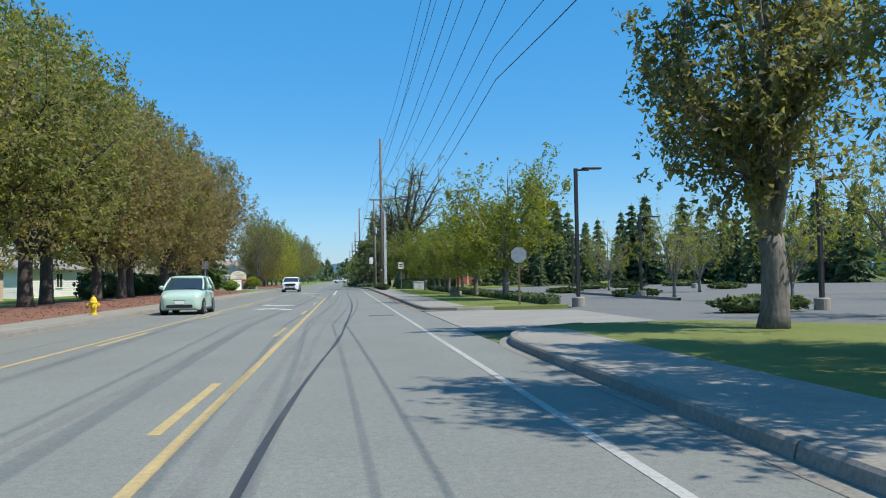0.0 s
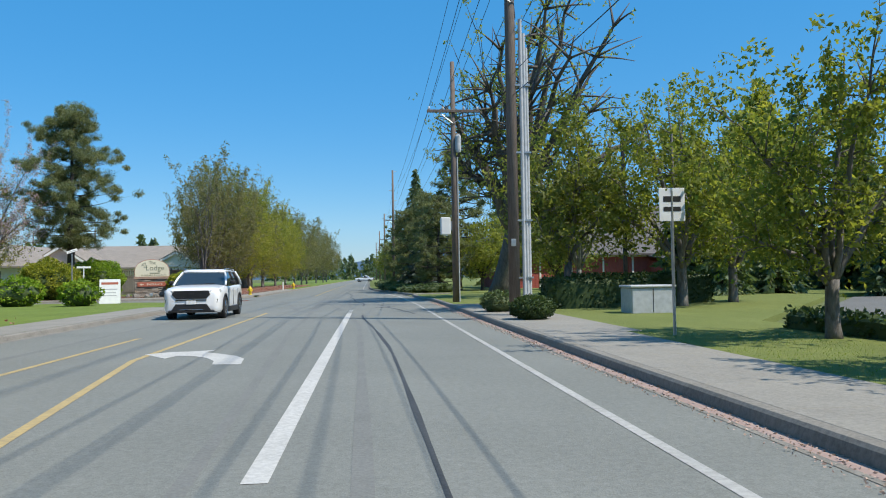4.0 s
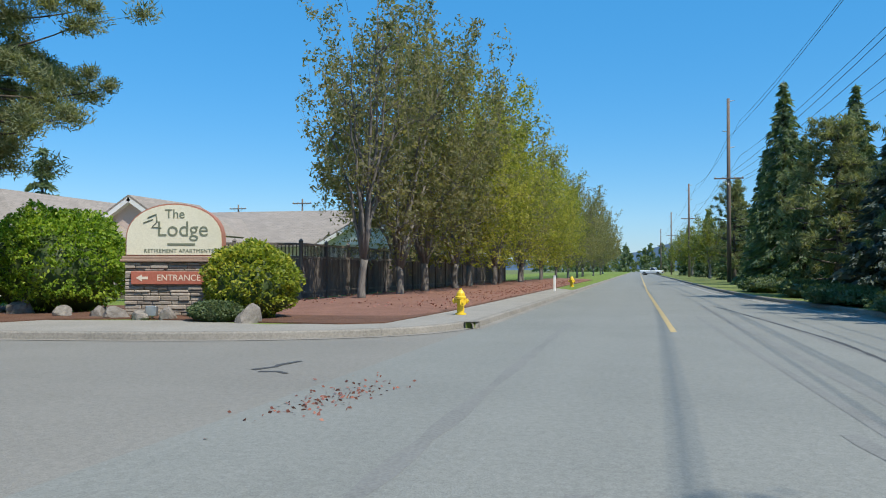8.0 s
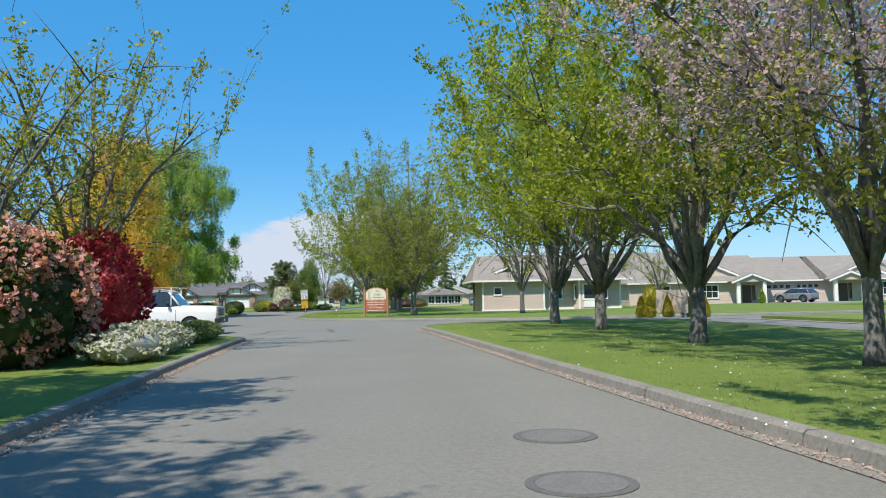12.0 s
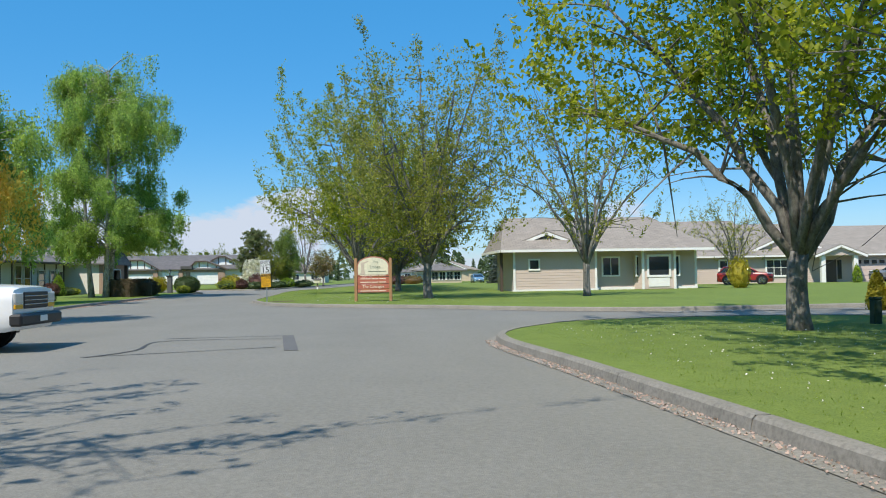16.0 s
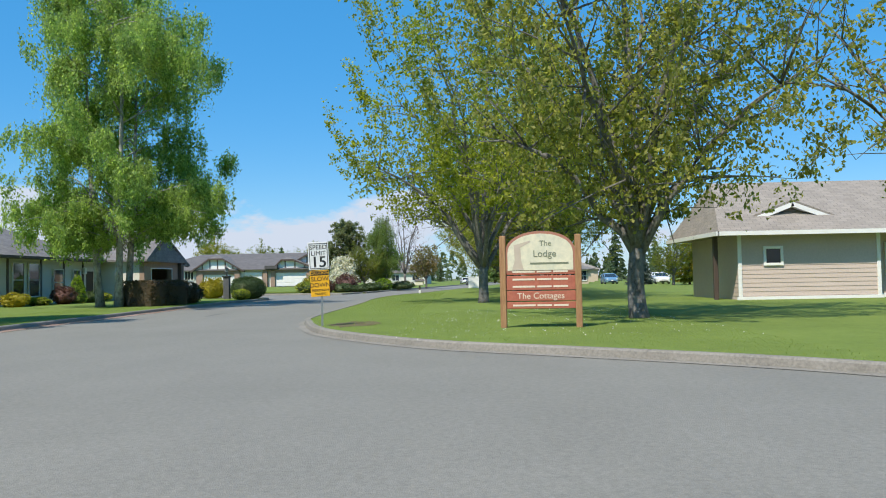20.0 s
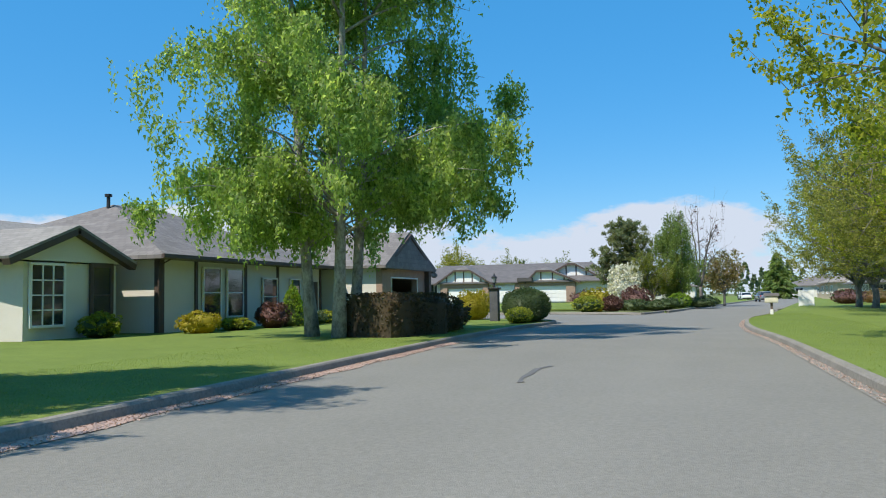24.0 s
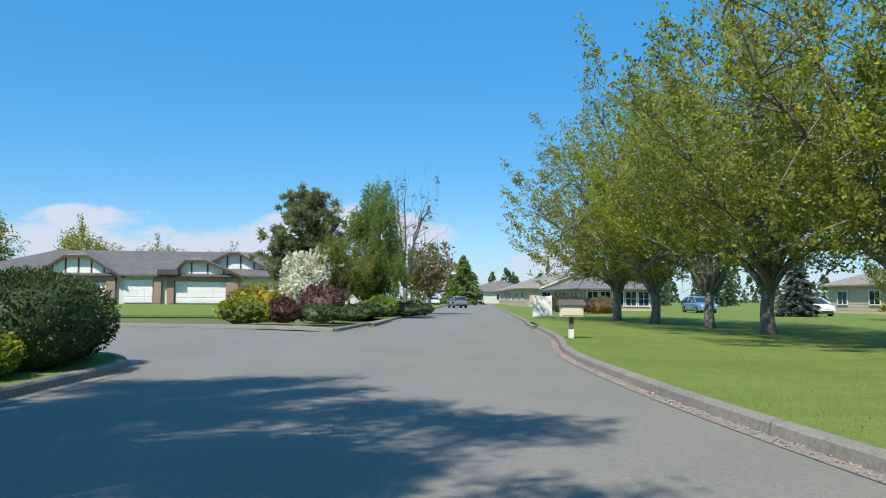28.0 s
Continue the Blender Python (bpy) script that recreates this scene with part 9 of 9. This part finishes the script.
def car(name, m, length, width, height, paint, label, style="suv", group=""):
    """A car whose front points to -y. Body, glasshouse, wheels, lights and trim."""
    c = thing(name, m, label, "car", group)
    L, W, H = length, width / 2, height
    y0, y1 = -L / 2, L / 2
    table = STATIONS[style]
    gr = table[4][1]
    belt = table[6][2] * H
    hood = table[2][2] * H
    if style == "suv":
        cab = [(y0 + L * 0.275, belt * 0.97, 0.02), (y0 + L * 0.43, H * 0.955, 1), (y0 + L * 0.53, H, 1), (y1 - L * 0.13, H * 0.97, 1), (y1 - 0.06, belt * 0.99, 0.02)]
    elif style == "small":
        cab = [(y0 + L * 0.2, belt * 0.95, 0.02), (y0 + L * 0.4, H * 0.95, 1), (y0 + L * 0.55, H, 1), (y1 - L * 0.2, H * 0.96, 1), (y1 - 0.08, belt * 0.93, 0.02)]
    else:
        cab = [(y0 + L * 0.27, belt * 0.98, 0.02), (y0 + L * 0.36, H * 0.97, 1), (y0 + L * 0.42, H, 1), (y0 + L * 0.53, H * 0.98, 1), (y0 + L * 0.555, belt, 0.02)]
    r = {"suv": 0.385, "small": 0.29, "pickup": 0.37}[style]
    axles = (y0 + L * 0.195, y1 - L * 0.195)
    secs = []
    for q, lo, hi, w in table:
        hi, w = hi * H, w * W
        secs.append((y0 + L * q, [(w * 0.92, lo), (w * 0.99, lo + 0.12 * (hi - lo)), (w * 0.985, lo + (hi - lo) * 0.42), (w, lo + (hi - lo) * 0.68), (w * 0.975, hi - (hi - lo) * 0.12), (w * 0.90, hi - (hi - lo) * 0.03), (w * 0.6, hi + 0.01), (w * 0.15, hi + 0.018)]))
    body = new("body", shell(secs, axles, r, W, paint))
    body.parent = c
    csec = []
    for y, z, k in cab:
        csec.append((y, [(W * 0.93, belt * 0.95), (W * (0.9 if k < 1 else 0.86), belt * 0.95 + (z - belt * 0.95) * 0.5), (W * (0.87 if k < 1 else 0.74), z - 0.03), (W * 0.55, z)]))
    part("glasshouse", loft(csec), CAR_GLASS, c, "dark tinted windows")
    ry0, ry1 = cab[1][0] - 0.03, cab[3][0] + 0.08
    roof = loft([(ry0, [(W * 0.76, H * 0.935), (W * 0.73, H * 0.968), (W * 0.5, H * 0.975)]), ((ry0 * 2 + cab[2][0]) / 3, [(W * 0.785, H * 0.945), (W * 0.745, H * 0.99), (W * 0.5, H * 1.0)]), (cab[2][0], [(W * 0.79, H * 0.955), (W * 0.75, H * 1.0), (W * 0.5, H * 1.012)]), (ry1, [(W * 0.785, H * 0.935), (W * 0.74, H * 0.975), (W * 0.5, H * 0.985)])])
    part("roof", roof, paint, c, smooth=True)
    if style == "suv":
        for sx in (-1, 1):
            part("roof_rail", Shape().tube([(sx * W * 0.72, cab[1][0] + 0.15, H * 0.99), (sx * W * 0.73, cab[1][0] + 0.25, H * 1.025), (sx * W * 0.73, cab[3][0] - 0.2, H * 1.015), (sx * W * 0.72, cab[3][0], H * 0.98)], 0.018, 6), CHROME, c)
    for sx in (-1, 1):
        ps = [((cab[0][0] + 0.02, belt), (cab[1][0], H * 0.945), paint, 0.042)]
        span = cab[3][0] - cab[1][0]
        if style == "suv":
            ps += [((cab[1][0] + span * 0.42, belt), (cab[1][0] + span * 0.43, H * 0.955), BLACK, 0.04), ((cab[1][0] + span * 0.9, belt), (cab[1][0] + span * 0.86, H * 0.95), BLACK, 0.05)]
        elif style == "small":
            ps.append(((cab[1][0] + span * 0.55, belt), (cab[1][0] + span * 0.57, H * 0.96), paint, 0.05))
        ps.append(((cab[4][0] - 0.15 if style != "pickup" else cab[4][0], belt), (cab[3][0] + 0.02, H * 0.95), paint, 0.05))
        for (ya, za), (yb, zb), pm, pr in ps:
            part("pillar", Shape().tube([(sx * W * 0.925, ya, za), (sx * W * 0.875, (ya + yb) / 2, (za + zb) / 2), (sx * W * 0.765, yb, zb)], pr, 7), pm, c, smooth=True)
        mz = belt * 1.0
        part("mirror", Shape().cbox(sx * (W + 0.1) - 0.1, cab[0][0] + 0.42, mz, sx * (W + 0.1) + 0.1, cab[0][0] + 0.56, mz + 0.16, 0.05), BLACK if style != "small" else paint, c)
        part("taillight", Shape().cbox(sx * W * 0.80 - 0.1, y1 - 0.16, belt * 0.68, sx * W * 0.80 + 0.1, y1 - 0.01, belt * 0.92, 0.02), TAIL, c, "red tail light")
        seams = {"suv": (0.335, 0.53, 0.72), "small": (0.3, 0.66), "pickup": (0.3, 0.52)}[style]
        for q in seams:
            part("door_seam", Shape().box(sx * W * 0.997 - 0.006, y0 + L * q, gr + 0.16, sx * W * 0.997 + 0.006, y0 + L * q + 0.012, belt - 0.16), BLACK, c)
        for q in seams[1:]:
            part("door_handle", Shape().cbox(sx * W * 0.995 - 0.025, y0 + L * q - 0.28, belt * 0.82, sx * W * 0.995 + 0.025, y0 + L * q - 0.08, belt * 0.82 + 0.035, 0.01), paint if style != "small" else CHROME, c)
        part("sill", Shape().cbox(sx * W * 0.97 - 0.05, axles[0] + r * 1.1, gr - 0.02, sx * W * 0.97 + 0.05, axles[1] - r * 1.1, gr + (0.17 if style == "suv" else 0.06), 0.02), BLACK, c, "black sill cladding")
    for yy in axles:
        for sx in (-1, 1):
            part("wheel_arch", arc_bar(sx * W * 0.80, sx * W * 0.972, yy, r * 1.03, r * 1.12, r * 0.035), BLACK, c)
            if style == "suv":
                part("arch_cladding", arc_bar(sx * W * 0.96, sx * W * 1.012, yy, r * 1.03, r * 1.13, 0.05, -8, 188), BLACK, c)
            part("wheel_well", Shape().lathe([(r * 1.13, -0.01), (r * 1.13, 0.01)], 20, pose(sx * W * 0.79, yy, r * 1.03, 0, 90, 0)), BLACK, c)
            wheel(c, sx * (W - 0.11), yy, r, 0.24, sx)
    yf = y0 - 0.012
    if style == "suv":
        part("grille", Shape().prism([(-0.5, 0.72), (0.5, 0.72), (0.64, 0.86), (0.58, 1.0), (-0.58, 1.0), (-0.64, 0.86)], -yf - 0.12, -yf + 0.012, UP), BLACK, c, "wide black grille")
        for q in range(1, 6):
            part("grille_bar", Shape().box(-0.5, yf - 0.018, 0.72 + 0.047 * q - 0.006, 0.5, yf - 0.01, 0.72 + 0.047 * q + 0.006), DARK_METAL, c)
        part("badge", Shape().cbox(-0.09, yf - 0.024, 0.86, 0.09, yf - 0.01, 0.93, 0.02), DARK_METAL, c, "plain oval badge")
        part("trim_bar", Shape().cbox(-0.52, yf - 0.016, 0.655, 0.52, yf + 0.08, 0.69, 0.01), BLACK, c)
        part("lower_intake", Shape().prism([(-0.66, 0.33), (0.66, 0.33), (0.52, 0.54), (-0.52, 0.54)], -yf - 0.14, -yf + 0.008, UP), BLACK, c, "black lower intake")
        part("chin", Shape().cbox(-0.78, y0 - 0.02, 0.25, 0.78, y0 + 0.3, 0.335, 0.03), BLACK, c)
        part("skid_strip", Shape().cbox(-0.4, y0 - 0.03, 0.335, 0.4, y0 + 0.1, 0.36, 0.01), CHROME, c)
        for sx in (-1, 1):
            part("fog_pocket", Shape().prism([(sx * 0.64, 0.58), (sx * 0.86, 0.57), (sx * 0.88, 0.70), (sx * 0.70, 0.71)][::sx], -y0 - 0.3, -y0 - 0.045, UP), BLACK, c, "black fog lamp pocket")
            head = part("headlight", Shape().add([(sx * 0.60, yf, 0.93), (sx * 0.62, yf, 1.0), (sx * 0.93, y0 + 0.2, 1.03), (sx * 0.95, y0 + 0.2, 0.93), (sx * 0.60, y0 + 0.2, 0.93), (sx * 0.62, y0 + 0.2, 1.0), (sx * 0.93, y0 + 0.45, 1.04), (sx * 0.965, y0 + 0.45, 0.97)], [(0, 1, 2, 3), (7, 6, 5, 4), (1, 5, 6, 2), (3, 2, 6, 7), (0, 3, 7, 4), (0, 4, 5, 1)]), LAMP_GLASS, c, "slim clear headlight")
            part("lamp_housing", Shape().box(sx * 0.72 - 0.07, yf + 0.07, 0.95, sx * 0.72 + 0.07, yf + 0.09, 0.985), BLACK, head)
        part("plate", Shape().cbox(-0.16, yf - 0.03, 0.53, 0.16, yf - 0.012, 0.66, 0.005), SIGN_WHITE, c, "plain pale number plate")
    elif style == "small":
        for sx in (-1, 1):
            part("headlight", Shape().lathe([(0.10, 0.0), (0.10, 0.06), (0.07, 0.09), (0.02, 0.1)], 16, pose(sx * W * 0.70, y0 + 0.13, hood * 0.83, 70, 0, sx * 14)), LAMP_GLASS, c, "round clear headlight")
            part("fog_lamp", Shape().lathe([(0.05, 0.0), (0.05, 0.03)], 12, pose(sx * W * 0.66, y0 + 0.05, hood * 0.52, 85, 0, sx * 10)), LAMP_GLASS, c)
        part("lower_intake", Shape().cbox(-W * 0.6, y0 - 0.01, gr + 0.10, W * 0.6, y0 + 0.14, gr + 0.24, 0.03), BLACK, c, "black lower intake")
        part("trim_bar", Shape().cbox(-W * 0.3, y0 - 0.012, hood * 0.70, W * 0.3, y0 + 0.1, hood * 0.725, 0.008), CHROME, c)
        part("plate", Shape().cbox(-0.16, y0 - 0.03, gr + 0.24, 0.16, y0 - 0.012, gr + 0.35, 0.005), SIGN_WHITE, c, "plain pale number plate")
    else:
        part("grille", Shape().cbox(-W * 0.56, y0 - 0.02, hood * 0.66, W * 0.56, y0 + 0.12, hood * 0.92, 0.015), BLACK, c, "black grille")
        for q in range(1, 4):
            part("grille_bar", Shape().cbox(-W * 0.54, y0 - 0.032, hood * (0.66 + 0.065 * q) - 0.008, W * 0.54, y0 - 0.018, hood * (0.66 + 0.065 * q) + 0.008, 0.004), CHROME, c)
        for sx in (-1, 1):
            part("headlight", Shape().cbox(sx * W * 0.76 - W * 0.17, y0 - 0.015, hood * 0.74, sx * W * 0.76 + W * 0.17, y0 + 0.16, hood * 0.91, 0.02), LAMP_GLASS, c, "clear headlight")
            part("indicator", Shape().cbox(sx * W * 0.76 - W * 0.17, y0 - 0.012, hood * 0.66, sx * W * 0.76 + W * 0.17, y0 + 0.16, hood * 0.735, 0.015), SIGN_YELLOW, c, "amber indicator")
        part("bumper", Shape().cbox(-W * 0.98, y0 - 0.14, gr + 0.1, W * 0.98, y0 + 0.1, gr + 0.32, 0.04), BLACK, c, "dark front bumper")
        part("plate", Shape().cbox(-0.16, y0 - 0.16, gr + 0.16, 0.16, y0 - 0.142, gr + 0.27, 0.005), SIGN_WHITE, c, "plain pale number plate")
    part("rear_bumper", Shape().cbox(-W * 0.82, y1 - 0.15, gr + 0.06, W * 0.82, y1 + 0.03, gr + 0.24, 0.03), BLACK, c)
    for sx in (-1, 1):
        part("wiper", Shape().tube([(sx * 0.1 - 0.1, cab[0][0] + 0.02, belt + 0.02), (sx * 0.1 + 0.42, cab[0][0] + 0.12, belt + 0.05)], 0.01, 4), BLACK, c)
    return c


car("suv", pose(-5.82, 89.3, 0.0) @ Matrix.Scale(0.925, 4), 5.0, 1.98, 1.74, WHITE_CAR, "white sport utility vehicle facing along the road", "suv")
car("hatchback", pose(-6.25, 33.2, 0.0, 0, 0, 0), 3.55, 1.62, 1.5, MINT_CAR, "small rounded mint-green hatchback on the road", "small")
tk = car("pickup_truck", pose(-57.0, 98.85, 0.0, 0, 0, 180), 5.6, 1.95, 1.93, WHITE_CAR, "white work pickup truck with a ladder rack", "pickup")
for z in (2.0,):
    for sx in (-0.8, 0.8):
        part("rack_bar", Shape().tube([(sx, -1.2, z), (sx, 2.7, z)], 0.035, 6), POST_WOOD, tk)
    for y in (-0.9, 0.6, 2.4):
        part("rack_hoop", Shape().tube([(-0.88, y, 0.95), (-0.85, y, z), (0.85, y, z), (0.88, y, 0.95)], 0.03, 6), WHITE, tk)
car("pickup_truck", pose(-1.6, 300, 0.0, 0, 0, 75), 5.4, 1.9, 1.8, WHITE_CAR, "white pickup truck far along the road", "pickup")
car("parked_car", pose(-107.9, 155.0, 0.14, 0, 0, -60), 4.5, 1.8, 1.55, GREY_CAR, "grey hatchback parked before a garage door", "suv", "parked cars")
car("parked_car", pose(-107.5, 140.6, 0.1, 0, 0, 150), 4.5, 1.8, 1.6, RED_CAR, "red car parked near the house", "suv", "parked cars")
car("parked_car", pose(-172, 126.3, 0.12, 0, 0, 90), 4.6, 1.8, 1.45, BLUE_CAR, "blue sedan parked beyond the lawn", "small", "parked cars")
car("parked_car", pose(-161, 130.5, 0.12, 0, 0, 90), 4.6, 1.8, 1.45, WHITE_CAR, "white car parked beyond the lawn", "small", "parked cars")
car("parked_car", pose(-152, 134.5, 0.12, 0, 0, 95), 4.6, 1.8, 1.45, GREY_CAR, "dark grey car parked beyond the lawn", "small", "parked cars")
car("parked_car", pose(-134, 141.5 - 8, 0.12, 0, 0, 90), 4.6, 1.8, 1.45, WHITE_CAR, "white car parked beyond the lawn", "small", "parked cars")
car("sedan", pose(-205, 107.8, 0.0, 0, 0, -83), 4.5, 1.8, 1.45, GREY_CAR, "silver car far along the street", "suv")
car("parked_car", pose(-233, 106.5, 0.0, 0, 0, -83), 4.5, 1.8, 1.45, WHITE_CAR, "white car far along the street", "suv", "parked cars")
car("parked_car", pose(-123, 82.3, 0.12, 0, 0, 180), 4.3, 1.8, 1.45, WHITE_CAR, "white car standing inside the open garage", "small", "parked cars")

# ---- litter, grass, far hills ----
def scatter(name, pts, size, material, label, seed, flat=True, category="leaf litter"):
    rng = np.random.default_rng(seed)
    C = np.array(pts)
    n = len(C)
    ax = rng.normal(size=(n, 3))
    ax[:, 2] *= 0.15 if flat else 1
    o = new(name, cards(name, C, size, material, rng, 1.6, flat=0.1, axis=ax))
    return tagged(o, label, category, "", "stuff")


rl = np.random.default_rng(9)


def along(path, n, lo, hi, z):
    path = np.array(path)
    seg = np.linalg.norm(np.diff(path, axis=0), axis=1)
    k = rl.choice(len(seg), size=n, p=seg / seg.sum())
    t = rl.random(n)[:, None]
    d = np.diff(path, axis=0)[k] / seg[k][:, None]
    p = path[k] * (1 - t) + path[k + 1] * t
    o = lo + (hi - lo) * rl.random(n) ** 1.5
    p = p + np.stack([-d[:, 1], d[:, 0]], 1) * o[:, None]
    return np.concatenate([p, np.full((n, 1), z)], 1)


scatter("petal_litter", along([p for p in k2 if 30 < p[1] < 101], 6760, 0.01, 0.34, 0.02), 0.018, LITTER, "pinkish fallen petals gathered along the kerb", 1)
scatter("petal_litter", along([p for p in k7 if -101 < p[0] < -80], 4940, -0.02, -0.4, 0.02), 0.018, LITTER, "pinkish fallen petals gathered along the kerb", 2)
scatter("petal_litter", along([p for p in k4 if p[0] < -26 and p[1] > 103.5], 4160, -0.02, -0.3, 0.02), 0.018, LITTER, "pinkish fallen petals gathered along the kerb", 3)
scatter("petal_litter", along([p for p in k5 if -57 < p[0] < -22 and p[1] < 113], 3900, 0.01, 0.24, 0.02), 0.018, LITTER, "pinkish fallen petals gathered along the kerb", 4)
scatter("petal_litter", along([p for p in k6 if -128 < p[0] < -88], 3380, 0.01, 0.2, 0.02), 0.018, LITTER, "pinkish fallen petals gathered along the kerb", 5)
scatter("fallen_leaves", np.stack([rl.uniform(-16, -9.5, 9000), rl.uniform(0, 84, 9000), np.full(9000, 0.34)], 1) * [1, 1, 0] + np.array([0, 0, 0.16]) + np.stack([np.zeros(9000), np.zeros(9000), rl.uniform(0, 0.2, 9000)], 1), 0.045, LEAFFALL, "reddish fallen leaves over the bark bed", 6)
scatter("fallen_leaves", np.stack([rl.uniform(-15.5, -9.4, 5000), rl.uniform(121.5, 175, 5000), rl.uniform(0.2, 0.32, 5000)], 1), 0.045, LEAFFALL, "reddish fallen leaves over the bark bed", 7)
scatter("leaf_pile", np.stack([rl.normal(-7.5, 0.22, 170), rl.normal(108.9, 0.7, 170), rl.uniform(0.006, 0.015, 170)], 1), 0.028, LEAFFALL, "brown debris left on the asphalt", 8)


def turf(name, x0, y0, x1, y1, n, label, seed, keep=lambda x, y: True, h=0.022):
    """Single grass blades standing in the nearest part of a lawn."""
    rng = np.random.default_rng(seed)
    x, y = rng.uniform(x0, x1, n), rng.uniform(y0, y1, n)
    ok = np.array([keep(a, b) for a, b in zip(x, y)])
    x, y = x[ok], y[ok]
    ax = np.stack([rng.normal(size=len(x)) * 0.45, rng.normal(size=len(x)) * 0.45, np.ones(len(x))], 1)
    o = new(name, cards(name, np.stack([x, y, np.full(len(x), 0.125 + h * 0.4)], 1), h * 0.42, BLADE, rng, 2.6, flat=0.05, axis=ax))
    return tagged(o, label, "grass", "", "stuff")


def inside(path, d):
    P = np.array(path)

    def ok(x, y):
        k = np.argmin((P[:, 0] - x) ** 2 + (P[:, 1] - y) ** 2)
        a, b = P[max(k - 1, 0)], P[min(k + 1, len(P) - 1)]
        return (b[0] - a[0]) * (y - a[1]) - (b[1] - a[1]) * (x - a[0]) < -d * np.hypot(*(b - a))

    return ok


turf("lawn_blades", -60, 111.2, -22, 118, 30000, "short mown grass blades beside the kerb", 1, inside(k5, 0.2))
turf("lawn_blades", -88, 101.5, -66, 112, 26000, "short mown grass blades beside the kerb", 2, inside(k6, 0.2))
turf("lawn_blades", -126, 101.1, -88, 105, 20000, "short mown grass blades beside the kerb", 3, inside(k6, 0.2))
turf("lawn_blades", -108, 88.5, -80, 93.6, 20000, "short mown grass blades beside the kerb", 4, lambda x, y: y < 93.6 - (-(x + 81)) * 0.045 - 0.25)
turf("verge_blades", 4.8, 31, 7.4, 76, 16000, "rough grass blades beside the pavement", 5)
scatter("daisies", np.stack([rl.uniform(-58, -24, 900), rl.uniform(111.7, 117, 900), np.full(900, 0.15)], 1), 0.018, SIGN_WHITE, "tiny white daisies in the lawn", 10, True, "flowers")
scatter("daisies", np.stack([rl.uniform(-90, -76, 500), rl.uniform(105, 112, 500), np.full(500, 0.15)], 1), 0.018, SIGN_WHITE, "tiny white daisies in the lawn", 11, True, "flowers")


def petal_drift(path, lo, hi, seed):
    """A thin uneven mat of petals lying against the kerb."""
    r = random.Random(seed)
    P = [Vector((p[0], p[1], 0)) for p in path]
    v = []
    for i in range(len(P)):
        d = (P[min(i + 1, len(P) - 1)] - P[max(i - 1, 0)]).normalized()
        n = Vector((-d.y, d.x, 0))
        b = hi * (0.7 + 0.5 * r.random())
        v += [tuple(P[i] + n * lo + Vector((0, 0, 0.014))), tuple(P[i] + n * (lo + b) * 0.55 + Vector((0, 0, 0.016))), tuple(P[i] + n * b + Vector((0, 0, 0.006)))]
    f = [q for i in range(len(P) - 1) for q in ((3 * i, 3 * i + 1, 3 * i + 4, 3 * i + 3), (3 * i + 1, 3 * i + 2, 3 * i + 5, 3 * i + 4))]
    up = hi < lo
    ob = Shape().add(v, f if up else [q[::-1] for q in f]).make("petal_drift", LITTER)
    return tagged(ob, "thin mat of pinkish petals lying against the kerb", "petal litter", "", "stuff")


petal_drift([p for p in k7 if -101 < p[0] < -82], -0.02, -0.32, 1)
petal_drift([p for p in k2 if 40 < p[1] < 100], 0.02, 0.16, 2)
# far mountains
mt = Shape()
rows = []
for i in range(60):
    a = radians(60 + i * 5)
    r = 2300
    hgt = 34 + 14 * math.sin(i * 0.9) + 9 * math.sin(i * 2.3) + (90 * math.exp(-((i - 7.5) / 1.2) ** 2))
    rows += [(r * math.sin(-a + radians(90)) * -1, r * math.cos(-a + radians(90)), -2), (r * math.sin(-a + radians(90)) * -1, r * math.cos(-a + radians(90)), max(20, hgt))]
setting("far_mountains", mt.add(rows, [(2 * i, 2 * i + 1, 2 * i + 3, 2 * i + 2) for i in range(59)]), MOUNTAIN, "hazy blue hills on the horizon", "hills")
